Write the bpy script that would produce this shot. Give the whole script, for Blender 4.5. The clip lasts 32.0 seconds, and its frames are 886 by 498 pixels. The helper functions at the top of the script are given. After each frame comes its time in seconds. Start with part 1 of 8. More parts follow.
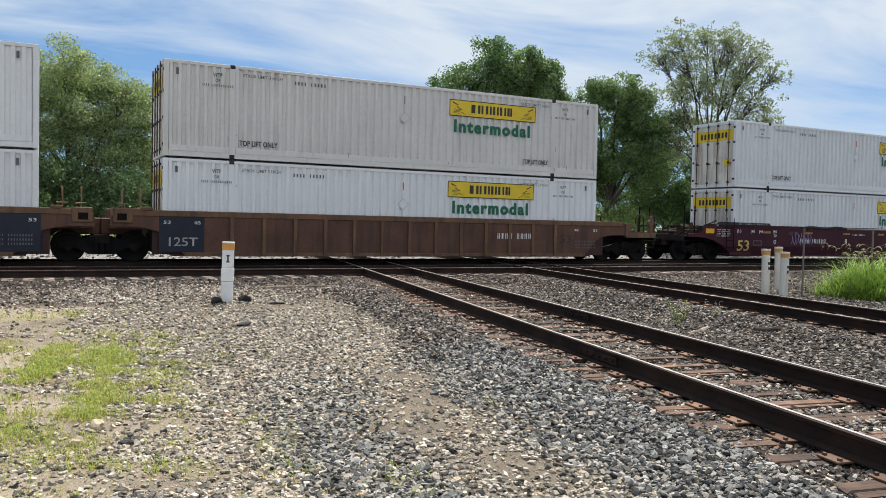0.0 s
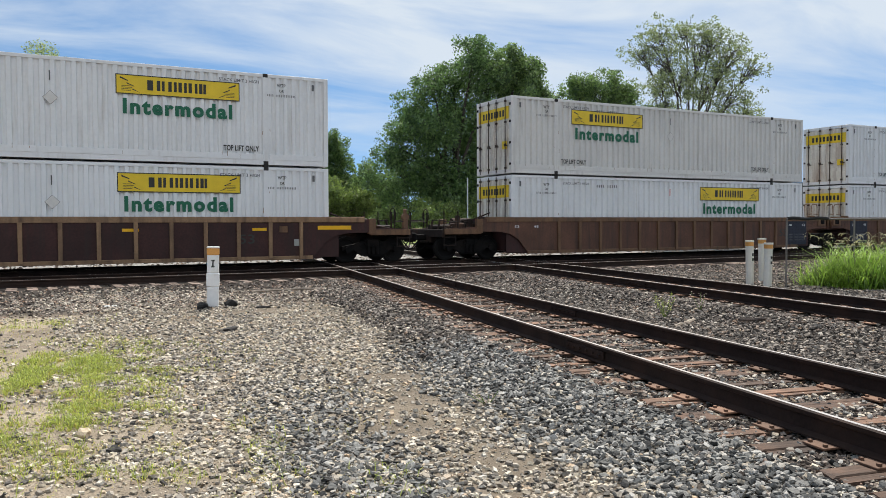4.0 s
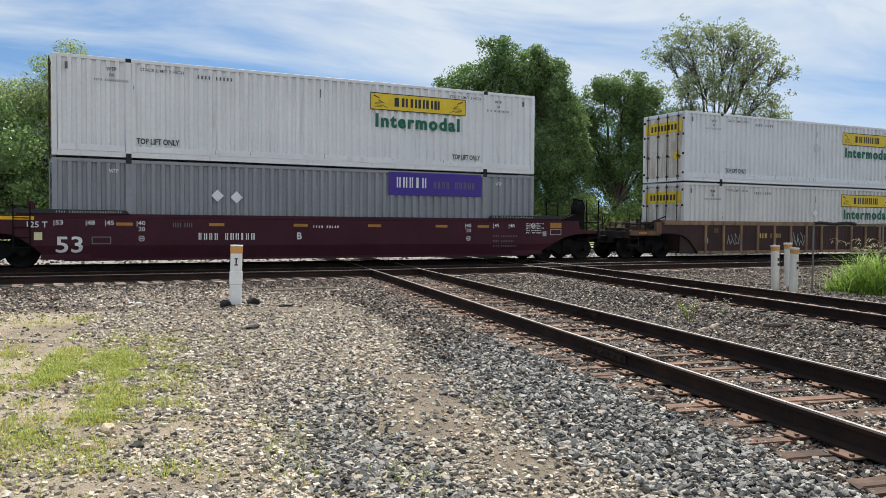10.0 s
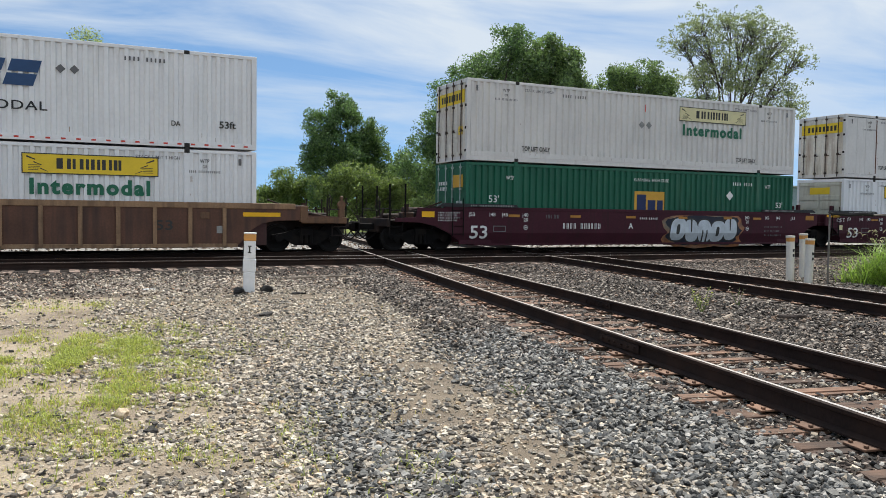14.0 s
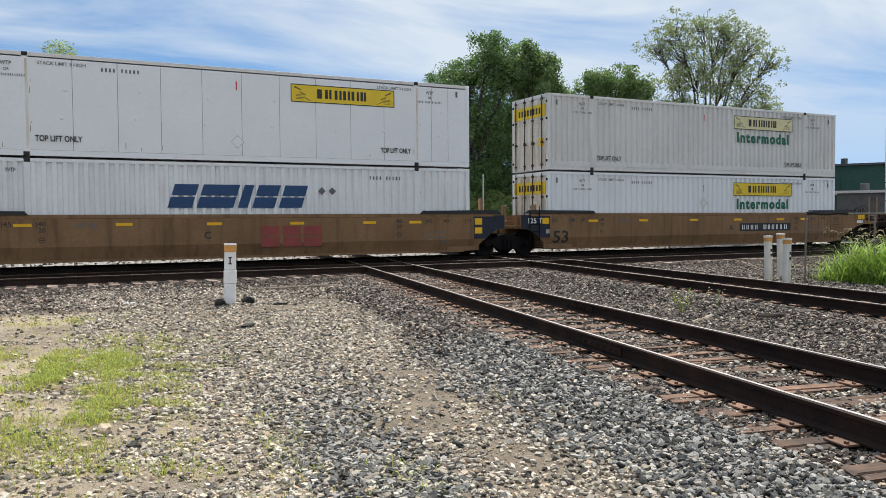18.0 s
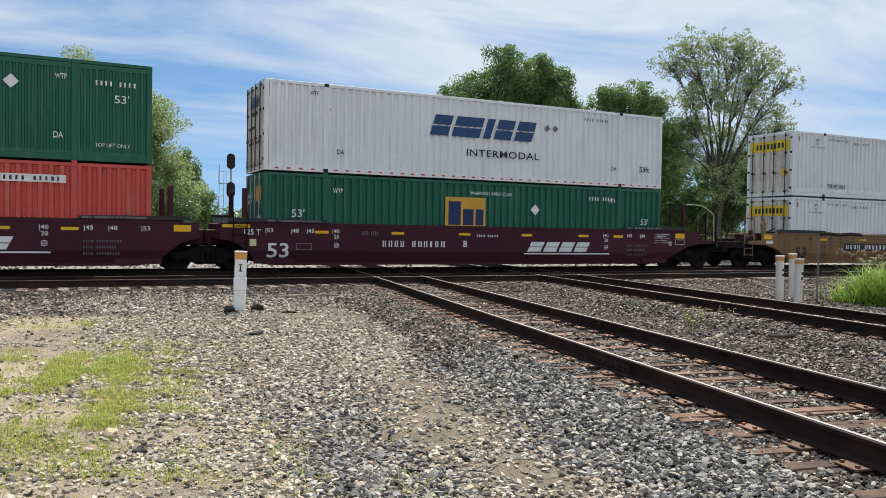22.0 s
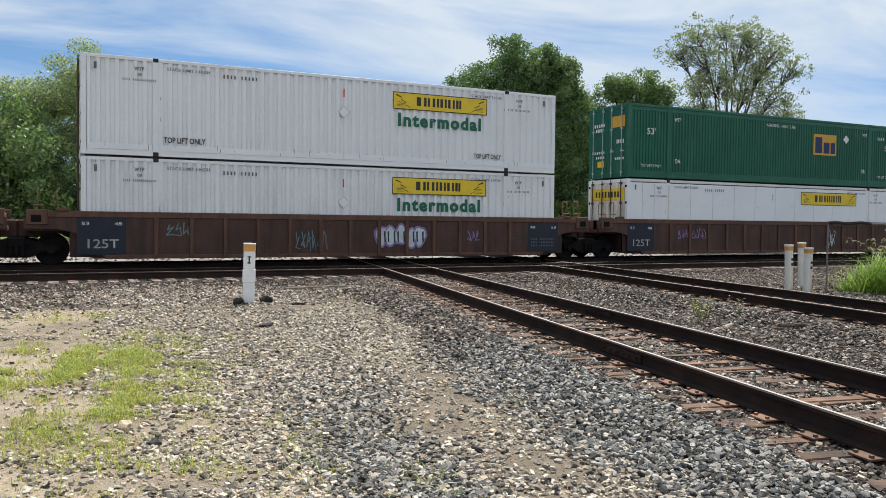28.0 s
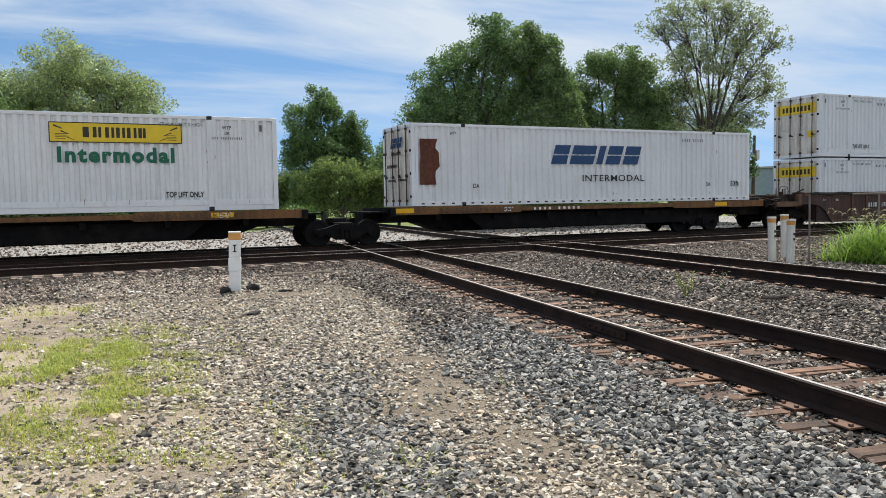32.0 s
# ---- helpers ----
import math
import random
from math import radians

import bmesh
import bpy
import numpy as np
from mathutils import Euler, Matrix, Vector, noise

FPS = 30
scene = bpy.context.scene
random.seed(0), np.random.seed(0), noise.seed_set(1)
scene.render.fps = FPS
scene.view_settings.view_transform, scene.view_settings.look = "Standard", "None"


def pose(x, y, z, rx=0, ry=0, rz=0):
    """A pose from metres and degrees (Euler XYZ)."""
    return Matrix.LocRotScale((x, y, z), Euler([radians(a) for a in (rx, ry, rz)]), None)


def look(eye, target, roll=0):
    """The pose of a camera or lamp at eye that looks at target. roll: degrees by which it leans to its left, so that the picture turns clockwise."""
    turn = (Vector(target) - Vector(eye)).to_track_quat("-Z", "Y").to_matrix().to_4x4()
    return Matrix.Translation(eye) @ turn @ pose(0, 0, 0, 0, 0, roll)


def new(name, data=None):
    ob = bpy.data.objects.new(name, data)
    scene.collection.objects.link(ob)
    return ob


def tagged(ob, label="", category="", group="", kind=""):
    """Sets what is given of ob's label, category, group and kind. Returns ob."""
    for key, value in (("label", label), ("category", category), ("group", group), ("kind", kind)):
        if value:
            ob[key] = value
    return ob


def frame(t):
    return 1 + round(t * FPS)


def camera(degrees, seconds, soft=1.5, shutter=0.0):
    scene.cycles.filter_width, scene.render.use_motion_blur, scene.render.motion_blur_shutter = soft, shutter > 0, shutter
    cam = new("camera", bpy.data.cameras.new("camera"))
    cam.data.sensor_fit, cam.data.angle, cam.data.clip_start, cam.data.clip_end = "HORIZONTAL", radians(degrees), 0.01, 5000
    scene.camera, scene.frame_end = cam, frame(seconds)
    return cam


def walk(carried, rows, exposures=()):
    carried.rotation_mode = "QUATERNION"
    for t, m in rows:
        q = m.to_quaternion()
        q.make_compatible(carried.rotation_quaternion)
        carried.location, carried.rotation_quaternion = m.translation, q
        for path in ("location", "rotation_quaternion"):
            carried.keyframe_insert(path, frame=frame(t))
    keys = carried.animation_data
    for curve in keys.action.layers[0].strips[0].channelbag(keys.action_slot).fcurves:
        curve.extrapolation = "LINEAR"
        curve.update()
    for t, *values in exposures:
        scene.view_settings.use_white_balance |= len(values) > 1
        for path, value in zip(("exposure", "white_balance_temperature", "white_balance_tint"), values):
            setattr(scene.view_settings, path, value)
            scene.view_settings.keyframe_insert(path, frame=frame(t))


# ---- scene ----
# Camera: handheld beside the junction; x runs along the main line, y away from the camera, z = 0 at the railheads.
cam = camera(58.45, 32.0, soft=0.5)


def held(x, y, z, yaw, pitch, roll):
    """Camera pose from its place, its heading right of +y, its tilt and its lean to the right (degrees)."""
    a, b = radians(yaw), radians(pitch)
    eye = Vector((x, y, z))
    return look(eye, eye + Vector((math.sin(a) * math.cos(b), math.cos(a) * math.cos(b), math.sin(b))), -roll)


walk(cam, [(r[0], held(*r[1:])) for r in (
        (0, 0.001, -0.001, 1.342, 26.705, -1.831, -1.233), (0.5, 0.004, -0.013, 1.342, 27.084, -1.897, -0.325), 
        (1, 0.008, -0.015, 1.340, 27.327, -1.811, 0.077), (1.5, -0.000, -0.013, 1.342, 27.351, -1.845, 0.165), 
        (2, 0.004, -0.007, 1.340, 27.357, -1.906, 0.369), (2.5, 0.008, -0.013, 1.340, 27.402, -1.902, 0.414), 
        (3, 0.010, -0.009, 1.341, 27.425, -1.851, 0.411), (3.5, 0.010, -0.013, 1.331, 27.569, -1.862, 0.335), 
        (5.5, 0.015, -0.015, 1.338, 27.664, -1.742, -0.326), (6, 0.008, -0.011, 1.335, 27.269, -1.471, -0.249), 
        (6.5, 0.017, -0.013, 1.338, 27.030, -1.360, -0.270), (7, 0.021, -0.014, 1.334, 26.981, -1.361, -0.362), 
        (7.5, 0.017, -0.011, 1.333, 26.895, -1.500, -0.500), (8, 0.014, -0.009, 1.336, 26.691, -1.583, -0.599), 
        (8.5, 0.014, -0.002, 1.340, 26.603, -1.670, -0.642), (9, 0.013, -0.007, 1.335, 26.413, -1.709, -0.533), 
        (9.5, 0.017, -0.003, 1.337, 26.220, -1.748, -0.485), (10, 0.012, 0.000, 1.336, 26.119, -1.796, -0.453), 
        (10.5, 0.014, 0.002, 1.335, 26.011, -1.810, -0.369), (11, 0.010, 0.002, 1.334, 25.948, -1.822, -0.595), 
        (11.5, 0.014, 0.005, 1.330, 25.745, -2.002, -0.788), (12, 0.013, 0.002, 1.334, 25.527, -2.290, -0.663), 
        (12.5, 0.013, 0.005, 1.332, 25.522, -2.355, -0.728), (13, 0.010, 0.004, 1.331, 25.441, -2.454, -0.756), 
        (13.5, 0.014, 0.014, 1.328, 25.358, -2.526, -0.792), (14, 0.013, 0.008, 1.330, 25.212, -2.602, -0.758), 
        (14.5, 0.013, 0.013, 1.323, 25.116, -2.686, -0.731), (16.5, 0.016, 0.012, 1.329, 26.260, -2.184, -0.042), 
        (17, 0.014, 0.013, 1.325, 26.555, -2.061, 0.131), (17.5, 0.010, 0.001, 1.329, 26.577, -2.114, 0.335), 
        (18, 0.006, -0.006, 1.328, 26.562, -2.084, 0.413), (18.5, 0.005, -0.000, 1.327, 26.727, -1.898, 0.139), 
        (19, 0.008, -0.003, 1.326, 26.908, -1.272, -0.111), (19.5, 0.019, 0.001, 1.331, 26.890, -0.828, -0.376), 
        (20, 0.008, -0.001, 1.334, 26.597, -1.025, -0.752), (20.5, 0.012, 0.000, 1.328, 26.225, -1.113, -0.921), 
        (21, 0.008, 0.002, 1.327, 25.941, -1.174, -0.970), (21.5, 0.003, 0.000, 1.330, 25.854, -1.213, -1.038), 
        (22, 0.003, 0.006, 1.330, 25.848, -1.225, -0.911), (22.5, 0.008, 0.007, 1.325, 25.934, -1.218, -0.686), 
        (23, 0.008, 0.009, 1.328, 25.905, -1.218, -0.617), (23.5, 0.003, 0.011, 1.328, 25.862, -1.120, -0.692), 
        (24, -0.007, 0.001, 1.337, 26.166, -1.010, -0.124), (24.5, -0.020, -0.010, 1.332, 26.057, -1.531, 0.246), 
        (25, -0.029, -0.031, 1.338, 25.591, -2.305, 0.204), (25.5, -0.044, -0.033, 1.334, 25.694, -2.367, 0.155), 
        (27.5, -0.030, 0.023, 1.343, 25.593, -2.002, -0.248), (28, -0.033, 0.023, 1.337, 25.397, -1.904, -0.599), 
        (28.5, -0.036, 0.026, 1.345, 25.413, -2.047, -0.711), (29, -0.042, 0.018, 1.340, 25.326, -2.235, -0.852), 
        (29.5, -0.044, 0.022, 1.337, 25.286, -2.207, -0.570), (30, -0.034, 0.010, 1.349, 25.290, -2.078, 0.284), 
        (30.5, -0.035, 0.014, 1.346, 25.661, -2.288, 0.623), (31, -0.032, 0.015, 1.349, 25.966, -2.588, 0.771), 
        (31.5, -0.033, 0.004, 1.351, 26.102, -2.801, 0.812), (32, -0.017, -0.020, 1.364, 26.321, -3.272, 1.075))],
     exposures=[(0.0, 0.20), (32.0, 0.20)])

# ---- world, sun ----
SUN_AZ, SUN_EL = radians(38), radians(57)      # right of +y, above the horizon
world = bpy.data.worlds.new("sky")
scene.world = world
world.use_nodes = True
wn, wl = world.node_tree.nodes, world.node_tree.links
wn.clear()


def wnode(kind, **kw):
    n = wn.new(kind)
    for k, v in kw.items():
        n.inputs[k].default_value = v
    return n


sky = wnode("ShaderNodeTexSky")
sky.sky_type, sky.sun_disc = "NISHITA", False
sky.sun_elevation, sky.sun_rotation = SUN_EL, SUN_AZ
sky.air_density, sky.dust_density, sky.ozone_density = 1.0, 0.1, 2.5
tc = wnode("ShaderNodeTexCoord")
sep = wnode("ShaderNodeSeparateXYZ")
wl.new(tc.outputs["Generated"], sep.inputs[0])
up = wnode("ShaderNodeMath")
up.operation = "MAXIMUM"
up.inputs[1].default_value = 0.0
wl.new(sep.outputs["Z"], up.inputs[0])
lift = wnode("ShaderNodeMath")
lift.operation = "ADD"
lift.inputs[1].default_value = 0.12
wl.new(up.outputs[0], lift.inputs[0])
flat = wnode("ShaderNodeVectorMath")
flat.operation = "DIVIDE"
wl.new(tc.outputs["Generated"], flat.inputs[0])
comb = wnode("ShaderNodeCombineXYZ")
for k in range(3):
    wl.new(lift.outputs[0], comb.inputs[k])
wl.new(comb.outputs[0], flat.inputs[1])
mapn = wnode("ShaderNodeMapping")
mapn.inputs["Rotation"].default_value = (0, 0, radians(52))
mapn.inputs["Scale"].default_value = (0.42, 0.95, 1.0)
mapn.inputs["Location"].default_value = (0.3, 1.7, 0.0)
wl.new(flat.outputs[0], mapn.inputs[0])
cloud1 = wnode("ShaderNodeTexNoise", Scale=1.45, Detail=7.0, Roughness=0.57, Distortion=0.5)
wl.new(mapn.outputs[0], cloud1.inputs["Vector"])
ramp = wnode("ShaderNodeValToRGB")
ramp.color_ramp.elements[0].position, ramp.color_ramp.elements[1].position = 0.48, 0.74
# the cloud sheet thickens towards the right and overhead
bank = wnode("ShaderNodeVectorMath")
bank.operation = "DOT_PRODUCT"
bank.inputs[1].default_value = (0.19, 0.0, 0.26)
wl.new(tc.outputs["Generated"], bank.inputs[0])
thick = wnode("ShaderNodeMath")
thick.operation = "ADD"
wl.new(bank.outputs["Value"], thick.inputs[0])
wl.new(cloud1.outputs["Fac"], thick.inputs[1])
# closed cloud behind the viewer, unseen: added to brighten the containers' near sides
minus = wnode("ShaderNodeMath")
minus.operation = "MULTIPLY"
minus.inputs[1].default_value = -0.75
wl.new(sep.outputs["Y"], minus.inputs[0])
behind = wnode("ShaderNodeMath")
behind.operation = "MAXIMUM"
behind.inputs[1].default_value = 0.0
wl.new(minus.outputs[0], behind.inputs[0])
sheet = wnode("ShaderNodeMath")
sheet.operation = "ADD"
wl.new(behind.outputs[0], sheet.inputs[0])
wl.new(thick.outputs[0], sheet.inputs[1])
wl.new(sheet.outputs[0], ramp.inputs[0])
thin = wnode("ShaderNodeMapRange")
thin.inputs["From Min"].default_value, thin.inputs["From Max"].default_value = 0.02, 0.2
thin.inputs["To Min"].default_value, thin.inputs["To Max"].default_value = 0.16, 0.94
wl.new(sep.outputs["Z"], thin.inputs["Value"])
mulc = wnode("ShaderNodeMath")
mulc.operation = "MULTIPLY"
wl.new(ramp.outputs[0], mulc.inputs[0])
wl.new(thin.outputs[0], mulc.inputs[1])
mixc = wnode("ShaderNodeMix")
mixc.data_type = "RGBA"
mixc.inputs["B"].default_value = (6.3, 7.0, 7.75, 1)
wl.new(mulc.outputs[0], mixc.inputs["Factor"])
tint = wnode("ShaderNodeMix")
tint.data_type, tint.blend_type = "RGBA", "MULTIPLY"
tint.inputs["Factor"].default_value, tint.inputs["B"].default_value = 1.0, (0.87, 1.0, 1.04, 1)
wl.new(sky.outputs[0], tint.inputs["A"])
raised = wnode("ShaderNodeVectorMath")
raised.operation = "ADD"
raised.inputs[1].default_value = (0, 0, 0.16)
wl.new(tc.outputs["Generated"], raised.inputs[0])
unit = wnode("ShaderNodeVectorMath")
unit.operation = "NORMALIZE"
wl.new(raised.outputs[0], unit.inputs[0])
wl.new(unit.outputs[0], sky.inputs["Vector"])
wl.new(tint.outputs["Result"], mixc.inputs["A"])
bg = wnode("ShaderNodeBackground", Strength=0.1)
wl.new(mixc.outputs["Result"], bg.inputs["Color"])
wout = wn.new("ShaderNodeOutputWorld")
wl.new(bg.outputs[0], wout.inputs[0])

sun = new("sun", bpy.data.lights.new("sun", "SUN"))
sun.data.energy, sun.data.angle, sun.data.color = 5.0, radians(0.5), (1.0, 0.95, 0.87)
sun.matrix_world = look((math.sin(SUN_AZ) * math.cos(SUN_EL) * 90, math.cos(SUN_AZ) * math.cos(SUN_EL) * 90, math.sin(SUN_EL) * 90), (0, 0, 0))

# ---- materials ----


def material(name, color, rough=0.6, metal=0.0, var=0.25, scale=3.0, fine=40.0, bump=0.15, dirt=None, dirt_amount=0.0, dirt_max=0.75, streak=False, spec=0.4, island=0.0, objrand=0.0, coat=0.0, grain=None):
    """A plain surface with variation at two scales, optional dirt or rust (in streaks that run down), and fine relief."""
    m = bpy.data.materials.new(name)
    m.use_nodes = True
    n, l = m.node_tree.nodes, m.node_tree.links
    b = n["Principled BSDF"]
    b.inputs["Roughness"].default_value, b.inputs["Metallic"].default_value = rough, metal
    b.inputs["Specular IOR Level"].default_value = spec
    b.inputs["Coat Weight"].default_value = coat
    tex = n.new("ShaderNodeTexCoord")
    off = n.new("ShaderNodeVectorMath")
    off.operation = "ADD"
    info = n.new("ShaderNodeObjectInfo")
    spread = n.new("ShaderNodeVectorMath")
    spread.operation = "SCALE"
    spread.inputs["Scale"].default_value = 37.0
    l.new(info.outputs["Random"], spread.inputs[0])
    l.new(tex.outputs["Object"], off.inputs[0])
    l.new(spread.outputs[0], off.inputs[1])

    def noisy(sc, detail, stretch=None):
        v = off.outputs[0]
        if stretch:
            mp = n.new("ShaderNodeMapping")
            mp.inputs["Scale"].default_value = stretch
            l.new(v, mp.inputs[0])
            v = mp.outputs[0]
        t = n.new("ShaderNodeTexNoise")
        t.inputs["Scale"].default_value, t.inputs["Detail"].default_value = sc, detail
        l.new(v, t.inputs["Vector"])
        return t.outputs["Fac"]

    def mixed(kind, fac, a, bb):
        x = n.new("ShaderNodeMix")
        x.data_type, x.blend_type = "RGBA", kind
        for sock, val in (("Factor", fac), ("A", a), ("B", bb)):
            if isinstance(val, (int, float)):
                x.inputs[sock].default_value = val
            elif isinstance(val, tuple):
                x.inputs[sock].default_value = (*val, 1)
            else:
                l.new(val, x.inputs[sock])
        return x.outputs["Result"]

    def ranged(v, a, bb, lo, hi):
        r = n.new("ShaderNodeMapRange")
        r.inputs["From Min"].default_value, r.inputs["From Max"].default_value = a, bb
        r.inputs["To Min"].default_value, r.inputs["To Max"].default_value = lo, hi
        l.new(v, r.inputs["Value"])
        return r.outputs[0]

    big, small = noisy(scale, 4), noisy(fine, 3, grain)
    c = mixed("MULTIPLY", 1.0, color, ranged(big, 0.3, 0.7, 1 - var, 1 + var))
    c = mixed("MULTIPLY", 1.0, c, ranged(small, 0.3, 0.7, 1 - var * 0.6, 1 + var * 0.6))
    if island:
        g = n.new("ShaderNodeNewGeometry")
        tone = n.new("ShaderNodeValToRGB")
        e = tone.color_ramp.elements
        e[0].color, e[1].color = (1 - island, 1 - island, 1 - island * 0.97, 1), (1 + island, 1 + island * 0.97, 1 + island * 0.92, 1)
        mid = tone.color_ramp.elements.new(0.55)
        mid.color = (0.85, 0.83, 0.80, 1)
        l.new(g.outputs["Random Per Island"], tone.inputs[0])
        c = mixed("MULTIPLY", 1.0, c, tone.outputs[0])
    if objrand:
        c = mixed("MULTIPLY", 1.0, c, ranged(info.outputs["Random"], 0, 1, 1 - objrand, 1 + objrand))
    if dirt:
        d = noisy(1.0, 6, (5.0, 5.0, 0.45)) if streak else noisy(scale * 0.6, 7)
        c = mixed("MIX", ranged(d, 0.62 - dirt_amount * 0.3, 0.72, 0.0, dirt_max), c, dirt)
    l.new(c, b.inputs["Base Color"])
    if bump:
        bp = n.new("ShaderNodeBump")
        bp.inputs["Strength"].default_value, bp.inputs["Distance"].default_value = bump, 0.01
        l.new(small, bp.inputs["Height"])
        l.new(bp.outputs[0], b.inputs["Normal"])
    return m


def stony(name, tones, single=False):
    """Crushed stone: every piece takes a tone of its own between the given ones, with dust and fine relief."""
    m = bpy.data.materials.new(name)
    m.use_nodes = True
    n, l = m.node_tree.nodes, m.node_tree.links
    b = n["Principled BSDF"]
    b.inputs["Roughness"].default_value, b.inputs["Specular IOR Level"].default_value = 0.82, 0.22
    g = n.new("ShaderNodeNewGeometry")
    r = n.new("ShaderNodeValToRGB")
    e = r.color_ramp.elements
    while len(e) < len(tones):
        e.new(0.5)
    for k, tone in enumerate(tones):
        e[k].position = (0.0, 0.3, 0.62, 0.86, 1.0)[k]
        e[k].color = (*tone, 1)
    info = n.new("ShaderNodeObjectInfo")
    l.new(info.outputs["Random"] if single else g.outputs["Random Per Island"], r.inputs[0])
    tex = n.new("ShaderNodeTexCoord")
    grain = n.new("ShaderNodeTexNoise")
    grain.inputs["Scale"].default_value, grain.inputs["Detail"].default_value = 85.0, 5.0
    l.new(tex.outputs["Object"], grain.inputs["Vector"])
    mottle = n.new("ShaderNodeMapRange")
    mottle.inputs["From Min"].default_value, mottle.inputs["From Max"].default_value = 0.3, 0.7
    mottle.inputs["To Min"].default_value, mottle.inputs["To Max"].default_value = 0.72, 1.28
    l.new(grain.outputs["Fac"], mottle.inputs["Value"])
    mx = n.new("ShaderNodeMix")
    mx.data_type, mx.blend_type = "RGBA", "MULTIPLY"
    mx.inputs["Factor"].default_value = 1.0
    l.new(r.outputs[0], mx.inputs["A"])
    l.new(mottle.outputs[0], mx.inputs["B"])
    l.new(mx.outputs["Result"], b.inputs["Base Color"])
    bp = n.new("ShaderNodeBump")
    bp.inputs["Strength"].default_value, bp.inputs["Distance"].default_value = 0.5, 0.006
    l.new(grain.outputs["Fac"], bp.inputs["Height"])
    l.new(bp.outputs[0], b.inputs["Normal"])
    return m


def leafy(name, color, trans=0.45, spread=0.45):
    """Foliage: light is scattered and let through; each leaf has its own tone."""
    m = bpy.data.materials.new(name)
    m.use_nodes = True
    n, l = m.node_tree.nodes, m.node_tree.links
    n.clear()
    g = n.new("ShaderNodeNewGeometry")
    r = n.new("ShaderNodeValToRGB")
    e = r.color_ramp.elements
    e[0].color = (color[0] * (1 - spread), color[1] * (1 - spread), color[2] * (1 - spread), 1)
    e[1].color = (min(1, color[0] * (1.1 + spread)), min(1, color[1] * (1 + spread)), color[2], 1)
    l.new(g.outputs["Random Per Island"], r.inputs[0])
    d, t, mx, o = (n.new(k) for k in ("ShaderNodeBsdfDiffuse", "ShaderNodeBsdfTranslucent", "ShaderNodeMixShader", "ShaderNodeOutputMaterial"))
    gl = n.new("ShaderNodeBsdfGlossy")
    gl.inputs["Roughness"].default_value = 0.45
    gl.inputs["Color"].default_value = (0.9, 0.95, 0.9, 1)
    mx2 = n.new("ShaderNodeMixShader")
    mx2.inputs[0].default_value = 0.05
    mx.inputs[0].default_value = trans
    l.new(r.outputs[0], d.inputs[0])
    l.new(r.outputs[0], t.inputs[0])
    l.new(d.outputs[0], mx.inputs[1])
    l.new(t.outputs[0], mx.inputs[2])
    l.new(mx.outputs[0], mx2.inputs[1])
    l.new(gl.outputs[0], mx2.inputs[2])
    l.new(mx2.outputs[0], o.inputs[0])
    return m


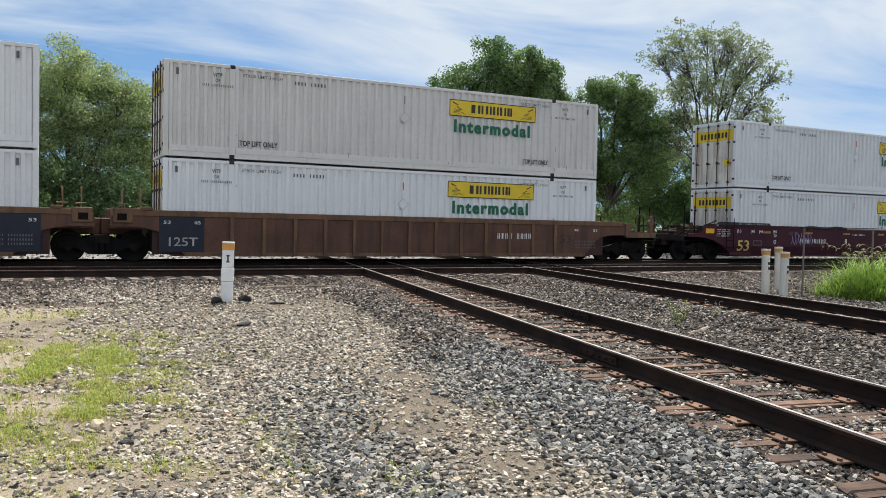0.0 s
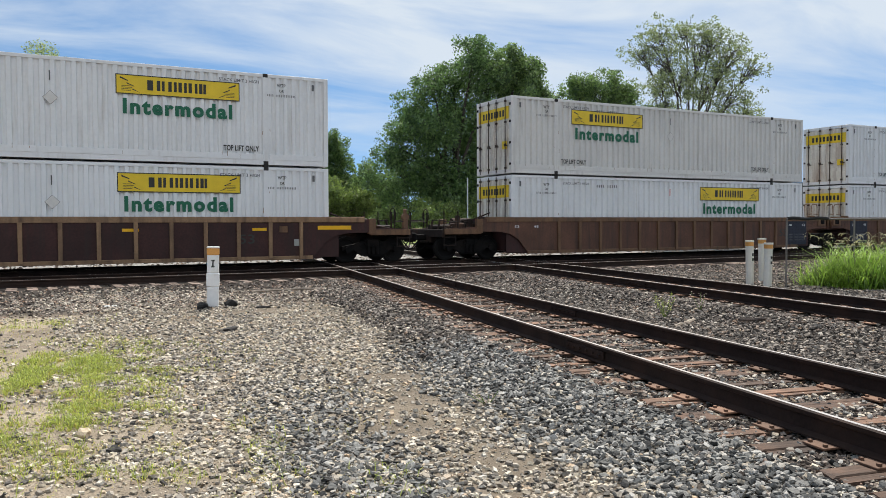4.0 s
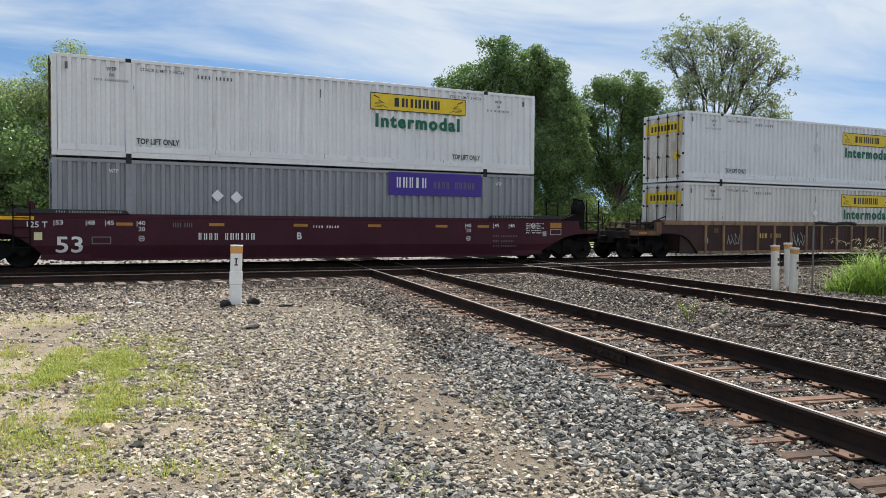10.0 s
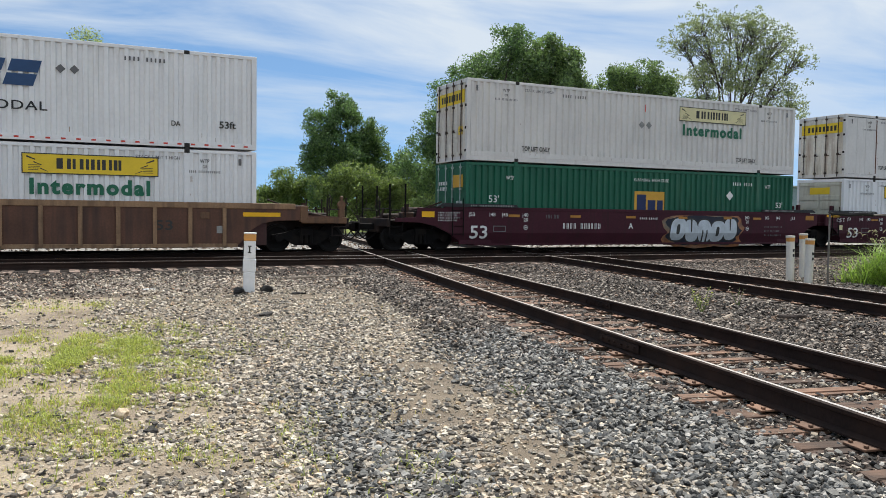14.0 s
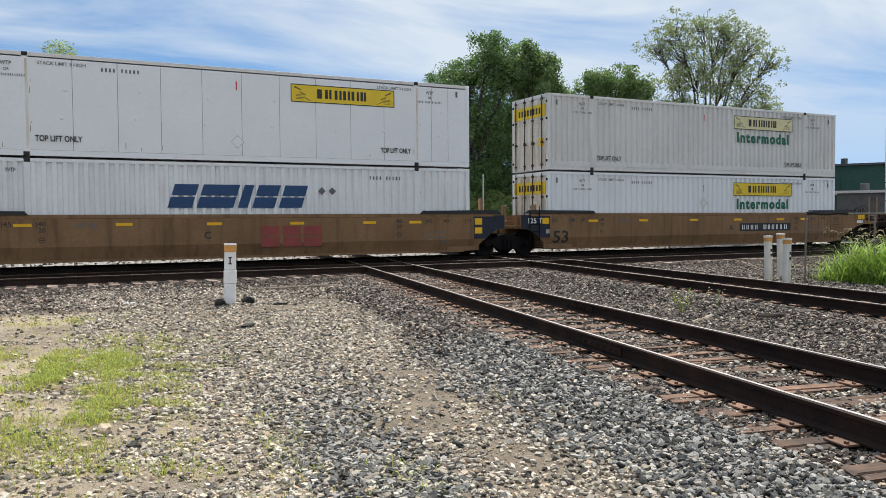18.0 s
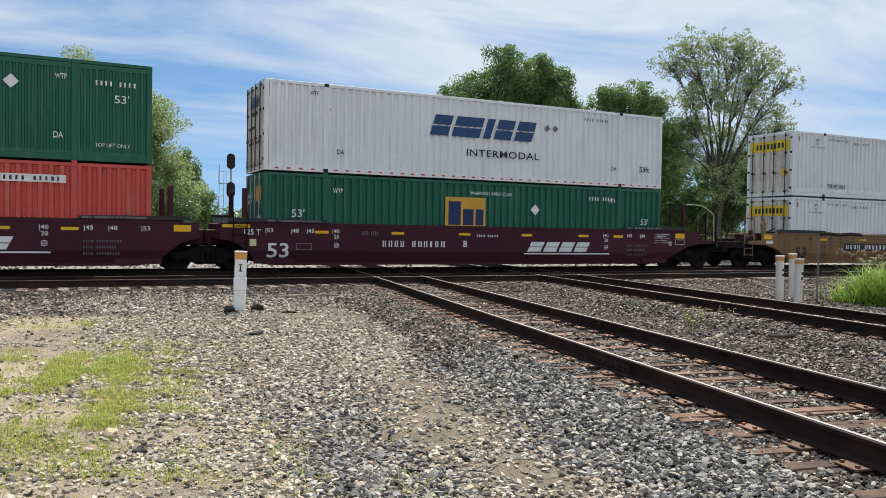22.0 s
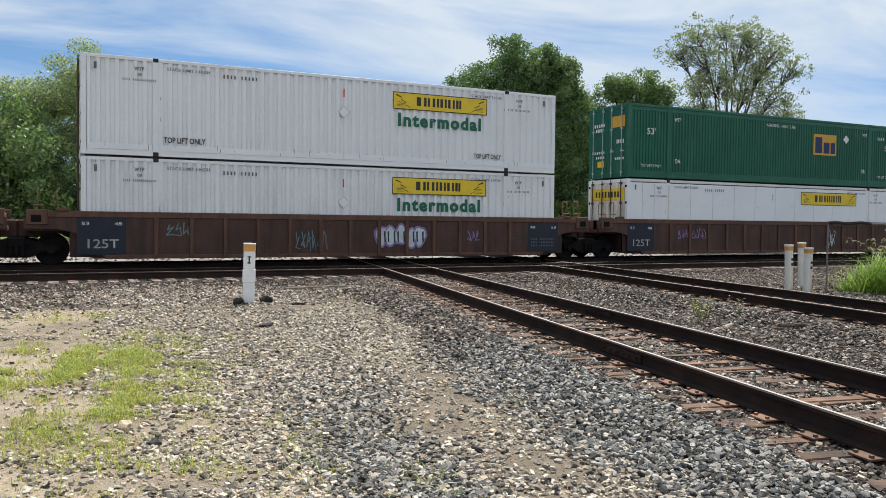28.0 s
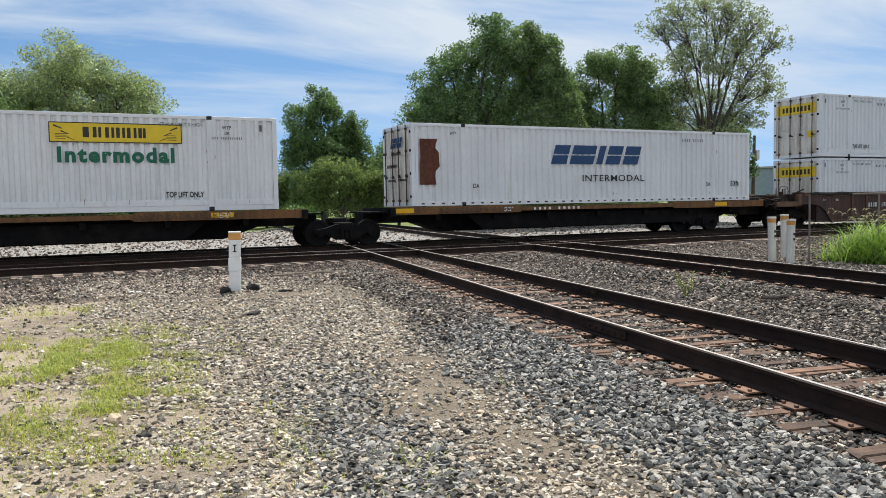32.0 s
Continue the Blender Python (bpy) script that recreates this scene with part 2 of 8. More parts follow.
# stone tones; the extremes also stand in for shaded gaps and sunlit tops
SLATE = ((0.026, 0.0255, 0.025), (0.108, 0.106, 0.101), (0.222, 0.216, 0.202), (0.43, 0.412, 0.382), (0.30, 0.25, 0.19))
M = {
    "white": material("white paint", (0.78, 0.785, 0.79), 0.45, var=0.05, scale=0.6, fine=9, bump=0.05, dirt=(0.42, 0.38, 0.33), dirt_amount=0.12, streak=True, dirt_max=0.3),
    "white_clean": material("clean white paint", (0.80, 0.81, 0.82), 0.4, var=0.03, scale=0.6, fine=9, bump=0.04),
    "white_grey": material("weathered white paint", (0.70, 0.68, 0.65), 0.5, var=0.06, scale=0.7, fine=9, bump=0.05, dirt=(0.36, 0.32, 0.28), dirt_amount=0.2, streak=True, dirt_max=0.3),
    "door_cream": material("cream door paint", (0.56, 0.55, 0.47), 0.5, var=0.08, bump=0.05, dirt=(0.36, 0.32, 0.25), dirt_amount=0.3, streak=True),
    "door_white": material("stained door paint", (0.74, 0.70, 0.62), 0.55, var=0.12, scale=1.2, fine=14, bump=0.08, dirt=(0.30, 0.19, 0.12), dirt_amount=0.6, streak=True, dirt_max=0.75),
    "green": material("green container paint", (0.0095, 0.108, 0.060), 0.42, var=0.10, scale=0.7, fine=10, bump=0.05, dirt=(0.05, 0.15, 0.09), dirt_amount=0.2, streak=True),
    "red": material("faded red container paint", (0.58, 0.078, 0.058), 0.5, var=0.10, scale=0.7, fine=10, bump=0.05, dirt=(0.5, 0.17, 0.11), dirt_amount=0.3, streak=True),
    "red_patch": material("fresh red paint", (0.60, 0.060, 0.048), 0.5, var=0.06, bump=0.02),
    "grey": material("grey container paint", (0.27, 0.28, 0.30), 0.5, var=0.08, scale=0.7, fine=10, bump=0.05, dirt=(0.2, 0.19, 0.18), dirt_amount=0.2, streak=True),
    "yellow": material("yellow panel", (0.78, 0.55, 0.03), 0.45, var=0.06, bump=0.02),
    "yellow_pale": material("faded cream panel", (0.70, 0.64, 0.36), 0.5, var=0.06, bump=0.02),
    "orange": material("amber reflective tape", (0.82, 0.44, 0.01), 0.35, var=0.06, bump=0.0),
    "orange_dull": material("dirty amber tape", (0.42, 0.19, 0.03), 0.45, var=0.12, bump=0.0),
    "ink": material("dark lettering", (0.035, 0.035, 0.032), 0.55, var=0.1, bump=0.0),
    "ink_faded": material("worn grey lettering", (0.13, 0.13, 0.135), 0.6, var=0.15, bump=0.0),
    "letter_green": material("green lettering", (0.012, 0.13, 0.07), 0.5, var=0.08, bump=0.0),
    "letter_white": material("white lettering", (0.74, 0.74, 0.72), 0.5, var=0.1, bump=0.0),
    "letter_worn": material("worn pale lettering", (0.33, 0.33, 0.31), 0.6, var=0.2, bump=0.0),
    "letter_gold": material("gold lettering", (0.60, 0.42, 0.12), 0.5, var=0.1, bump=0.0),
    "letter_red": material("faded crimson lettering", (0.27, 0.055, 0.045), 0.6, var=0.12, bump=0.0),
    "navy": material("navy lettering", (0.018, 0.060, 0.155), 0.5, var=0.08, bump=0.0),
    "navy_dark": material("dark navy lettering", (0.012, 0.026, 0.10), 0.5, var=0.08, bump=0.0),
    "purple": material("purple panel", (0.055, 0.028, 0.26), 0.45, var=0.05, bump=0.0),
    "amber": material("amber logo panel", (0.62, 0.34, 0.04), 0.5, var=0.08, bump=0.0),
    "silver_paint": material("silver spray paint", (0.55, 0.60, 0.64), 0.4, metal=0.2, var=0.15, bump=0.0),
    "blue_paint": material("pale blue spray paint", (0.12, 0.20, 0.22), 0.5, var=0.15, bump=0.0),
    "violet_paint": material("violet spray paint", (0.25, 0.18, 0.36), 0.5, var=0.15, bump=0.0),
    "rust_orange": material("orange and brown spray paint", (0.30, 0.12, 0.05), 0.6, var=0.5, scale=3, fine=20, bump=0.0, dirt=(0.10, 0.16, 0.14), dirt_amount=0.6),
    "red_mark": material("red mark", (0.60, 0.06, 0.04), 0.5, var=0.1, bump=0.0),
    "plate_black": material("black number panel", (0.02, 0.02, 0.022), 0.5, var=0.1, bump=0.0),
    "black_steel": material("grimy black steel", (0.0075, 0.007, 0.007), 0.8, spec=0.12, var=0.3, scale=4, fine=30, bump=0.2, dirt=(0.022, 0.017, 0.014), dirt_amount=0.5),
    "wheel": material("dark wheel steel", (0.010, 0.009, 0.0085), 0.7, spec=0.15, var=0.25, bump=0.1),
    "brown": material("rust brown car paint", (0.115, 0.052, 0.032), 0.65, var=0.22, scale=1.3, fine=18, bump=0.15, dirt=(0.045, 0.028, 0.023), dirt_amount=0.5, streak=True),
    # panel brown kept below the ribs' tone, in place of the ribs' shadows
    "brown_deep": material("deep rust-brown car panel", (0.078, 0.037, 0.026), 0.7, var=0.25, scale=1.3, fine=18, bump=0.15, dirt=(0.034, 0.022, 0.019), dirt_amount=0.55, streak=True),
    # near main ties: the sunlight on their ends is put into this paler tone
    "tie_pale": material("pale sunlit-toned timber", (0.30, 0.225, 0.185), 0.85, var=0.3, scale=5, fine=60, bump=0.6, dirt=(0.08, 0.06, 0.05), dirt_amount=0.5, objrand=0.35, grain=(1, 0.06, 1)),
    "grimy_end": material("grimy brown-black steel", (0.022, 0.016, 0.014), 0.75, spec=0.2, var=0.35, scale=4, fine=30, bump=0.2, dirt=(0.06, 0.034, 0.022), dirt_amount=0.4),
    "brake_dirt": material("rusty brake gear", (0.035, 0.024, 0.020), 0.8, spec=0.2, var=0.4, scale=5, fine=30, bump=0.2, dirt=(0.10, 0.05, 0.03), dirt_amount=0.45),
    "pale_rail": material("pale greenish rail paint", (0.42, 0.46, 0.30), 0.5, var=0.15, bump=0.05),
    "casting": material("grimy casting", (0.035, 0.033, 0.032), 0.7, spec=0.2, var=0.4, scale=9, fine=40, bump=0.1),
    "casting_pale": material("weathered grey placard", (0.26, 0.26, 0.25), 0.7, var=0.3, scale=9, fine=40, bump=0.05),
    "stain": material("brown rust stain", (0.30, 0.19, 0.12), 0.8, var=0.3, scale=8, fine=60, bump=0.0),
    "brown_light": material("rusty ochre car paint", (0.155, 0.082, 0.042), 0.65, var=0.22, scale=1.3, fine=18, bump=0.15, dirt=(0.06, 0.036, 0.026), dirt_amount=0.5, streak=True),
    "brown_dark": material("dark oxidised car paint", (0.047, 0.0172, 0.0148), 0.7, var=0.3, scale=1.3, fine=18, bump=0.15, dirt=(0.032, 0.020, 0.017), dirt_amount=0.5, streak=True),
    "rib_tan": material("tan rib paint", (0.275, 0.165, 0.09), 0.65, var=0.2, scale=2, fine=18, bump=0.12, dirt=(0.08, 0.045, 0.03), dirt_amount=0.5, streak=True),
    "maroon": material("maroon car paint", (0.058, 0.0145, 0.0235), 0.6, spec=0.18, var=0.15, scale=0.9, fine=14, bump=0.06, dirt=(0.040, 0.017, 0.019), dirt_amount=0.35, streak=True),
    "tan": material("ochre car paint", (0.228, 0.132, 0.066), 0.6, spec=0.18, var=0.14, scale=0.9, fine=14, bump=0.06, dirt=(0.13, 0.078, 0.042), dirt_amount=0.35, streak=True),
    "spine_yellow": material("worn yellow car paint", (0.19, 0.085, 0.024), 0.6, var=0.25, scale=1.2, fine=14, bump=0.08, dirt=(0.06, 0.03, 0.018), dirt_amount=0.8, streak=True),
    "blue_panel": material("dark blue stencil panel", (0.012, 0.016, 0.030), 0.55, var=0.2, bump=0.03),
    "rail_branch": material("worn railhead", (0.62, 0.57, 0.53), 0.33, metal=0.9, var=0.15, scale=4, fine=60, bump=0.03),
    "rail_side": material("rail steel, dark with rust", (0.026, 0.0165, 0.0135), 0.75, spec=0.15, var=0.3, scale=3, fine=40, bump=0.2, dirt=(0.052, 0.028, 0.019), dirt_amount=0.4),
    "rail_top": material("polished railhead", (0.78, 0.77, 0.76), 0.27, metal=1.0, var=0.10, scale=6, fine=60, bump=0.02),
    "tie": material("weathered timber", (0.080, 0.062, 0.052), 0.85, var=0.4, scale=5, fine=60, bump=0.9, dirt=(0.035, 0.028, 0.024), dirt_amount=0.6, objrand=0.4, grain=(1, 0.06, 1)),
    "tie_rusty": material("rust-stained timber", (0.155, 0.088, 0.057), 0.85, var=0.42, scale=5, fine=60, bump=0.9, dirt=(0.048, 0.036, 0.030), dirt_amount=0.7, objrand=0.6, grain=(1, 0.06, 1)),
    "plate_rust": material("rusty tie plate", (0.185, 0.100, 0.062), 0.75, var=0.2, scale=8, fine=60, bump=0.2, objrand=0.35),
    # near-black stone tones double as the shade in the gaps between pieces
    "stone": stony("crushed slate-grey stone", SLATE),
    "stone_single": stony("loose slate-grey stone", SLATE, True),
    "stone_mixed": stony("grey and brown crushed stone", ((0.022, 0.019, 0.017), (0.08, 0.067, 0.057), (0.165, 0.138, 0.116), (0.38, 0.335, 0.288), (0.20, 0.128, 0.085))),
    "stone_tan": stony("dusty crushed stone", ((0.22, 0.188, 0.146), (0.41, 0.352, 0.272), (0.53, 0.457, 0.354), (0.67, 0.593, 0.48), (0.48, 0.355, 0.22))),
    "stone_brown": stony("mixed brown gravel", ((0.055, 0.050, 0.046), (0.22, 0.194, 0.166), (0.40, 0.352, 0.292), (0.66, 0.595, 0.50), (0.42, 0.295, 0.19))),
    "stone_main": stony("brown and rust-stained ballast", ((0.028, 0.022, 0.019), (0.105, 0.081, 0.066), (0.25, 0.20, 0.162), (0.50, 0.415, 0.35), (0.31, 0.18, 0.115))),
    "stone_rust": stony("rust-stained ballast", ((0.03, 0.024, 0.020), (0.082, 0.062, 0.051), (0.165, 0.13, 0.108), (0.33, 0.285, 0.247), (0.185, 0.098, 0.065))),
    "post": material("white plastic post", (0.80, 0.80, 0.80), 0.4, var=0.05, scale=3, fine=20, bump=0.04, dirt=(0.55, 0.52, 0.46), dirt_amount=0.1),
    "post_cream": material("dirty white plastic post", (0.72, 0.69, 0.62), 0.45, var=0.08, scale=3, fine=20, bump=0.04, dirt=(0.42, 0.34, 0.25), dirt_amount=0.35, streak=True),
    "band": material("orange band", (0.62, 0.30, 0.08), 0.5, var=0.1, bump=0.0),
    "bark": material("grey-brown bark", (0.075, 0.064, 0.054), 0.9, var=0.35, scale=3, fine=25, bump=0.6),
    "signal_black": material("black signal paint", (0.012, 0.012, 0.013), 0.55, var=0.15, bump=0.03),
    "galv": material("galvanised steel", (0.50, 0.52, 0.54), 0.45, metal=0.5, var=0.12, bump=0.05),
    "fence_steel": material("weathered fence steel", (0.20, 0.18, 0.165), 0.6, metal=0.4, var=0.2, bump=0.1),
    "timber_pole": material("dark timber pole", (0.10, 0.075, 0.055), 0.85, var=0.25, bump=0.4),
    "wood_dead": material("sun-bleached wood", (0.34, 0.28, 0.22), 0.85, var=0.25, scale=8, fine=50, bump=0.4),
    "rod_green": material("pale worn locking rod", (0.36, 0.42, 0.40), 0.5, metal=0.2, var=0.3, scale=5, fine=30, bump=0.1),
    "rod": material("rusted locking rod", (0.05, 0.030, 0.022), 0.7, var=0.4, scale=5, fine=30, bump=0.2),
    "black_rubber": material("black debris", (0.02, 0.018, 0.017), 0.8, var=0.3, bump=0.3),
    "wall_green": material("dark green cladding", (0.026, 0.080, 0.066), 0.7, var=0.12, bump=0.05),
    "wall_grey": material("pale grey cladding", (0.30, 0.36, 0.44), 0.6, var=0.08, bump=0.05),
    "wall_dark": material("dark grey boards", (0.085, 0.088, 0.092), 0.7, var=0.15, bump=0.1),
    "roof_pale": material("pale roof sheet", (0.42, 0.42, 0.42), 0.6, var=0.1, bump=0.05),
    "pane": material("dark window glass", (0.05, 0.06, 0.07), 0.1, var=0.05, bump=0.0, spec=0.8),
    "leaf_dark": leafy("dark cottonwood leaves", (0.125, 0.225, 0.10), 0.48, 0.65),
    # darker green that carries the shade under the willow
    "leaf_shaded": leafy("shade-dark bush leaves", (0.085, 0.155, 0.075), 0.4, 0.6),
    "leaf": leafy("green leaves", (0.145, 0.24, 0.105), 0.5, 0.62),
    "leaf_grey": leafy("grey-green willow leaves", (0.31, 0.40, 0.24), 0.5, 0.6),
    "leaf_olive": leafy("sparse olive leaves", (0.255, 0.325, 0.185), 0.5, 0.5),
    "shrub": leafy("bright shrub leaves", (0.165, 0.245, 0.08), 0.5, 0.55),
    "grass": leafy("fresh grass", (0.36, 0.43, 0.115), 0.5, 0.55),
    "grass_dry": leafy("dry yellowish grass", (0.60, 0.53, 0.22), 0.45, 0.4),
    "grass_tall": leafy("lush tall grass", (0.28, 0.43, 0.115), 0.5, 0.6),
    "plume": leafy("pale seed heads", (0.56, 0.52, 0.38), 0.4, 0.3),
}

# ---- mesh helpers ----
D = 25.13            # near faces of the containers
TRACK_Y = D + 1.295  # centre of the track that carries the train
NEAR_Y = 21.57 + 0.7525
DIAG = radians(79.292)                       # heading of the two branch tracks, from +x
DX, DY = math.cos(DIAG), math.sin(DIAG)      # along
NX, NY = math.sin(DIAG), -math.cos(DIAG)     # across, to the right
BRANCH = (4.165 + 0.7525, 9.754 + 0.7525)    # offsets of their centres
GROUND = -0.36
RAIL_H = 0.18


def box(bm, x0, x1, y0, y1, z0, z1, bevel=0.0):
    v = [bm.verts.new(p) for p in ((x0, y0, z0), (x1, y0, z0), (x1, y1, z0), (x0, y1, z0), (x0, y0, z1), (x1, y0, z1), (x1, y1, z1), (x0, y1, z1))]
    f = [bm.faces.new([v[i] for i in q]) for q in ((0, 3, 2, 1), (4, 5, 6, 7), (0, 1, 5, 4), (1, 2, 6, 5), (2, 3, 7, 6), (3, 0, 4, 7))]
    if bevel:
        edges = list({e for q in f for e in q.edges})
        bmesh.ops.bevel(bm, geom=edges, offset=bevel, segments=1, affect="EDGES")
    return f


def prism(bm, outline, y0, y1):
    """A polygon in the x-z plane, drawn out from y0 to y1."""
    a = [bm.verts.new((x, y0, z)) for x, z in outline]
    b = [bm.verts.new((x, y1, z)) for x, z in outline]
    bm.faces.new(a)
    bm.faces.new(b[::-1])
    for i in range(len(a)):
        j = (i + 1) % len(a)
        bm.faces.new((a[j], a[i], b[i], b[j]))


def tube(bm, p, q, r0, r1=None, n=8, caps=True):
    """A round bar from p to q."""
    p, q = Vector(p), Vector(q)
    r1 = r0 if r1 is None else r1
    w = (q - p).normalized()
    u = w.orthogonal().normalized()
    v = w.cross(u)
    ring = [[bm.verts.new(c + (u * math.cos(k * math.tau / n) + v * math.sin(k * math.tau / n)) * r) for k in range(n)] for c, r in ((p, r0), (q, r1))]
    for k in range(n):
        j = (k + 1) % n
        bm.faces.new((ring[0][k], ring[0][j], ring[1][j], ring[1][k]))
    if caps:
        bm.faces.new(ring[0][::-1])
        bm.faces.new(ring[1])


def chain(bm, line, r, n=6):
    """A round bar along a line of points, in one piece."""
    rings = []
    for k, p in enumerate(line):
        p = Vector(p)
        w = (Vector(line[min(k + 1, len(line) - 1)]) - Vector(line[max(k - 1, 0)])).normalized()
        u = w.cross(Vector((0, 0, 1))).normalized()
        v = w.cross(u)
        rings.append([bm.verts.new(p + (u * math.cos(j * math.tau / n) + v * math.sin(j * math.tau / n)) * r) for j in range(n)])
    for a, b in zip(rings, rings[1:]):
        for j in range(n):
            bm.faces.new((a[j], a[(j + 1) % n], b[(j + 1) % n], b[j]))
    bm.faces.new(rings[0][::-1])
    bm.faces.new(rings[-1])


def mesh_from(bm, name):
    bmesh.ops.recalc_face_normals(bm, faces=bm.faces)
    me = bpy.data.meshes.new(name)
    bm.to_mesh(me)
    bm.free()
    return me


def put(name, me, mat, parent=None, label="", at=(0, 0, 0)):
    """One object on mesh me, with its own material."""
    ob = new(name, me)
    if not me.materials:
        me.materials.append(mat)
    if me.materials[0] != mat:
        ob.material_slots[0].link = "OBJECT"
        ob.material_slots[0].material = mat
    ob.parent = parent
    ob.location = at
    return tagged(ob, label)


def part(name, bm, mat, parent=None, label="", at=(0, 0, 0)):
    return put(name, mesh_from(bm, name), mat, parent, label, at)


def thing(name, m, label, category, group="", kind=""):
    ob = new(name)
    ob.empty_display_size = 0.2
    ob.matrix_world = m
    return tagged(ob, label, category, group, kind)


KEPT = {}


def kept(key, make):
    """The mesh kept under key; make(bm) fills it the first time."""
    if key not in KEPT:
        bm = bmesh.new()
        make(bm)
        KEPT[key] = mesh_from(bm, key if isinstance(key, str) else str(key[0]))
    return KEPT[key]


def lettering(text, height, bold=0.0, squeeze=1.0, shear=0.0, gap=1.0):
    """A flat mesh of text in the built-in font, its letters 'height' high, lying in x-z and facing -y."""
    key = ("text", text, height, bold, squeeze, shear, gap)
    if key not in KEPT:
        cu = bpy.data.curves.new("text", "FONT")
        cu.body, cu.size, cu.offset, cu.shear, cu.resolution_u = text, height / 0.73, bold * height, shear, 3
        cu.space_character = gap
        ob = bpy.data.objects.new("text", cu)
        scene.collection.objects.link(ob)
        me = bpy.data.meshes.new_from_object(ob.evaluated_get(bpy.context.evaluated_depsgraph_get()))
        bpy.data.objects.remove(ob)
        me.materials.clear()
        me.transform(Matrix.Rotation(radians(90), 4, "X") @ Matrix.Diagonal((squeeze, 1, 1, 1)))
        KEPT[key] = me
    return KEPT[key]


def text_on(parent, text, x, y, z, height, mat, bold=0.0, squeeze=1.0, shear=0.0, name="lettering", width=None, gap=1.0):
    me = lettering(text, height, bold, squeeze, shear, gap)
    if width:
        w = max(v.co.x for v in me.vertices) - min(v.co.x for v in me.vertices)
        me = lettering(text, height, bold, squeeze * width / w, shear, gap)
    return tagged(put(name, me, mat, parent, at=(x, y, z)), kind="stuff")


def creased(ob, line, lean):
    """Lets a flat marking follow a side that leans in below a line."""
    bm = bmesh.new()
    bm.from_mesh(ob.data)
    low = line - ob.location.z
    bmesh.ops.bisect_plane(bm, geom=bm.verts[:] + bm.edges[:] + bm.faces[:], plane_co=(0, 0, low), plane_no=(0, 0, 1))
    for v in bm.verts:
        v.co.y += max(0, low - v.co.z) * lean
    mat = ob.material_slots[0].material
    ob.data = mesh_from(bm, "lettering")
    ob.data.materials.append(mat)


def letters_on(parent, text, x, y, z, height, mat, bold, width, gap):
    """Large writing, every letter a mesh of its own."""
    key = ("letters", text, height, bold, width, gap)
    if key not in KEPT:
        w = max(v.co.x for v in lettering(text, height, bold, 1.0, 0.0, gap).vertices) - min(v.co.x for v in lettering(text, height, bold, 1.0, 0.0, gap).vertices)
        me = lettering(text, height, bold, width / w, 0.0, gap)
        group = list(range(len(me.vertices)))

        def root(i):
            while group[i] != i:
                i = group[i]
            return i
        for p in me.polygons:
            for i in p.vertices[1:]:
                a, b = root(p.vertices[0]), root(i)
                group[max(a, b)] = min(a, b)
        faces = {}
        for p in me.polygons:
            faces.setdefault(root(p.vertices[0]), []).append(tuple(p.vertices))
        KEPT[key] = []
        for start, fs in faces.items():
            ids = sorted({i for q in fs for i in q})
            one = bpy.data.meshes.new("letter")
            one.from_pydata([me.vertices[i].co[:] for i in ids], [], [tuple(ids.index(i) for i in q) for q in fs])
            KEPT[key].append(one)
    for one in KEPT[key]:
        put("letter", one, mat, parent, at=(x, y, z))


def bars(bm, x0, x1, z0, z1, n, seed, y=0.0, fill=0.62, slant=0.0):
    """A row of n cells of plain upright bars in place of writing: one bar in small rows, a pair of strokes in large ones."""
    rng = random.Random(seed)
    w = (x1 - x0) / n
    big = z1 - z0 > 0.15 and n > 4
    for k in range(n):
        if n >= 9 and k == 4:
            continue
        a = x0 + k * w
        wide = w * fill * rng.uniform(0.85, 1.15)
        for u0, u1 in (((0, 0.36), (0.66, 1.0)) if big and rng.random() < 0.8 else ((0.1, 0.75),) if n > 1 else ((0, 1.5),)):
            v = [bm.verts.new(p) for p in ((a + wide * u0, y, z0), (a + wide * u1, y, z0), (a + wide * u1 + slant * (z1 - z0), y, z1), (a + wide * u0 + slant * (z1 - z0), y, z1))]
            bm.faces.new(v)


def facets(v, rng, cuts):
    """Breaks random flat faces off bodies of vertices (n, k, 3) whose half size is about 0.5."""
    for k in range(cuts):
        d = rng.normal(size=(len(v), 1, 3))
        d /= np.linalg.norm(d, axis=2, keepdims=True)
        out = np.maximum((v * d).sum(2, keepdims=True) - rng.uniform(0.24, 0.40, (len(v), 1, 1)), 0)
        v = v - out * d
    return v


def turned_about(v, rng, tumble):
    """Each body with a random heading and a tumble away from upright."""
    n = len(v)
    ang, tilt, roll = rng.uniform(0, math.tau, n), rng.normal(0, tumble, n), rng.normal(0, tumble, n)
    ca, sa, ct, st, cr, sr = np.cos(ang), np.sin(ang), np.cos(tilt), np.sin(tilt), np.cos(roll), np.sin(roll)
    one, zero = np.ones(n), np.zeros(n)
    rz = np.stack([ca, -sa, zero, sa, ca, zero, zero, zero, one], -1).reshape(n, 3, 3)
    rx = np.stack([one, zero, zero, zero, ct, -st, zero, st, ct], -1).reshape(n, 3, 3)
    ry = np.stack([cr, zero, sr, zero, one, zero, -sr, zero, cr], -1).reshape(n, 3, 3)
    return np.einsum("nij,nkj->nki", rz @ rx @ ry, v)


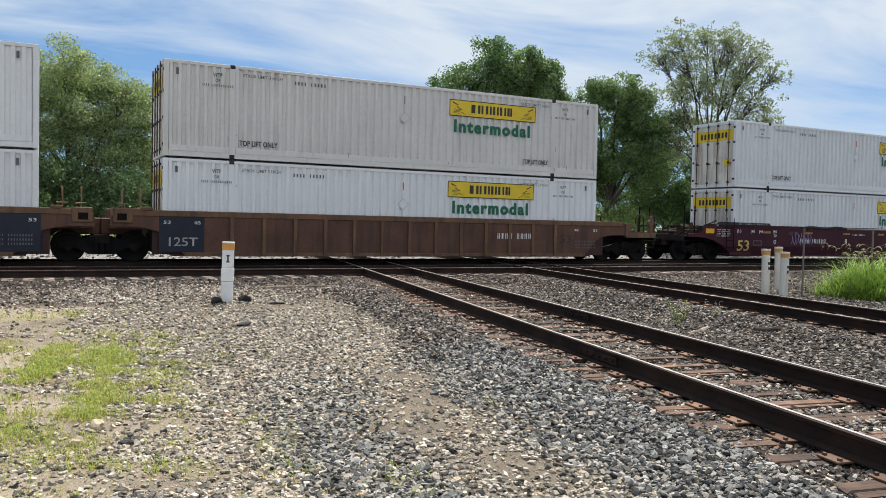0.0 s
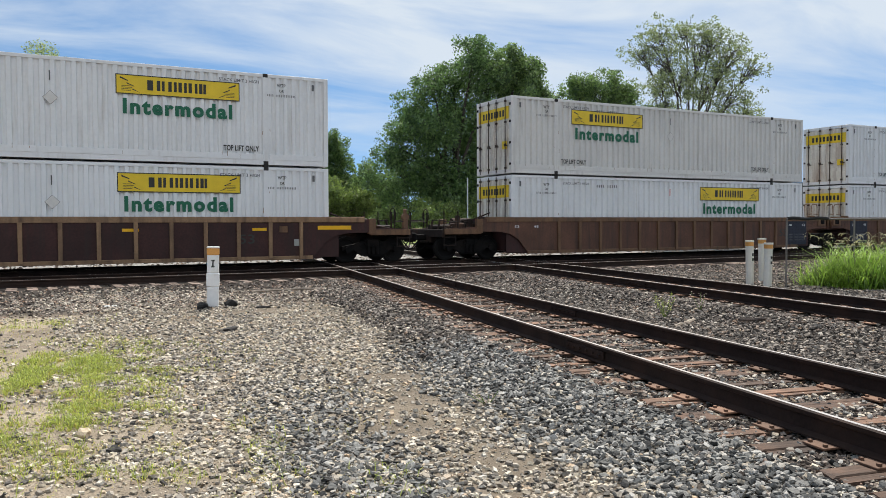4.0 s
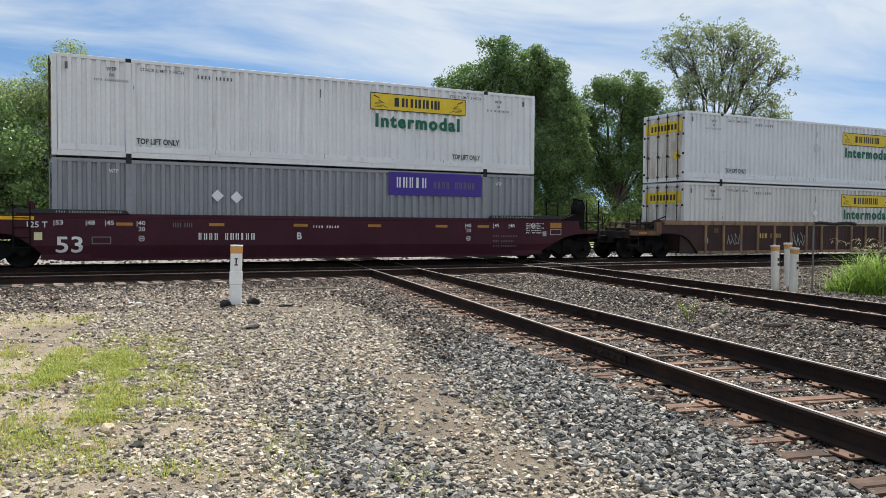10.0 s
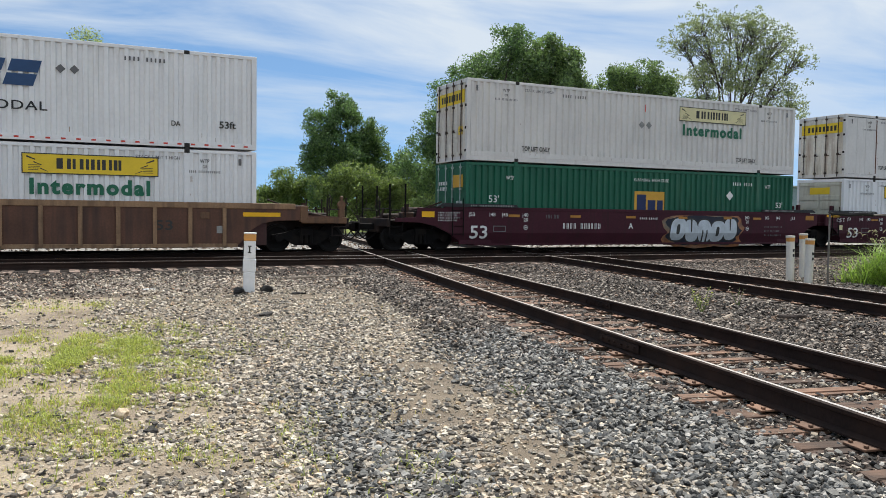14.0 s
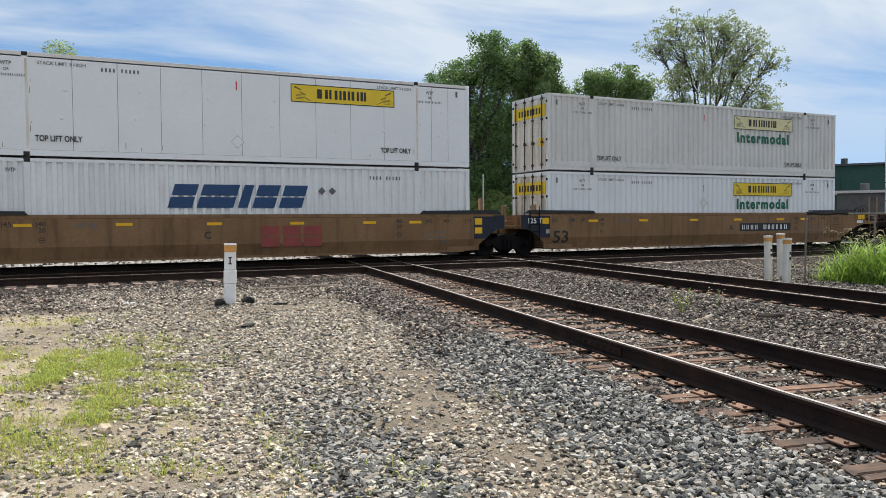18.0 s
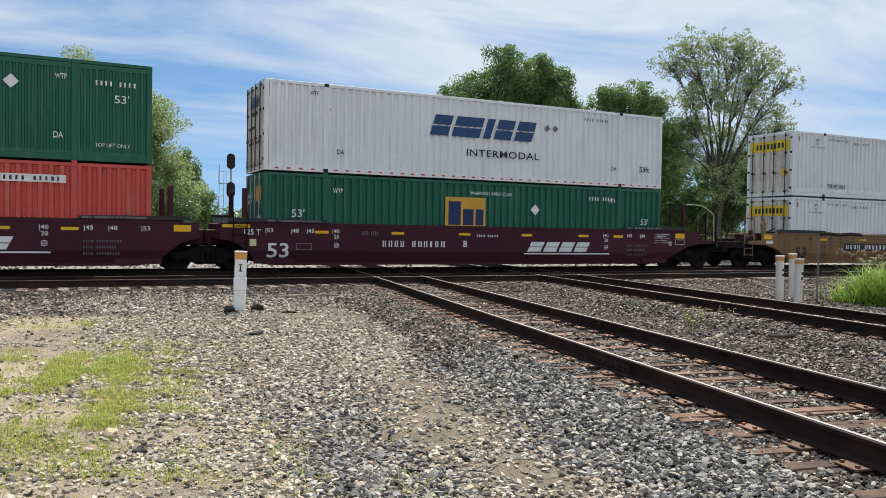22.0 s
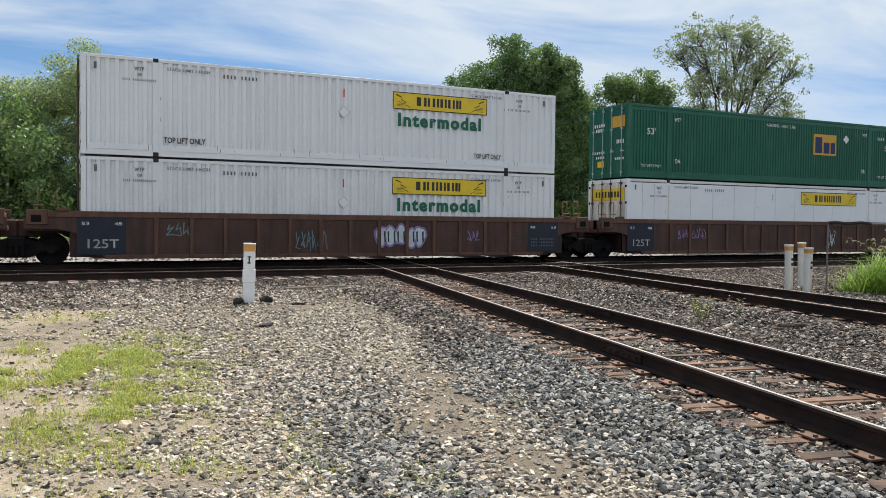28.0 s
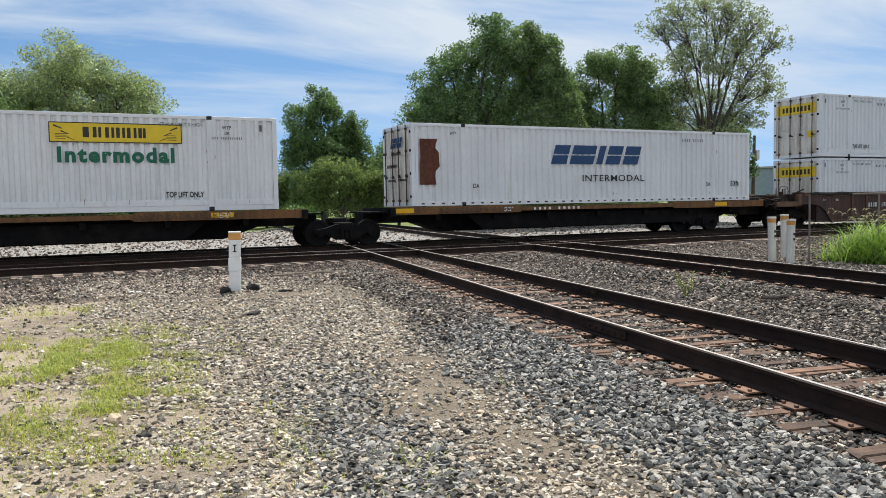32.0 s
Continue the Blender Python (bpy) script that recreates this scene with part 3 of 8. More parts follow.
def shards(positions, sizes, seed, flatness=0.6, tumble=0.33):
    """Vertex and face arrays of small angular stones, one per position, open below."""
    rng = np.random.default_rng(seed)
    n = len(positions)
    cube = np.array([(a, b, c) for a in (-1, 1) for b in (-1, 1) for c in (-1, 1)], float) * 0.5
    v = cube[None] * rng.uniform(0.62, 1.0, (n, 8, 3))
    v[:, 1::2, :2] *= rng.uniform(0.55, 0.95, (n, 1, 1))
    v *= np.stack([rng.uniform(0.85, 1.5, n), rng.uniform(0.65, 1.05, n), rng.uniform(0.6, 1.15, n) * flatness], -1)[:, None, :]
    v = turned_about(v, rng, tumble) * sizes[:, None, None] + positions[:, None, :]
    f = np.array([(0, 1, 3, 2), (4, 6, 7, 5), (0, 4, 5, 1), (2, 3, 7, 6), (1, 5, 7, 3)])
    return v.reshape(-1, 3), (f[None] + 8 * np.arange(n)[:, None, None]).reshape(-1, 4)


def rocks(positions, sizes, seed, flatness=0.7, tumble=0.42):
    """Vertex and face arrays of crushed rock: many-cornered bodies with broken faces, one per position."""
    rng = np.random.default_rng(seed)
    bm = bmesh.new()
    bmesh.ops.create_icosphere(bm, subdivisions=1, radius=0.5)
    bm.verts.ensure_lookup_table()
    ball = np.array([p.co[:] for p in bm.verts])
    f = np.array([[p.index for p in q.verts] for q in bm.faces])
    bm.free()
    n = len(positions)
    v = facets(ball[None] * rng.uniform(0.9, 1.25, (n, len(ball), 1)), rng, 4)
    v[:, :, 2] = np.minimum(v[:, :, 2], rng.uniform(0.20, 0.34, (n, 1)))
    v *= np.stack([rng.uniform(1.0, 1.6, n), rng.uniform(0.8, 1.15, n), rng.uniform(0.8, 1.2, n) * flatness], -1)[:, None, :]
    v = turned_about(v, rng, tumble) * sizes[:, None, None] + positions[:, None, :]
    return v.reshape(-1, 3), (f[None] + len(ball) * np.arange(n)[:, None, None]).reshape(-1, 3)


def quad_mesh(name, v, f):
    """A mesh out of arrays of vertices and equal-sided faces."""
    me = bpy.data.meshes.new(name)
    k = f.shape[1]
    me.vertices.add(len(v))
    me.vertices.foreach_set("co", np.ascontiguousarray(v, np.float32).ravel())
    me.loops.add(f.size)
    me.loops.foreach_set("vertex_index", np.ascontiguousarray(f, np.int32).ravel())
    me.polygons.add(len(f))
    me.polygons.foreach_set("loop_start", np.arange(0, f.size, k, dtype=np.int32))
    me.polygons.foreach_set("use_smooth", np.zeros(len(f), bool))
    me.update(calc_edges=True)
    return me


def bent(x, y):
    """Slow undulation of the ground."""
    return 0.5 * np.sin(x * 0.9 + 1.3 * np.sin(y * 0.45)) * np.sin(y * 0.7 + 0.6) + 0.5 * np.sin(x * 2.3 + y * 1.7) * np.sin(y * 2.1 - x * 0.8)


def ground_z(x, y):
    """Height of the ground: flat, with a raised ballast bed under every track."""
    x, y = np.asarray(x, float), np.asarray(y, float)
    bed = np.full(np.broadcast(x, y).shape, 9.0)
    bed = np.minimum(bed, np.abs(y - TRACK_Y))
    bed = np.minimum(bed, np.abs(y - NEAR_Y) + 0.10)
    for c in BRANCH:
        bed = np.minimum(bed, np.abs(x * NX + y * NY - c))
    s = np.clip((2.35 - bed) / 1.05, 0, 1)
    s = s * s * (3 - 2 * s)
    return GROUND + (0.130 * s) + 0.022 * bent(x, y) * (1 - 0.8 * s)

# ---- ground ----


def ground_material():
    m = bpy.data.materials.new("dusty gravel ground")
    m.use_nodes = True
    n, l = m.node_tree.nodes, m.node_tree.links
    b = n["Principled BSDF"]
    b.inputs["Roughness"].default_value = 0.95
    b.inputs["Specular IOR Level"].default_value = 0.2
    tex = n.new("ShaderNodeTexCoord")
    xyz = n.new("ShaderNodeSeparateXYZ")
    l.new(tex.outputs["Object"], xyz.inputs[0])

    def noise_at(sc, detail=5):
        t = n.new("ShaderNodeTexNoise")
        t.inputs["Scale"].default_value, t.inputs["Detail"].default_value = sc, detail
        l.new(tex.outputs["Object"], t.inputs["Vector"])
        return t.outputs["Fac"]

    def ranged(v, a, bb, lo=0.0, hi=1.0):
        r = n.new("ShaderNodeMapRange")
        r.inputs["From Min"].default_value, r.inputs["From Max"].default_value = a, bb
        r.inputs["To Min"].default_value, r.inputs["To Max"].default_value = lo, hi
        l.new(v, r.inputs["Value"])
        return r.outputs[0]

    def mixed(kind, fac, a, bb):
        x = n.new("ShaderNodeMix")
        x.data_type, x.blend_type = "RGBA", kind
        for sock, val in (("Factor", fac), ("A", a), ("B", bb)):
            if isinstance(val, (int, float)):
                x.inputs[sock].default_value = val
            elif isinstance(val, tuple):
                x.inputs[sock].default_value = (*val, 1)
            else:
                l.new(val, x.inputs[sock])
        return x.outputs["Result"]

    def adds(a, bb, op="ADD"):
        x = n.new("ShaderNodeMath")
        x.operation = op
        for k, val in enumerate((a, bb)):
            if isinstance(val, (int, float)):
                x.inputs[k].default_value = val
            else:
                l.new(val, x.inputs[k])
        return x.outputs[0]

    patch, grit, fine = noise_at(0.55), noise_at(7.0), noise_at(60.0, 4)
    c = mixed("MIX", ranged(patch, 0.4, 0.6), (0.35, 0.288, 0.21), (0.20, 0.162, 0.122))
    c = mixed("MIX", ranged(grit, 0.45, 0.6, 0.0, 0.5), c, (0.36, 0.30, 0.24))
    c = mixed("MULTIPLY", 1.0, c, ranged(fine, 0.3, 0.7, 0.7, 1.25))
    # darker ground among the gravel stands in for the stones' shadows
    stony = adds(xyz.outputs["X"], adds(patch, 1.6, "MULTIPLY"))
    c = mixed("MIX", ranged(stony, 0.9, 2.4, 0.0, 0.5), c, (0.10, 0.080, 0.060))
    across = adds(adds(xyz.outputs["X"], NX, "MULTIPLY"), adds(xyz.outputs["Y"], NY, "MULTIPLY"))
    # brown ballast fines, darkened further for the shade between the stones
    shaded_fines = mixed("MIX", ranged(grit, 0.4, 0.6), (0.030, 0.025, 0.022), (0.062, 0.051, 0.044))
    c = mixed("MIX", ranged(adds(across, patch), 2.6, 3.6), c, shaded_fines)
    c = mixed("MIX", ranged(adds(xyz.outputs["Y"], adds(patch, 2.0, "MULTIPLY")), 17.0, 18.6), c, shaded_fines)
    wob = adds(adds(patch, 6.0, "MULTIPLY"), xyz.outputs["Y"])
    c = mixed("MIX", ranged(wob, 31.0, 34.0), c, mixed("MIX", ranged(noise_at(14.0, 8), 0.40, 0.6), (0.05, 0.046, 0.042), (0.46, 0.44, 0.41)))
    meadow = mixed("MIX", ranged(grit, 0.4, 0.6), (0.10, 0.15, 0.035), (0.19, 0.21, 0.06))
    c = mixed("MIX", ranged(wob, 58.0, 62.0), c, meadow)
    l.new(c, b.inputs["Base Color"])
    bp = n.new("ShaderNodeBump")
    bp.inputs["Strength"].default_value, bp.inputs["Distance"].default_value = 0.6, 0.02
    l.new(fine, bp.inputs["Height"])
    l.new(bp.outputs[0], b.inputs["Normal"])
    return m


def build_ground():
    xs = np.concatenate([[-1500, -600, -250, -110, -60, -40, -28, -20, -14], np.arange(-10, 30, 0.22), np.arange(30.2, 60, 1.0), [65, 75, 95, 140, 260, 600, 1500]])
    ys = np.concatenate([[-800, -300, -120, -50, -20, -8], np.arange(-3, 31, 0.22), np.arange(31, 60, 1.0), [65, 80, 110, 170, 300, 700, 2000]])
    gx, gy = np.meshgrid(xs, ys)
    gz = ground_z(gx, gy)
    v = np.stack([gx, gy, gz], -1).reshape(-1, 3)
    nx = len(xs)
    i = (np.arange(len(ys) - 1)[:, None] * nx + np.arange(nx - 1)[None]).ravel()
    f = np.stack([i, i + 1, i + nx + 1, i + nx], -1)
    me = quad_mesh("ground", v, f)
    me.polygons.foreach_set("use_smooth", np.ones(len(f), bool))
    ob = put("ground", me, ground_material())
    tagged(ob, "dusty gravel ground with dirt patches and raised ballast", "ground", kind="structure")


build_ground()


def scatter(name, label, mat, n, accept, size, seed, sink=0.25, rmin=4.0, rmax=22.0, az=(-6.0, 58.0), power=1.0, flat=0.6, shape=shards, grow=0.02, singles=None):
    """Loose stones over the ground in the sector that lies before the junction, where accept(x, y) allows.
    Those nearer than 'singles' metres are laid one by one."""
    rng = np.random.default_rng(seed)
    r = (rmin ** power + rng.random(n) * (rmax ** power - rmin ** power)) ** (1 / power)
    a = np.radians(rng.uniform(az[0], az[1], n))
    x, y = r * np.sin(a), r * np.cos(a)
    keep = rng.random(n) < accept(x, y)
    x, y, r = x[keep], y[keep], r[keep]
    s = size[0] + (size[1] - size[0]) * rng.random(len(x)) ** 1.8
    s *= 1 + grow * r
    z = ground_z(x, y) + s * flat * (0.5 - sink)
    near = r < (singles or 0)
    v, f = shape(np.stack([x, y, z], -1)[~near], s[~near], seed + 1, flat)
    ob = tagged(put(name, quad_mesh(name, v, f), mat), label, "gravel", kind="stuff")
    for k in np.flatnonzero(near):
        one = put("stone", LOOSE[int(k) % len(LOOSE)], M["stone_single"], ob, at=(x[k], y[k], z[k]))
        one.scale = (s[k], s[k], s[k])
        one.rotation_euler = (rng.normal(0, 0.25), rng.normal(0, 0.25), rng.uniform(0, math.tau))
    return ob


LOOSE = []
for k in range(14):
    LOOSE.append(quad_mesh("stone", *rocks(np.zeros((1, 3)), np.ones(1), 300 + k, 0.7)))


def bed_distance(x, y):
    d = np.minimum(np.abs(x * NX + y * NY - BRANCH[0]), np.abs(x * NX + y * NY - BRANCH[1]))
    return np.minimum(d, np.abs(y - NEAR_Y))


def spot(x, y, cx, cy, rx, ry):
    """A soft oval patch: 1 in its middle, 0 outside."""
    wob = 1 + 0.35 * bent(x * 2.1 + cx, y * 1.7 - cy)
    return np.clip(1.6 - 1.3 * np.sqrt(((x - cx) / rx) ** 2 + ((y - cy) / ry) ** 2) * wob, 0, 1)


def bare(x, y):
    """Trodden dirt: an old footpath beside the ballast and worn spots by the grass."""
    b = np.zeros(np.shape(x))
    for cx, cy, rx, ry in ((-0.35, 11.75, 0.85, 0.55), (3.60, 7.9, 0.55, 0.40), (2.80, 5.95, 0.42, 0.50), (0.75, 5.4, 0.50, 0.42), (0.12, 6.5, 0.45, 0.22), (0.4, 16.4, 1.5, 0.55),
                           (-0.15, 7.55, 0.30, 0.30), (0.62, 8.1, 0.25, 0.5), (0.85, 6.75, 0.35, 0.25), (2.95, 6.55, 0.34, 0.42), (3.35, 6.9, 0.35, 0.6), (2.95, 4.7, 0.28, 0.5), (-0.2, 14.6, 0.9, 0.7), (3.9, 15.2, 0.8, 0.5)):
        b = np.maximum(b, spot(x, y, cx, cy, rx, ry))
    return b


def clean_zone(x, y):
    """Where fresh grey ballast lies: along the branch tracks."""
    o = x * NX + y * NY
    return np.clip((o - 2.35 + 0.35 * bent(x * 1.3, y * 0.8)) / 0.7, 0, 1)


def spill_zone(x, y):
    """A tongue of coarse dark stone that was tipped beside the path."""
    o = x * NX + y * NY
    tongue = np.clip(1.5 - np.abs(o - 0.95 + 0.22 * bent(x * 1.5, y * 1.2)) / 0.50, 0, 1) * np.clip((9.2 - y) / 2.6, 0, 1)
    wide = np.clip(1.3 - np.abs(o - 0.5 + 0.4 * bent(x * 1.1, y)) / 1.5, 0, 1) * np.clip((y - 7.0) / 2.0, 0, 1) * np.clip((16.5 - y) / 4.0, 0, 1) * 0.16
    return np.maximum(tongue, wide)


def worn_zone(x, y):
    """Where wheels and feet have left gravel and bare dirt."""
    thin = np.clip(0.80 + 0.45 * bent(x * 0.8 + 2, y * 0.55) + 0.4 * bent(x * 2.6, y * 1.9 + 1) - 0.45 * np.clip((0.9 - x) / 0.8, 0, 1), 0.10, 1)
    return thin * (1 - 0.85 * bare(x, y)) * (1 - 0.8 * clean_zone(x, y)) * (1 - 0.5 * np.clip(2 * spill_zone(x, y) - 0.5, 0, 1)) * np.clip((20.9 - y) / 0.3, 0, 1)


def off_ties(x, y):
    return np.where(bed_distance(x, y) < 1.32, 0.06, 1.0) * np.where(y > 20.7, 0, 1)


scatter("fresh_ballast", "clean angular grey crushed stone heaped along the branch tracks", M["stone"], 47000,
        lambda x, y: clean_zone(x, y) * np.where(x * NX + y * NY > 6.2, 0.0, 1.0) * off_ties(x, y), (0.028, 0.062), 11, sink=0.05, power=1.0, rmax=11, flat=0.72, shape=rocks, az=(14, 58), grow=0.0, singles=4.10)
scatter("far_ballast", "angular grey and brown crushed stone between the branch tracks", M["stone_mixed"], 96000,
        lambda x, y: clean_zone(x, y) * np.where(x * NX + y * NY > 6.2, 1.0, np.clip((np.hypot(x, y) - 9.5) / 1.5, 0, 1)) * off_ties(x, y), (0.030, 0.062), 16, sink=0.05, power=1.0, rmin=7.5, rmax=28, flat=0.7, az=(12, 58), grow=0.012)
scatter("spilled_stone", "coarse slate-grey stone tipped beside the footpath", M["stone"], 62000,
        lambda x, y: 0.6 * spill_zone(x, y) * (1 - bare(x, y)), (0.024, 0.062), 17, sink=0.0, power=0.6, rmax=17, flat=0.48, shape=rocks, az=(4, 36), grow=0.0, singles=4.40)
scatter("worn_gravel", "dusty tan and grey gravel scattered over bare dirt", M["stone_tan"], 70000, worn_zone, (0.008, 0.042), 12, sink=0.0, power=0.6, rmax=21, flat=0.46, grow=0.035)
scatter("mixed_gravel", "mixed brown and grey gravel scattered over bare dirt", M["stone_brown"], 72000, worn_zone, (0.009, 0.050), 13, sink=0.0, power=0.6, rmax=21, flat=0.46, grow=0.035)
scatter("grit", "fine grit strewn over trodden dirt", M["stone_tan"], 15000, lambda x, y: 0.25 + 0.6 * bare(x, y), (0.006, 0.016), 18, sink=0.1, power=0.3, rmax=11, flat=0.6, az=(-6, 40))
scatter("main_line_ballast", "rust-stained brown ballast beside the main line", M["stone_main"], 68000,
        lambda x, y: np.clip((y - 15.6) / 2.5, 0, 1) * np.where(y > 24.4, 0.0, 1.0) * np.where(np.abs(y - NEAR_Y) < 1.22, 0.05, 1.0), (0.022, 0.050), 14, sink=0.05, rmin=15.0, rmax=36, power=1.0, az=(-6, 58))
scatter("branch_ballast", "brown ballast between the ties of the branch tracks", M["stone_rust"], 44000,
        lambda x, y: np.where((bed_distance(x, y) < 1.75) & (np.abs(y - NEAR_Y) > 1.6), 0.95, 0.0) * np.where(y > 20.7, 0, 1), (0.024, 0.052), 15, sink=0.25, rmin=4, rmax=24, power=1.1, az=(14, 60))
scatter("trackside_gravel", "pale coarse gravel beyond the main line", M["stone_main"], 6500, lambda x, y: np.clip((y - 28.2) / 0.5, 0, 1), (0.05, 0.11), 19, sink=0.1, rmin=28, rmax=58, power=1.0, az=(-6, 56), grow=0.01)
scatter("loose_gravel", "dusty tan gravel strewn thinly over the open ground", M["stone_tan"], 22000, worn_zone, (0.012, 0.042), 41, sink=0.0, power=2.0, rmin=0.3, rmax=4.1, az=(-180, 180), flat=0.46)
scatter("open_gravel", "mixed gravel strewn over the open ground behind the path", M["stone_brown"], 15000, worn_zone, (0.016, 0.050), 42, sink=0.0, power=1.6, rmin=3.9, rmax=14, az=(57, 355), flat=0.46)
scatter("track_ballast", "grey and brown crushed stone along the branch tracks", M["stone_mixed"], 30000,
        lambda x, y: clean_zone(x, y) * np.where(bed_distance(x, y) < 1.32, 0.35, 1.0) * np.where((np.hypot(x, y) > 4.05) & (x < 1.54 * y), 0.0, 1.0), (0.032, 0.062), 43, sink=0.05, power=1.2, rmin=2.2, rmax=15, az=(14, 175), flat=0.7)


# ---- tracks ----


def rail_mesh(length):
    """A rail along +x, head up, its top at z = 0."""
    prof = [(-0.068, -RAIL_H), (0.068, -RAIL_H), (0.068, -RAIL_H + 0.012), (0.014, -RAIL_H + 0.032), (0.010, -0.052), (0.034, -0.040), (0.036, -0.010), (0.017, 0.0),
            (-0.017, 0.0), (-0.036, -0.010), (-0.034, -0.040), (-0.010, -0.052), (-0.014, -RAIL_H + 0.032), (-0.068, -RAIL_H + 0.012)]
    bm = bmesh.new()
    a = [bm.verts.new((0, y, z)) for y, z in prof]
    b = [bm.verts.new((length, y, z)) for y, z in prof]
    k = len(prof)
    for i in range(k):
        f = bm.faces.new((a[i], a[(i + 1) % k], b[(i + 1) % k], b[i]))
        f.material_index = 1 if i == 7 else 0
    bm.faces.new(a[::-1])
    bm.faces.new(b)
    me = mesh_from(bm, "rail")
    me.materials.append(M["rail_side"])
    me.materials.append(M["rail_top" if length > 200 else "rail_branch"])
    return me


def tie_meshes(seed):
    out = []
    for k in range(4):
        rng = random.Random(seed + k)
        bm = bmesh.new()
        cuts = [-0.115, rng.uniform(-0.05, 0.05), 0.115]
        for a, b in zip(cuts, cuts[1:]):
            e0, e1 = rng.uniform(-0.05, 0.03), rng.uniform(-0.03, 0.05)
            box(bm, a + 0.001, b - 0.0015, -1.295 + e0, 1.295 + e1, -0.18, rng.uniform(-0.016, 0.0), 0.004)
        box(bm, -0.11, 0.11, -1.26, 1.26, -0.17, -0.035)
        for v in bm.verts:
            v.co += Vector((rng.uniform(-0.004, 0.004), rng.uniform(-0.02, 0.02), rng.uniform(-0.008, 0.004)))
        out.append(mesh_from(bm, "tie"))
    return out


TIES = tie_meshes(5)


def tie_plate(bm):
    box(bm, -0.10, 0.10, -0.19, 0.19, 0.0, 0.016, 0.003)
    for x in (-0.07, 0.07):
        for y in (-0.15, 0.15):
            box(bm, x - 0.012, x + 0.012, y - 0.012, y + 0.012, 0.016, 0.034)


def track(name, m, length, first, last, pitch, label, plates, seed, drop=0.0, tie_mat="tie"):
    """A track along its own +x: two rails, and ties from 'first' to 'last'."""
    rng = random.Random(seed)
    t = thing(name, m, label, "railway track", kind="structure")
    rail = kept(("rail", length), lambda bm: None) if ("rail", length) in KEPT else KEPT.setdefault(("rail", length), rail_mesh(length))
    for side in (-1, 1):
        r = new("rail", rail)
        r.parent, r.location = t, (0, side * 0.7525, -drop)
    plate = kept("tie_plate", tie_plate)
    x = first
    while x < last:
        tie = new("tie", TIES[rng.randrange(4)])
        if not tie.data.materials:
            tie.data.materials.append(M["tie"])
        if tie_mat != "tie":
            tie.material_slots[0].link = "OBJECT"
            tie.material_slots[0].material = M[tie_mat]
        tie.parent = t
        tie.location = (x + rng.uniform(-0.04, 0.04), rng.uniform(-0.07, 0.07), -RAIL_H - 0.014 - drop + rng.uniform(-0.006, 0.002))
        tie.rotation_euler = (0, 0, radians(rng.uniform(-1.5, 1.5)))
        if plates[0] < x < plates[1]:
            for side in (-1, 1):
                put("tie_plate", plate, M["plate_rust"], t, at=(x + rng.uniform(-0.03, 0.03), side * 0.7525, -RAIL_H - 0.013 - drop))
        x += pitch * rng.uniform(0.94, 1.06)
    return t


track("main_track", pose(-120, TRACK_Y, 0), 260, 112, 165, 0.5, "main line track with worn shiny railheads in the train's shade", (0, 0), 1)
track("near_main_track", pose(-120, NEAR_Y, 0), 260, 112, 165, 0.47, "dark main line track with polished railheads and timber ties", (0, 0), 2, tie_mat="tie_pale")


def branch_pose(offset, start):
    return pose(NX * offset + DX * start, NY * offset + DY * start, 0, 0, 0, math.degrees(DIAG))


branch = []
for k, offset in enumerate(BRANCH):
    branch.append(track("branch_track", branch_pose(offset, -30), 120, 28, 64, 0.5,
                        "branch track with dark rusty rails on split, rust-stained timber ties", (29, 50), 7 + k, drop=0.004, tie_mat=("tie_rusty", "tie")[k]))


def joint_bar(bm):
    for y in (-1, 1):
        box(bm, -0.46, 0.46, y * 0.016, y * 0.034, -0.142, -0.050, 0.004)
        for x in (-0.38, -0.23, -0.08, 0.08, 0.23, 0.38):
            tube(bm, (x, y * 0.034, -0.095), (x, y * 0.058, -0.095), 0.017, n=6)


for k, (t, along, side) in enumerate(((0, 38.05, -1), (0, 41.75, 1), (0, 46.9, -1), (0, 47.9, 1), (1, 46.4, -1), (1, 47.2, 1))):
    put("joint_bar", kept("joint_bar", joint_bar), M["rail_side"], branch[t], at=(along, side * -0.7525, -0.004))


def guard(bm):
    box(bm, -2.2, 2.2, -0.03, 0.03, -RAIL_H + 0.01, -0.012, 0.008)


for c in (NEAR_Y, TRACK_Y):
    for offset in BRANCH:
        for side in (-1, 1):
            along = (c - NY * offset) / DY
            px = NX * offset + DX * along
            g = put("guard_rail", kept("guard", guard), M["rail_side"], None, at=(px, c + side * 0.63, 0))
            tagged(g, "short dark guard rail inside the crossing diamond", "guard rail", "guard rails of the crossings", "structure")
# ---- the train ----
CL, CW, CH = 16.154, 2.591, 2.892
POSTS = (2.04, 14.06)


def corrugated(bm, x0, x1, z0, z1, y, depth=0.066, pitch=0.275):
    """A wall of upright folds facing -y."""
    n = max(1, round((x1 - x0) / pitch))
    p = (x1 - x0) / n
    pts = []
    for k in range(n):
        a = x0 + k * p
        pts += [(a, 0), (a + 0.37 * p, 0), (a + 0.50 * p, depth), (a + 0.87 * p, depth)]
    pts.append((x1, 0))
    rows = [[bm.verts.new((x, y + d, z)) for x, d in pts] for z in (z0, z1)]
    for i in range(len(pts) - 1):
        bm.faces.new((rows[0][i], rows[0][i + 1], rows[1][i + 1], rows[1][i]))


SECTIONS = ((0.16, POSTS[0] - 0.09), (POSTS[0] + 0.09, POSTS[1] - 0.09), (POSTS[1] + 0.09, CL - 0.16))


def folds(a, b):
    def make(bm):
        corrugated(bm, a, b, 0.16, CH - 0.10, 0.006)
    return make


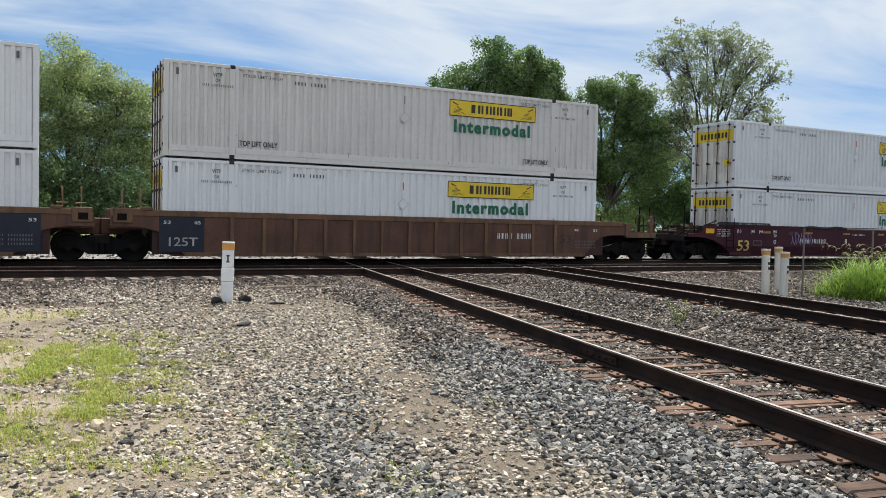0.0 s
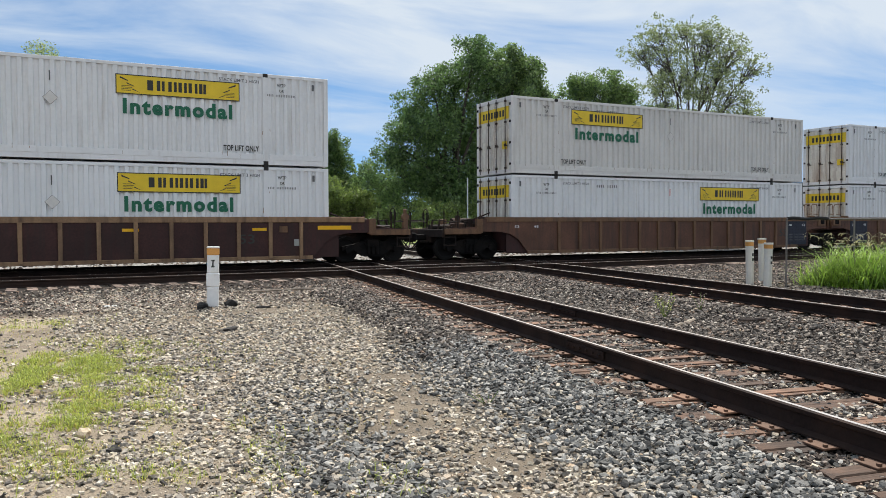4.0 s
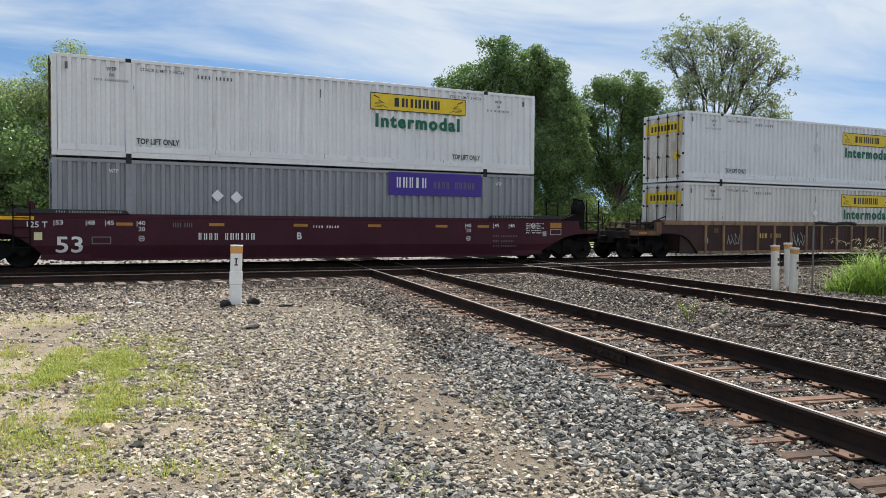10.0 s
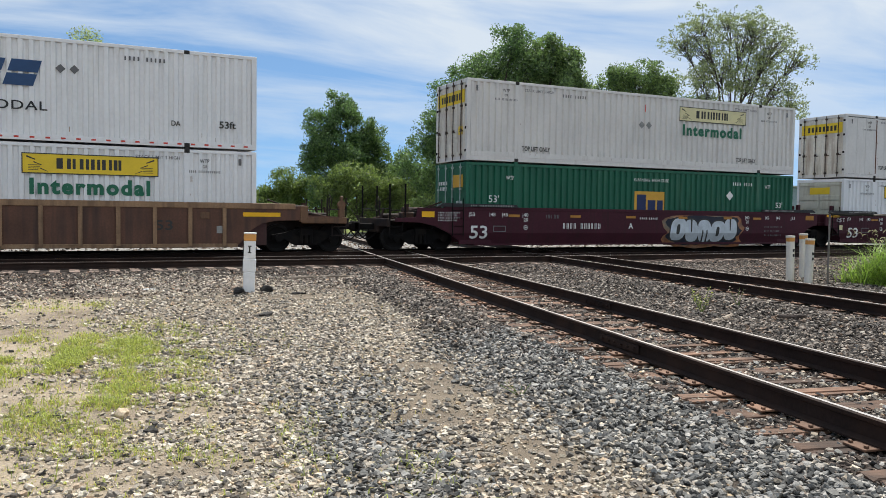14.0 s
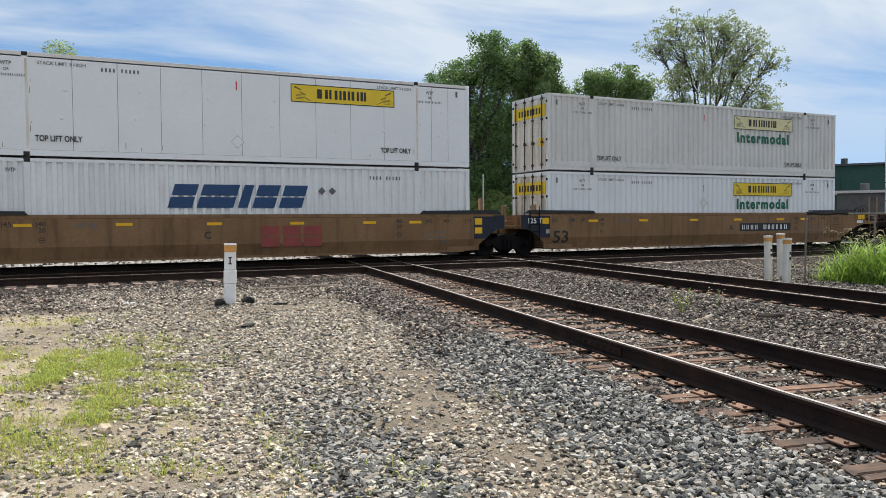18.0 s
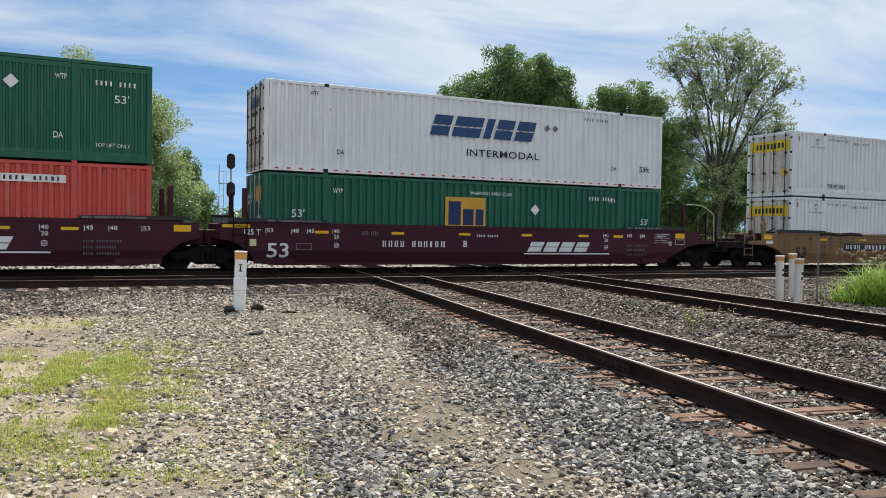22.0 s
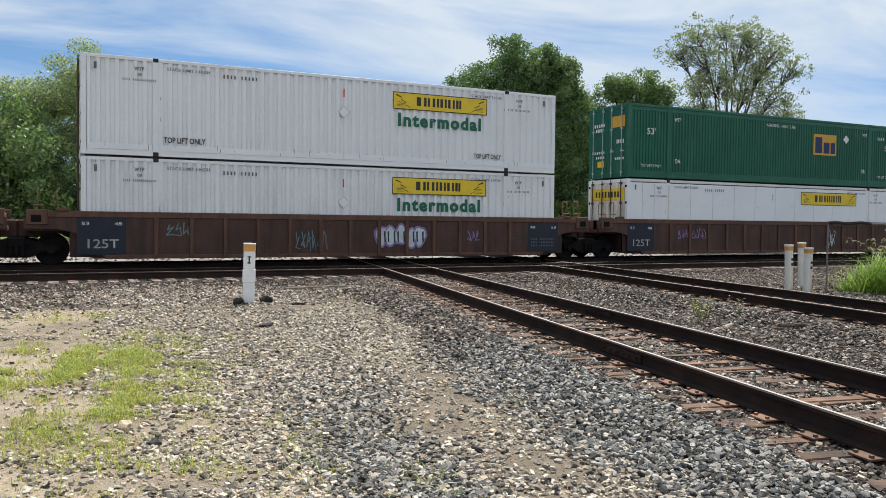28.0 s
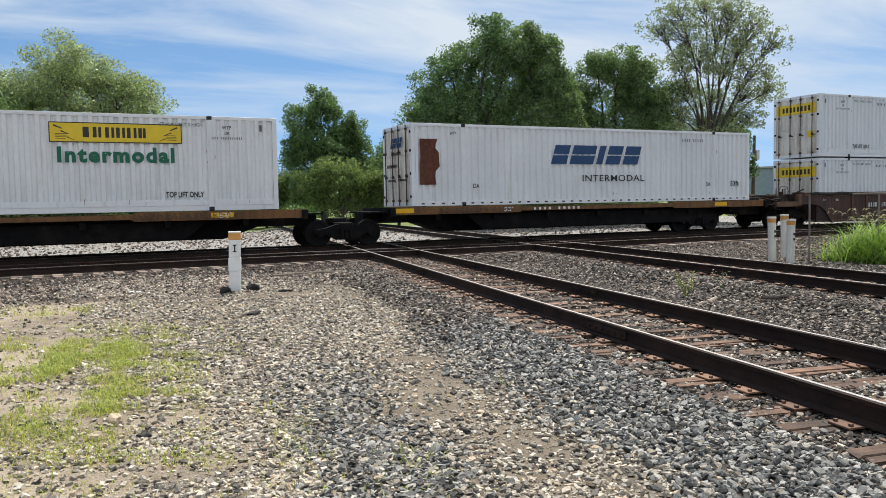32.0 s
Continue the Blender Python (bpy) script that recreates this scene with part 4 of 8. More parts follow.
def fine_folds(a, b):
    """Narrow shallow folds with a plain band above and below."""
    def make(bm):
        corrugated(bm, a, b, 0.26, CH - 0.24, 0.006, 0.036, 0.155)
        box(bm, a, b, 0.004, 0.05, 0.165, 0.27, 0.004)
        box(bm, a, b, 0.004, 0.05, CH - 0.25, CH - 0.112, 0.004)
    return make


PLATE_EDGES = [0.14, 0.75, 1.35, POSTS[0]] + [POSTS[0] + 1.202 * k for k in range(1, 11)] + [14.65, 15.3, CL - 0.14]


def wall_backing(bm):
    box(bm, 0.14, CL - 0.14, 0.014, 0.05, 0.16, CH - 0.13)


def plate_rivet(bm):
    tube(bm, (0, 0.001, 0), (0, -0.016, 0), 0.06, 0.042, n=10)


def far_wall(bm):
    box(bm, 0.1, CL - 0.1, CW - 0.05, CW - 0.012, 0.1, CH - 0.05)


def frame_bars(bm):
    for x in (0.0, CL - 0.15):
        for y0, y1 in ((0.0, 0.15), (CW - 0.15, CW)):
            box(bm, x, x + 0.15, y0, y1, 0.0, CH, 0.008)
    for x in POSTS:
        box(bm, x - 0.085, x + 0.085, -0.003, 0.12, 0.02, CH - 0.01, 0.006)
    for y0, y1 in ((0.0, 0.08), (CW - 0.08, CW)):
        box(bm, 0.15, CL - 0.15, y0, y1, 0.0, 0.165, 0.006)
        box(bm, 0.15, CL - 0.15, y0, y1, CH - 0.10, CH, 0.006)
    for z0, z1 in ((0.0, 0.15), (CH - 0.14, CH)):
        box(bm, 0.0, 0.12, 0.15, CW - 0.15, z0, z1, 0.006)
        box(bm, CL - 0.12, CL, 0.15, CW - 0.15, z0, z1, 0.006)
    box(bm, CL - 0.09, CL - 0.04, 0.12, CW - 0.12, 0.12, CH - 0.1)


def roof_sheet(bm):
    box(bm, 0.05, CL - 0.05, 0.04, CW - 0.04, CH - 0.05, CH - 0.004)


def casting(bm, low=0.0, high=0.12):
    box(bm, -0.08, 0.08, -0.012, 0.16, low, high, 0.01)
    box(bm, -0.045, 0.045, -0.016, -0.01, low + 0.035, low + 0.085)


def skirt(a, b):
    def make(bm):
        box(bm, a + 0.02, b - 0.01, -0.012, 0.004, 0.16, 0.34, 0.004)
    return make


def door_leaf(bm):
    w = CW / 2 - 0.13
    box(bm, 0.012, 0.055, 0.0, w, 0.0, CH - 0.30, 0.004)
    for k in range(5):
        z = 0.16 + k * 0.5
        box(bm, -0.004, 0.012, 0.08, w - 0.06, z, z + 0.34, 0.003)


def lock_rod(bm):
    tube(bm, (0, 0, -0.12), (0, 0, CH - 0.19), 0.019, n=6)
    for z in (0.02, 0.9, 1.75, CH - 0.36):
        box(bm, -0.02, 0.035, -0.05, 0.05, z, z + 0.07)
    box(bm, -0.035, -0.005, -0.19, 0.03, 0.86, 0.90)


def hinge(bm):
    box(bm, -0.015, 0.03, -0.05, 0.05, 0, 0.09, 0.004)


def slatted_leaf(bm):
    w = CW / 2 - 0.13
    box(bm, 0.0, 0.055, 0.0, w, 0.0, CH - 0.30, 0.004)
    for z0, z1 in ((0.10, 0.42), (0.50, 0.84), (0.92, 1.26), (1.34, 1.68), (1.76, 1.98), (2.42, 2.54)):
        box(bm, -0.035, 0.0, 0.06, w - 0.06, z0, z1, 0.012)


def end_doors(c, mat, plate, seed):
    rng = random.Random(seed)
    w = CW / 2 - 0.13
    if seed == 22:
        for k in range(2):
            put("door", kept("slatted_leaf", slatted_leaf), M["door_cream"], c, "cream door with broad raised slats", at=(0.0, 0.125 + k * (w + 0.01), 0.15))

        def small_panel(bm):
            box(bm, -0.012, -0.004, 0.75, CW - 0.75, 2.18, 2.50)
        put("end_panel", kept("small_panel", small_panel), M["yellow"], c)
        return
    for k in range(2):
        d = put("door", kept("door_leaf", door_leaf), mat, c, at=(0.0, 0.125 + k * (w + 0.01), 0.15))
        for j in range(2):
            put("lock_rod", kept("lock_rod", lock_rod), M["rod"] if mat == M["door_white"] else M["rod_green"] if mat == M["green"] else mat, d, at=(-0.055, (0.28, w - 0.24)[j] if k else (0.24, w - 0.28)[j], 0))
        for z in (0.15, 0.95, 1.75, 2.4):
            put("hinge", kept("hinge", hinge), M["black_steel"] if mat == M["door_white"] else mat, d, at=(0.0, -0.03 if k == 0 else w + 0.03, z))
    if plate:
        def panel(bm):
            box(bm, -0.024, -0.020, 0.17, CW - 0.2, 2.05, 2.52)
        p = put("end_panel", kept("end_panel", panel), M[plate], c, "yellow end panel with dark bars")

        def end_bar(bm):
            box(bm, -0.029, -0.025, -0.12, 0, 2.16, 2.40)
        for k in range(8):
            put("bar", kept("end_bar", end_bar), M["ink"], p, at=(0, CW - 0.55 - k * 0.205, 0))
        if rng.random() < 0.8:
            def notice(bm):
                box(bm, -0.0275, -0.0235, 0.28, 0.62, 0.92, 1.22)
            put("notice", kept("notice", notice), M["yellow"], c)


def flat_panel(key, x0, x1, z0, z1, y):
    def make(bm):
        v = [bm.verts.new(p) for p in ((x0, y, z0), (x1, y, z0), (x1, y, z1), (x0, y, z1))]
        bm.faces.new(v)
    return kept((key, x0, x1, z0, z1, y), make)


def yellow_logo(c, x, z, mat, ink="ink"):
    """A yellow panel with a dark border, corner flourishes and plain bars."""
    w, hgt = 3.62, 0.58
    p = put("logo_panel", flat_panel("logo", 0, w, 0, hgt, -0.006), M[mat], c, at=(x, 0, z))

    def border(bm):
        t, y = 0.028, -0.0095
        for a, b, e, f in ((0, w, 0, t), (0, w, hgt - t, hgt), (0, t, t, hgt - t), (w - t, w, t, hgt - t)):
            v = [bm.verts.new(q) for q in ((a, y, e), (b, y, e), (b, y, f), (a, y, f))]
            bm.faces.new(v)
        for s in (0, 1):
            def at(u):
                return w - u if s else u
            for u0, u1, e, f in ((0.12, 0.34, 0.46, 0.51), (0.30, 0.52, 0.31, 0.345), (0.46, 0.66, 0.14, 0.17)):
                q = [(at(u0), y, e), (at(u1), y, e - 0.08), (at(u1), y, f - 0.10), (at(u0), y, f)]
                bm.faces.new([bm.verts.new(k) for k in q])
            for k in range(4):
                e = 0.10 + 0.045 * k
                q = [(at(0.16), y, e), (at(0.42 + 0.02 * k), y, e), (at(0.42 + 0.02 * k), y, e + 0.014), (at(0.16), y, e + 0.014)]
                bm.faces.new([bm.verts.new(k2) for k2 in q])
    put("border", kept("logo_border", border), M[ink], p)

    x0 = 0.88
    for k, cw in enumerate((0.16, 0.22, 0.24, 0.24, 0.26, 0.20)):
        for u, uw in ((0.0, 0.10), (cw - 0.075, 0.08)):
            put("bar", flat_panel("word_bar", 0, uw, 0.15, 0.45, -0.0095), M[ink], p, at=(x0 + u, 0, 0))
        x0 += cw + (0.11 if k < 2 else 0.055)


def slanted_logo(c, x, z, w, hgt, mat, n, seed, name="logo", slant=0.32, cut=True):
    """A row of plain slanted blocks."""
    def make(bm):
        weights = (0.95, 1.4, 0.5, 0.95, 1.0) if n == 5 else (1.0,) * n
        unit_w = w / sum(weights)
        a = 0.0
        for k, wt in enumerate(weights):
            b = a + (wt - 0.16) * unit_w
            for e, f in (((0, 0.46), (0.53, 1.0)) if cut and wt > 0.6 else ((0, 1),)):
                q = ((a + e * hgt * slant, e * hgt), (b + e * hgt * slant, e * hgt), (b + f * hgt * slant, f * hgt), (a + f * hgt * slant, f * hgt))
                bm.faces.new([bm.verts.new((u, 0, v)) for u, v in q])
            a += wt * unit_w
    return put(name, kept(("slanted", w, hgt, n, seed, slant, cut), make), M[mat], c, at=(x, -0.008, z))


def square_logo(c, x, z, w, hgt):
    p = put("logo_panel", flat_panel("square", 0, w, 0, hgt, -0.006), M["amber"], c, at=(x, 0, z))

    def make(bm):
        y = -0.0095
        for a, b, e, f in ((0.08, 0.38, 0.1, 0.86), (0.44, 0.70, 0.1, 0.62), (0.75, 0.95, 0.1, 0.62)):
            bm.faces.new([bm.verts.new((u * w, y, v * hgt)) for u, v in ((a, e), (b, e), (b, f), (a, f))])
    put("blue_bar", kept(("square_mark", w, hgt), make), M["navy_dark"], p)


def diamond(c, x, z, mat, size=0.24):
    def make(bm):
        bm.faces.new([bm.verts.new(p) for p in ((0, 0, -size), (size, 0, 0), (0, 0, size), (-size, 0, 0))])
    put("placard", kept(("diamond", size), make), M[mat], c, at=(x, -0.008, z))
    if mat.startswith("white"):
        def rim(bm):
            outer, inner = ([bm.verts.new(p) for p in ((0, 0, -r), (r, 0, 0), (0, 0, r), (-r, 0, 0))] for r in (size + 0.014, size))
            for k in range(4):
                bm.faces.new((outer[k], outer[(k + 1) % 4], inner[(k + 1) % 4], inner[k]))
        put("placard_rim", kept(("diamond_rim", size), rim), M["casting_pale"], c, at=(x, -0.009, z))


def code_bars(c, x, z, w, hgt, mat, n, seed, name="marking"):
    def make(bm):
        bars(bm, 0, w, 0, hgt, n, seed)
    return tagged(put(name, kept(("bars", w, hgt, n, seed), make), M[mat], c, at=(x, -0.008, z)), kind="stuff")


def rust_spots(c, seed, n, mat=None):
    """Thin rust runs along the bottom rail and beside the posts."""
    rng = random.Random(seed)
    bm = bmesh.new()
    for k in range(n):
        low = rng.random() < 0.7
        x = rng.uniform(0.4, 15.6) if low else rng.choice(POSTS) + rng.choice((-0.11, 0.1, 0.13))
        z = rng.uniform(0.17, 0.30) if low else rng.uniform(0.4, 2.2)
        w, hgt = rng.uniform(0.008, 0.022), rng.uniform(0.05, 0.20)
        bm.faces.new([bm.verts.new(p) for p in ((x, 0, z), (x + w, 0, z + rng.uniform(-0.02, 0.02)), (x + w * 0.8, 0, z + hgt), (x, 0, z + hgt * 0.8))])
    tagged(part("rust_streak", bm, mat or M["stain"], c, at=(0, -0.013, 0)), kind="stuff")


M["rust"] = material("rust", (0.115, 0.040, 0.022), 0.85, var=0.3, scale=8, fine=60, bump=0.1)


def container(x, z, kind, tone="white", logo="right", seed=0, label=None, skirted=False):
    """A 53-foot container whose rear doors face -x."""
    paint = {"plain": tone, "plates": tone, "banded": "white", "green": "green", "red": "red", "grey": "grey"}[kind]
    label = label or {
        "plain": "white corrugated 53-foot container with yellow logo panel", "plates": "smooth white plated 53-foot container with yellow panel",
        "banded": "white corrugated container with slanted navy logo blocks", "green": "green corrugated 53-foot container with amber logo square",
        "red": "faded red corrugated container with amber logo square", "grey": "grey corrugated container with purple logo panel"}[kind]
    c = thing("shipping_container", pose(x, D, z), label, "container", "containers on the train")
    body = M[paint]
    if kind == "plates":
        w = put("side_wall", kept("wall_backing", wall_backing), M["ink_faded"], c)
        for x0, x1 in zip(PLATE_EDGES, PLATE_EDGES[1:]):
            def plate_panel(bm):
                box(bm, 0.006, x1 - x0 - 0.006, 0.002, 0.03, 0.17, CH - 0.14, 0.003)
            put("panel", kept(("panel", round(x1 - x0, 2)), plate_panel), body, w, at=(x0, 0, 0))
        for k in range(8):
            for zz in (1.15, 1.95):
                if zz > 1.5 and k in (6,):
                    continue
                put("rivet", kept("plate_rivet", plate_rivet), body, w, at=(0.75 + (0, 2.2, 4.2, 6.2, 8.25, 10.4, 12.1, 14.2)[k] + 0.1 * (zz > 1.5), 0.002, zz - 0.06 * (k % 2)))
    else:
        for a, b in SECTIONS:
            put("side_wall", kept(("fine_folds", a), fine_folds(a, b)) if seed in (36, 38) else kept(("folds", a), folds(a, b)), body, c)
    put("back_wall", kept("far_wall", far_wall), body, c)
    put("frame", kept("frame_bars", frame_bars), body, c)
    put("roof", kept("roof_sheet", roof_sheet), body, c)
    for px in POSTS:
        put("corner_casting", kept("casting_low", casting), M["casting"] if kind not in ("green", "red") else body, c, at=(px, 0, 0))
        put("corner_casting", kept("casting_joined", lambda bm: casting(bm, 0.0, 0.180)) if z < 1 else kept("casting_top", lambda bm: casting(bm, 0.0, 0.116)), M["casting"] if kind not in ("green", "red") else body, c, at=(px, 0, CH - 0.11))
    if skirted and kind in ("plain",):
        for a, b in SECTIONS:
            put("lower_band", kept(("skirt", a), skirt(a, b)), body, c)
    white = kind in ("plain", "plates", "banded")
    end_doors(c, M["door_white"] if white else body, "yellow" if kind in ("plain", "plates") else None, seed)
    ink = "ink" if white else "letter_white"
    if kind in ("plain", "plates"):
        lx = 2.76 if logo == "left" else 9.62
        lz = 1.96 if z > 2 else 2.03
        yellow_logo(c, lx, lz, "yellow_pale" if tone == "white_grey" and seed % 3 == 0 else "yellow")
        if kind == "plain" and logo != "bare":
            letters_on(c, "Intermodal", lx + 0.17, -0.008, lz - 0.55, 0.43, M["letter_green"], 0.064, 3.2, 1.22)
        text_on(c, "TOP LIFT ONLY", 2.26, -0.008 - 0.012 * skirted, 0.42, 0.17, M["ink"], bold=0.035, width=1.22)
        text_on(c, "TOP LIFT ONLY", 12.72, -0.008 - 0.012 * skirted, 0.42, 0.17, M["ink"], bold=0.035, width=1.12)
        text_on(c, "OR", 1.51, -0.008, 2.34, 0.09, M["ink"], bold=0.02, width=0.15)
        text_on(c, "OR", 14.51, -0.008, 2.34, 0.09, M["ink"], bold=0.02, width=0.15)
        text_on(c, "WTP", 1.44, -0.008, 2.50, 0.115, M["ink"], bold=0.02, width=0.28)
        text_on(c, "WTP", 14.44, -0.008, 2.50, 0.115, M["ink"], bold=0.02, width=0.28)
        text_on(c, "STACK LIMIT 3 HIGH", 2.35, -0.008, 2.57, 0.10, M["ink_faded"], bold=0.01, width=1.25)
        code_bars(c, 4.0, 2.48, 1.1, 0.11, "ink_faded", 10, 6)
        text_on(c, "STACK LIMIT 3 HIGH", 12.6, -0.008, 2.57, 0.10, M["ink_faded"], bold=0.01, width=1.25)
        code_bars(c, 0.35, 2.46, 0.09, 0.2, "ink_faded", 1, 8)
        code_bars(c, 15.6, 2.46, 0.09, 0.2, "ink_faded", 1, 8)
        code_bars(c, 1.12, 2.19, 0.95, 0.075, "ink_faded", 17, 9)
        code_bars(c, 14.12, 2.19, 0.95, 0.075, "ink_faded", 17, 9)
        if seed % 2:
            code_bars(c, 7.87, 2.20, 0.05, 0.28, "red_mark", 1, 4)
        else:
            code_bars(c, 7.87, 2.20, 0.04, 0.28, "ink_faded", 1, 4)
        if seed % 3:
            diamond(c, 7.9, 1.72 if kind == "plain" and seed != 21 else 0.60, "white_clean" if seed % 2 else "white_grey", 0.19)
        if seed == 32:
            diamond(c, 7.9, 0.62, "white", 0.2)
        if seed == 21:
            for u in (7.72, 8.08):
                diamond(c, u, 1.68, "casting_pale", 0.15)
        rust_spots(c, seed, 8 + 3 * (seed % 9))
        if kind == "plates":
            for px in POSTS:
                put("post_stain", flat_panel("post_stain", px + 0.0, px + 0.07, 0.2, 2.7, -0.0055), M["rust" if seed == 20 else "door_white"], c)
            put("top_rail", flat_panel("top_rail", 0.16, CL - 0.16, CH - 0.105, CH - 0.004, -0.004), M["white_grey"], c)
    if kind == "banded":
        slanted_logo(c, 5.77, 1.50, 4.3, 0.72, "navy", 5, 2)
        if logo != "bare":
            text_on(c, "INTERMODAL", 7.2, -0.008, 0.84, 0.26, M["plate_black"], bold=0.012, width=3.05, gap=1.08)
        text_on(c, "53ft", 15.0, -0.008, 0.62, 0.22, M["ink"], bold=0.025, width=0.5)
        text_on(c, "DA", 2.4, -0.008, 0.62, 0.16, M["ink"], bold=0.025, width=0.26)
        text_on(c, "DA", 13.6, -0.008, 0.62, 0.16, M["ink"], bold=0.025, width=0.26)
        text_on(c, "WTP", 1.5, -0.008, 2.5, 0.12, M["ink"], bold=0.025, width=0.26)
        code_bars(c, 12.3, 2.45, 1.2, 0.12, "ink_faded", 10, 3)

        def slots(bm):
            for k in range(40):
                a = 0.35 + k * 0.395
                bm.faces.new([bm.verts.new(p) for p in ((a, 0, 0.06), (a + 0.12, 0, 0.06), (a + 0.12, 0, 0.11), (a, 0, 0.11))])
        tagged(put("rail_marking", kept("slots", slots), M["red_mark" if seed % 2 and seed != 47 else "ink"], c, at=(0, -0.006, 0)), kind="stuff")
        slanted_logo(c, 0.0, 0.0, 1.0, 0.35, "navy", 5, 2, name="door_logo").matrix_local = Matrix.Translation((-0.055, 1.75, 2.1)) @ Matrix.Rotation(radians(-90), 4, "Z")
        for k, (y0, z0, w, hgt) in enumerate(((0.9, 1.85, 0.9, 0.1), (1.3, 1.4, 0.9, 0.12), (0.4, 0.9, 0.8, 0.08), (1.4, 0.9, 0.7, 0.08))):
            def mark(bm):
                for j in range(8):
                    box(bm, -0.026, -0.021, y0 + j * w / 8, y0 + (j + 0.6) * w / 8, z0, z0 + hgt)
            put("door_marking", kept(("banded_mark", k), mark), M["ink"], c)
        for k in (0, 1) if seed != 47 else ():
            diamond(c, 10.62 + 0.36 * k, 2.05, "ink_faded", 0.13)
        rust_spots(c, seed, 8)
    if kind in ("green", "red"):
        lx, lz, w, hgt = {36: (10.32, 1.33, 1.48, 0.94), 38: (10.32, 1.33, 1.48, 0.94), 34: (6.42, 1.22, 1.62, 1.10), 23: (7.45, 1.13, 1.5, 0.90), 35: (7.65, 1.10, 1.38, 0.80)}[seed]
        square_logo(c, lx, lz, w, hgt)
        text_on(c, "WARNING  HIGH CUBE", 7.4, -0.008, 2.42, 0.13, M["letter_white"], width=1.75)
        text_on(c, "WTP", 1.62 if seed == 23 else 2.3, -0.008, 2.3, 0.16, M["letter_white"], bold=0.01, width=0.34)
        text_on(c, "WTP", 14.45 if seed == 23 else 13.55, -0.008, 2.3, 0.16, M["letter_white"], bold=0.01, width=0.3)
        if kind == "green":
            text_on(c, "53'", 0.9, -0.008, 1.72 if z > 2 else 1.48, 0.26, M["letter_white"], bold=0.01, width=0.42)
            text_on(c, "53'", 15.1, -0.008, 1.72 if z > 2 else 1.48, 0.24, M["letter_white"], bold=0.01, width=0.4)
            text_on(c, "TOP LIFT ONLY", 0.6, -0.008, 0.42, 0.12, M["letter_white"], width=1.05)
            text_on(c, "TOP LIFT ONLY", 14.6, -0.008, 0.42, 0.12, M["letter_white"], width=0.95)
            text_on(c, "DA", 2.35, -0.008, 0.62, 0.18, M["letter_white"], bold=0.025, width=0.28)
            text_on(c, "DA", 13.5, -0.008, 0.62, 0.18, M["letter_white"], bold=0.025, width=0.26)
            code_bars(c, 14.6 if z > 2 else 12.6, 2.2 if z > 2 else 2.38, 1.15, 0.14, "letter_white", 9, 3)
            diamond(c, 12.45 if z > 2 or seed == 23 else 10.15, 2.12 if z > 2 else 1.95, "letter_white", 0.2)
        else:
            put("number_panel", flat_panel("redplate", 12.2, 13.85, 2.30, 2.52, -0.004), M["letter_white"], c)
            code_bars(c, 12.26, 2.35, 1.5, 0.12, "ink", 10, 3)
            p = put("paint_patch", flat_panel("patch", 6.2, 10.1, 1.1, 1.95, -0.003), M["red_patch"], c)
    if kind in ("green", "red", "grey"):
        def door_plate(bm):
            box(bm, -0.026, -0.021, 0.2, 1.0 if kind != "grey" else CW - 0.2, 2.0, 2.45)
        put("end_panel", kept("door_plate_" + kind, door_plate), M["amber" if kind != "grey" else "purple"], c)
        for k, (y0, z0, w, hgt) in enumerate(((0.25, 1.35, 0.5, 0.16), (1.5, 2.1, 0.75, 0.13), (1.55, 1.9, 0.6, 0.13), (1.5, 1.0, 0.7, 0.1), (1.5, 0.8, 0.6, 0.1), (0.25, 0.7, 0.6, 0.1))):
            def mark(bm):
                for j in range(5):
                    box(bm, -0.026, -0.021, y0 + j * w / 5, y0 + (j + 0.6) * w / 5, z0, z0 + hgt)
            put("door_marking", kept(("door_mark", k), mark), M["letter_white"], c)
        def door_notice(bm):
            box(bm, -0.027, -0.022, 1.5, 1.95, 0.45, 0.7)
        put("notice", kept("door_notice", door_notice), M["orange"], c)
    if kind == "grey":
        p = put("logo_panel", flat_panel("purple", 10.3, 13.9, 2.06, 2.85, -0.006), M["purple"], c)
        code_bars(c, 10.6, 2.32, 1.2, 0.36, "letter_white", 5, 12)
        code_bars(c, 12.0, 2.32, 1.7, 0.24, "ink_faded", 10, 13)
        text_on(c, "WTP", 1.5, -0.008, 2.5, 0.12, M["letter_white"], bold=0.025, width=0.26)
        text_on(c, "WTP", 14.5, -0.008, 2.5, 0.12, M["letter_white"], bold=0.025, width=0.26)
        diamond(c, 4.6, 1.9, "white_clean", 0.19)
        diamond(c, 5.18, 1.86, "white_clean", 0.19)
    return c


# trucks


def wheelset(bm):
    for s in (-1, 1):
        y = s * 0.7525
        n = 28
        prof = ((0.0, 0.07), (0.20, 0.05), (0.33, 0.055), (0.36, 0.075), (0.44, 0.07), (0.442, -0.045), (0.468, -0.055), (0.465, -0.075), (0.36, -0.07), (0.2, -0.04), (0.0, -0.05))
        rings = [[bm.verts.new((r * math.cos(k * math.tau / n), y + s * w, r * math.sin(k * math.tau / n))) for k in range(n)] for r, w in prof[1:-1]]
        for a, b in zip(rings, rings[1:]):
            for k in range(n):
                j = (k + 1) % n
                bm.faces.new((a[k], a[j], b[j], b[k]))
        bm.faces.new(rings[0])
        bm.faces.new(rings[-1][::-1])
        for k in range(3):
            a = k * math.tau / 3
            tube(bm, (0.06 * math.cos(a), y + s * 0.05, 0.06 * math.sin(a)), (0.06 * math.cos(a), y + s * 0.14, 0.06 * math.sin(a)), 0.018, n=5)
    tube(bm, (0, -0.95, 0), (0, 0.95, 0), 0.085, n=12)


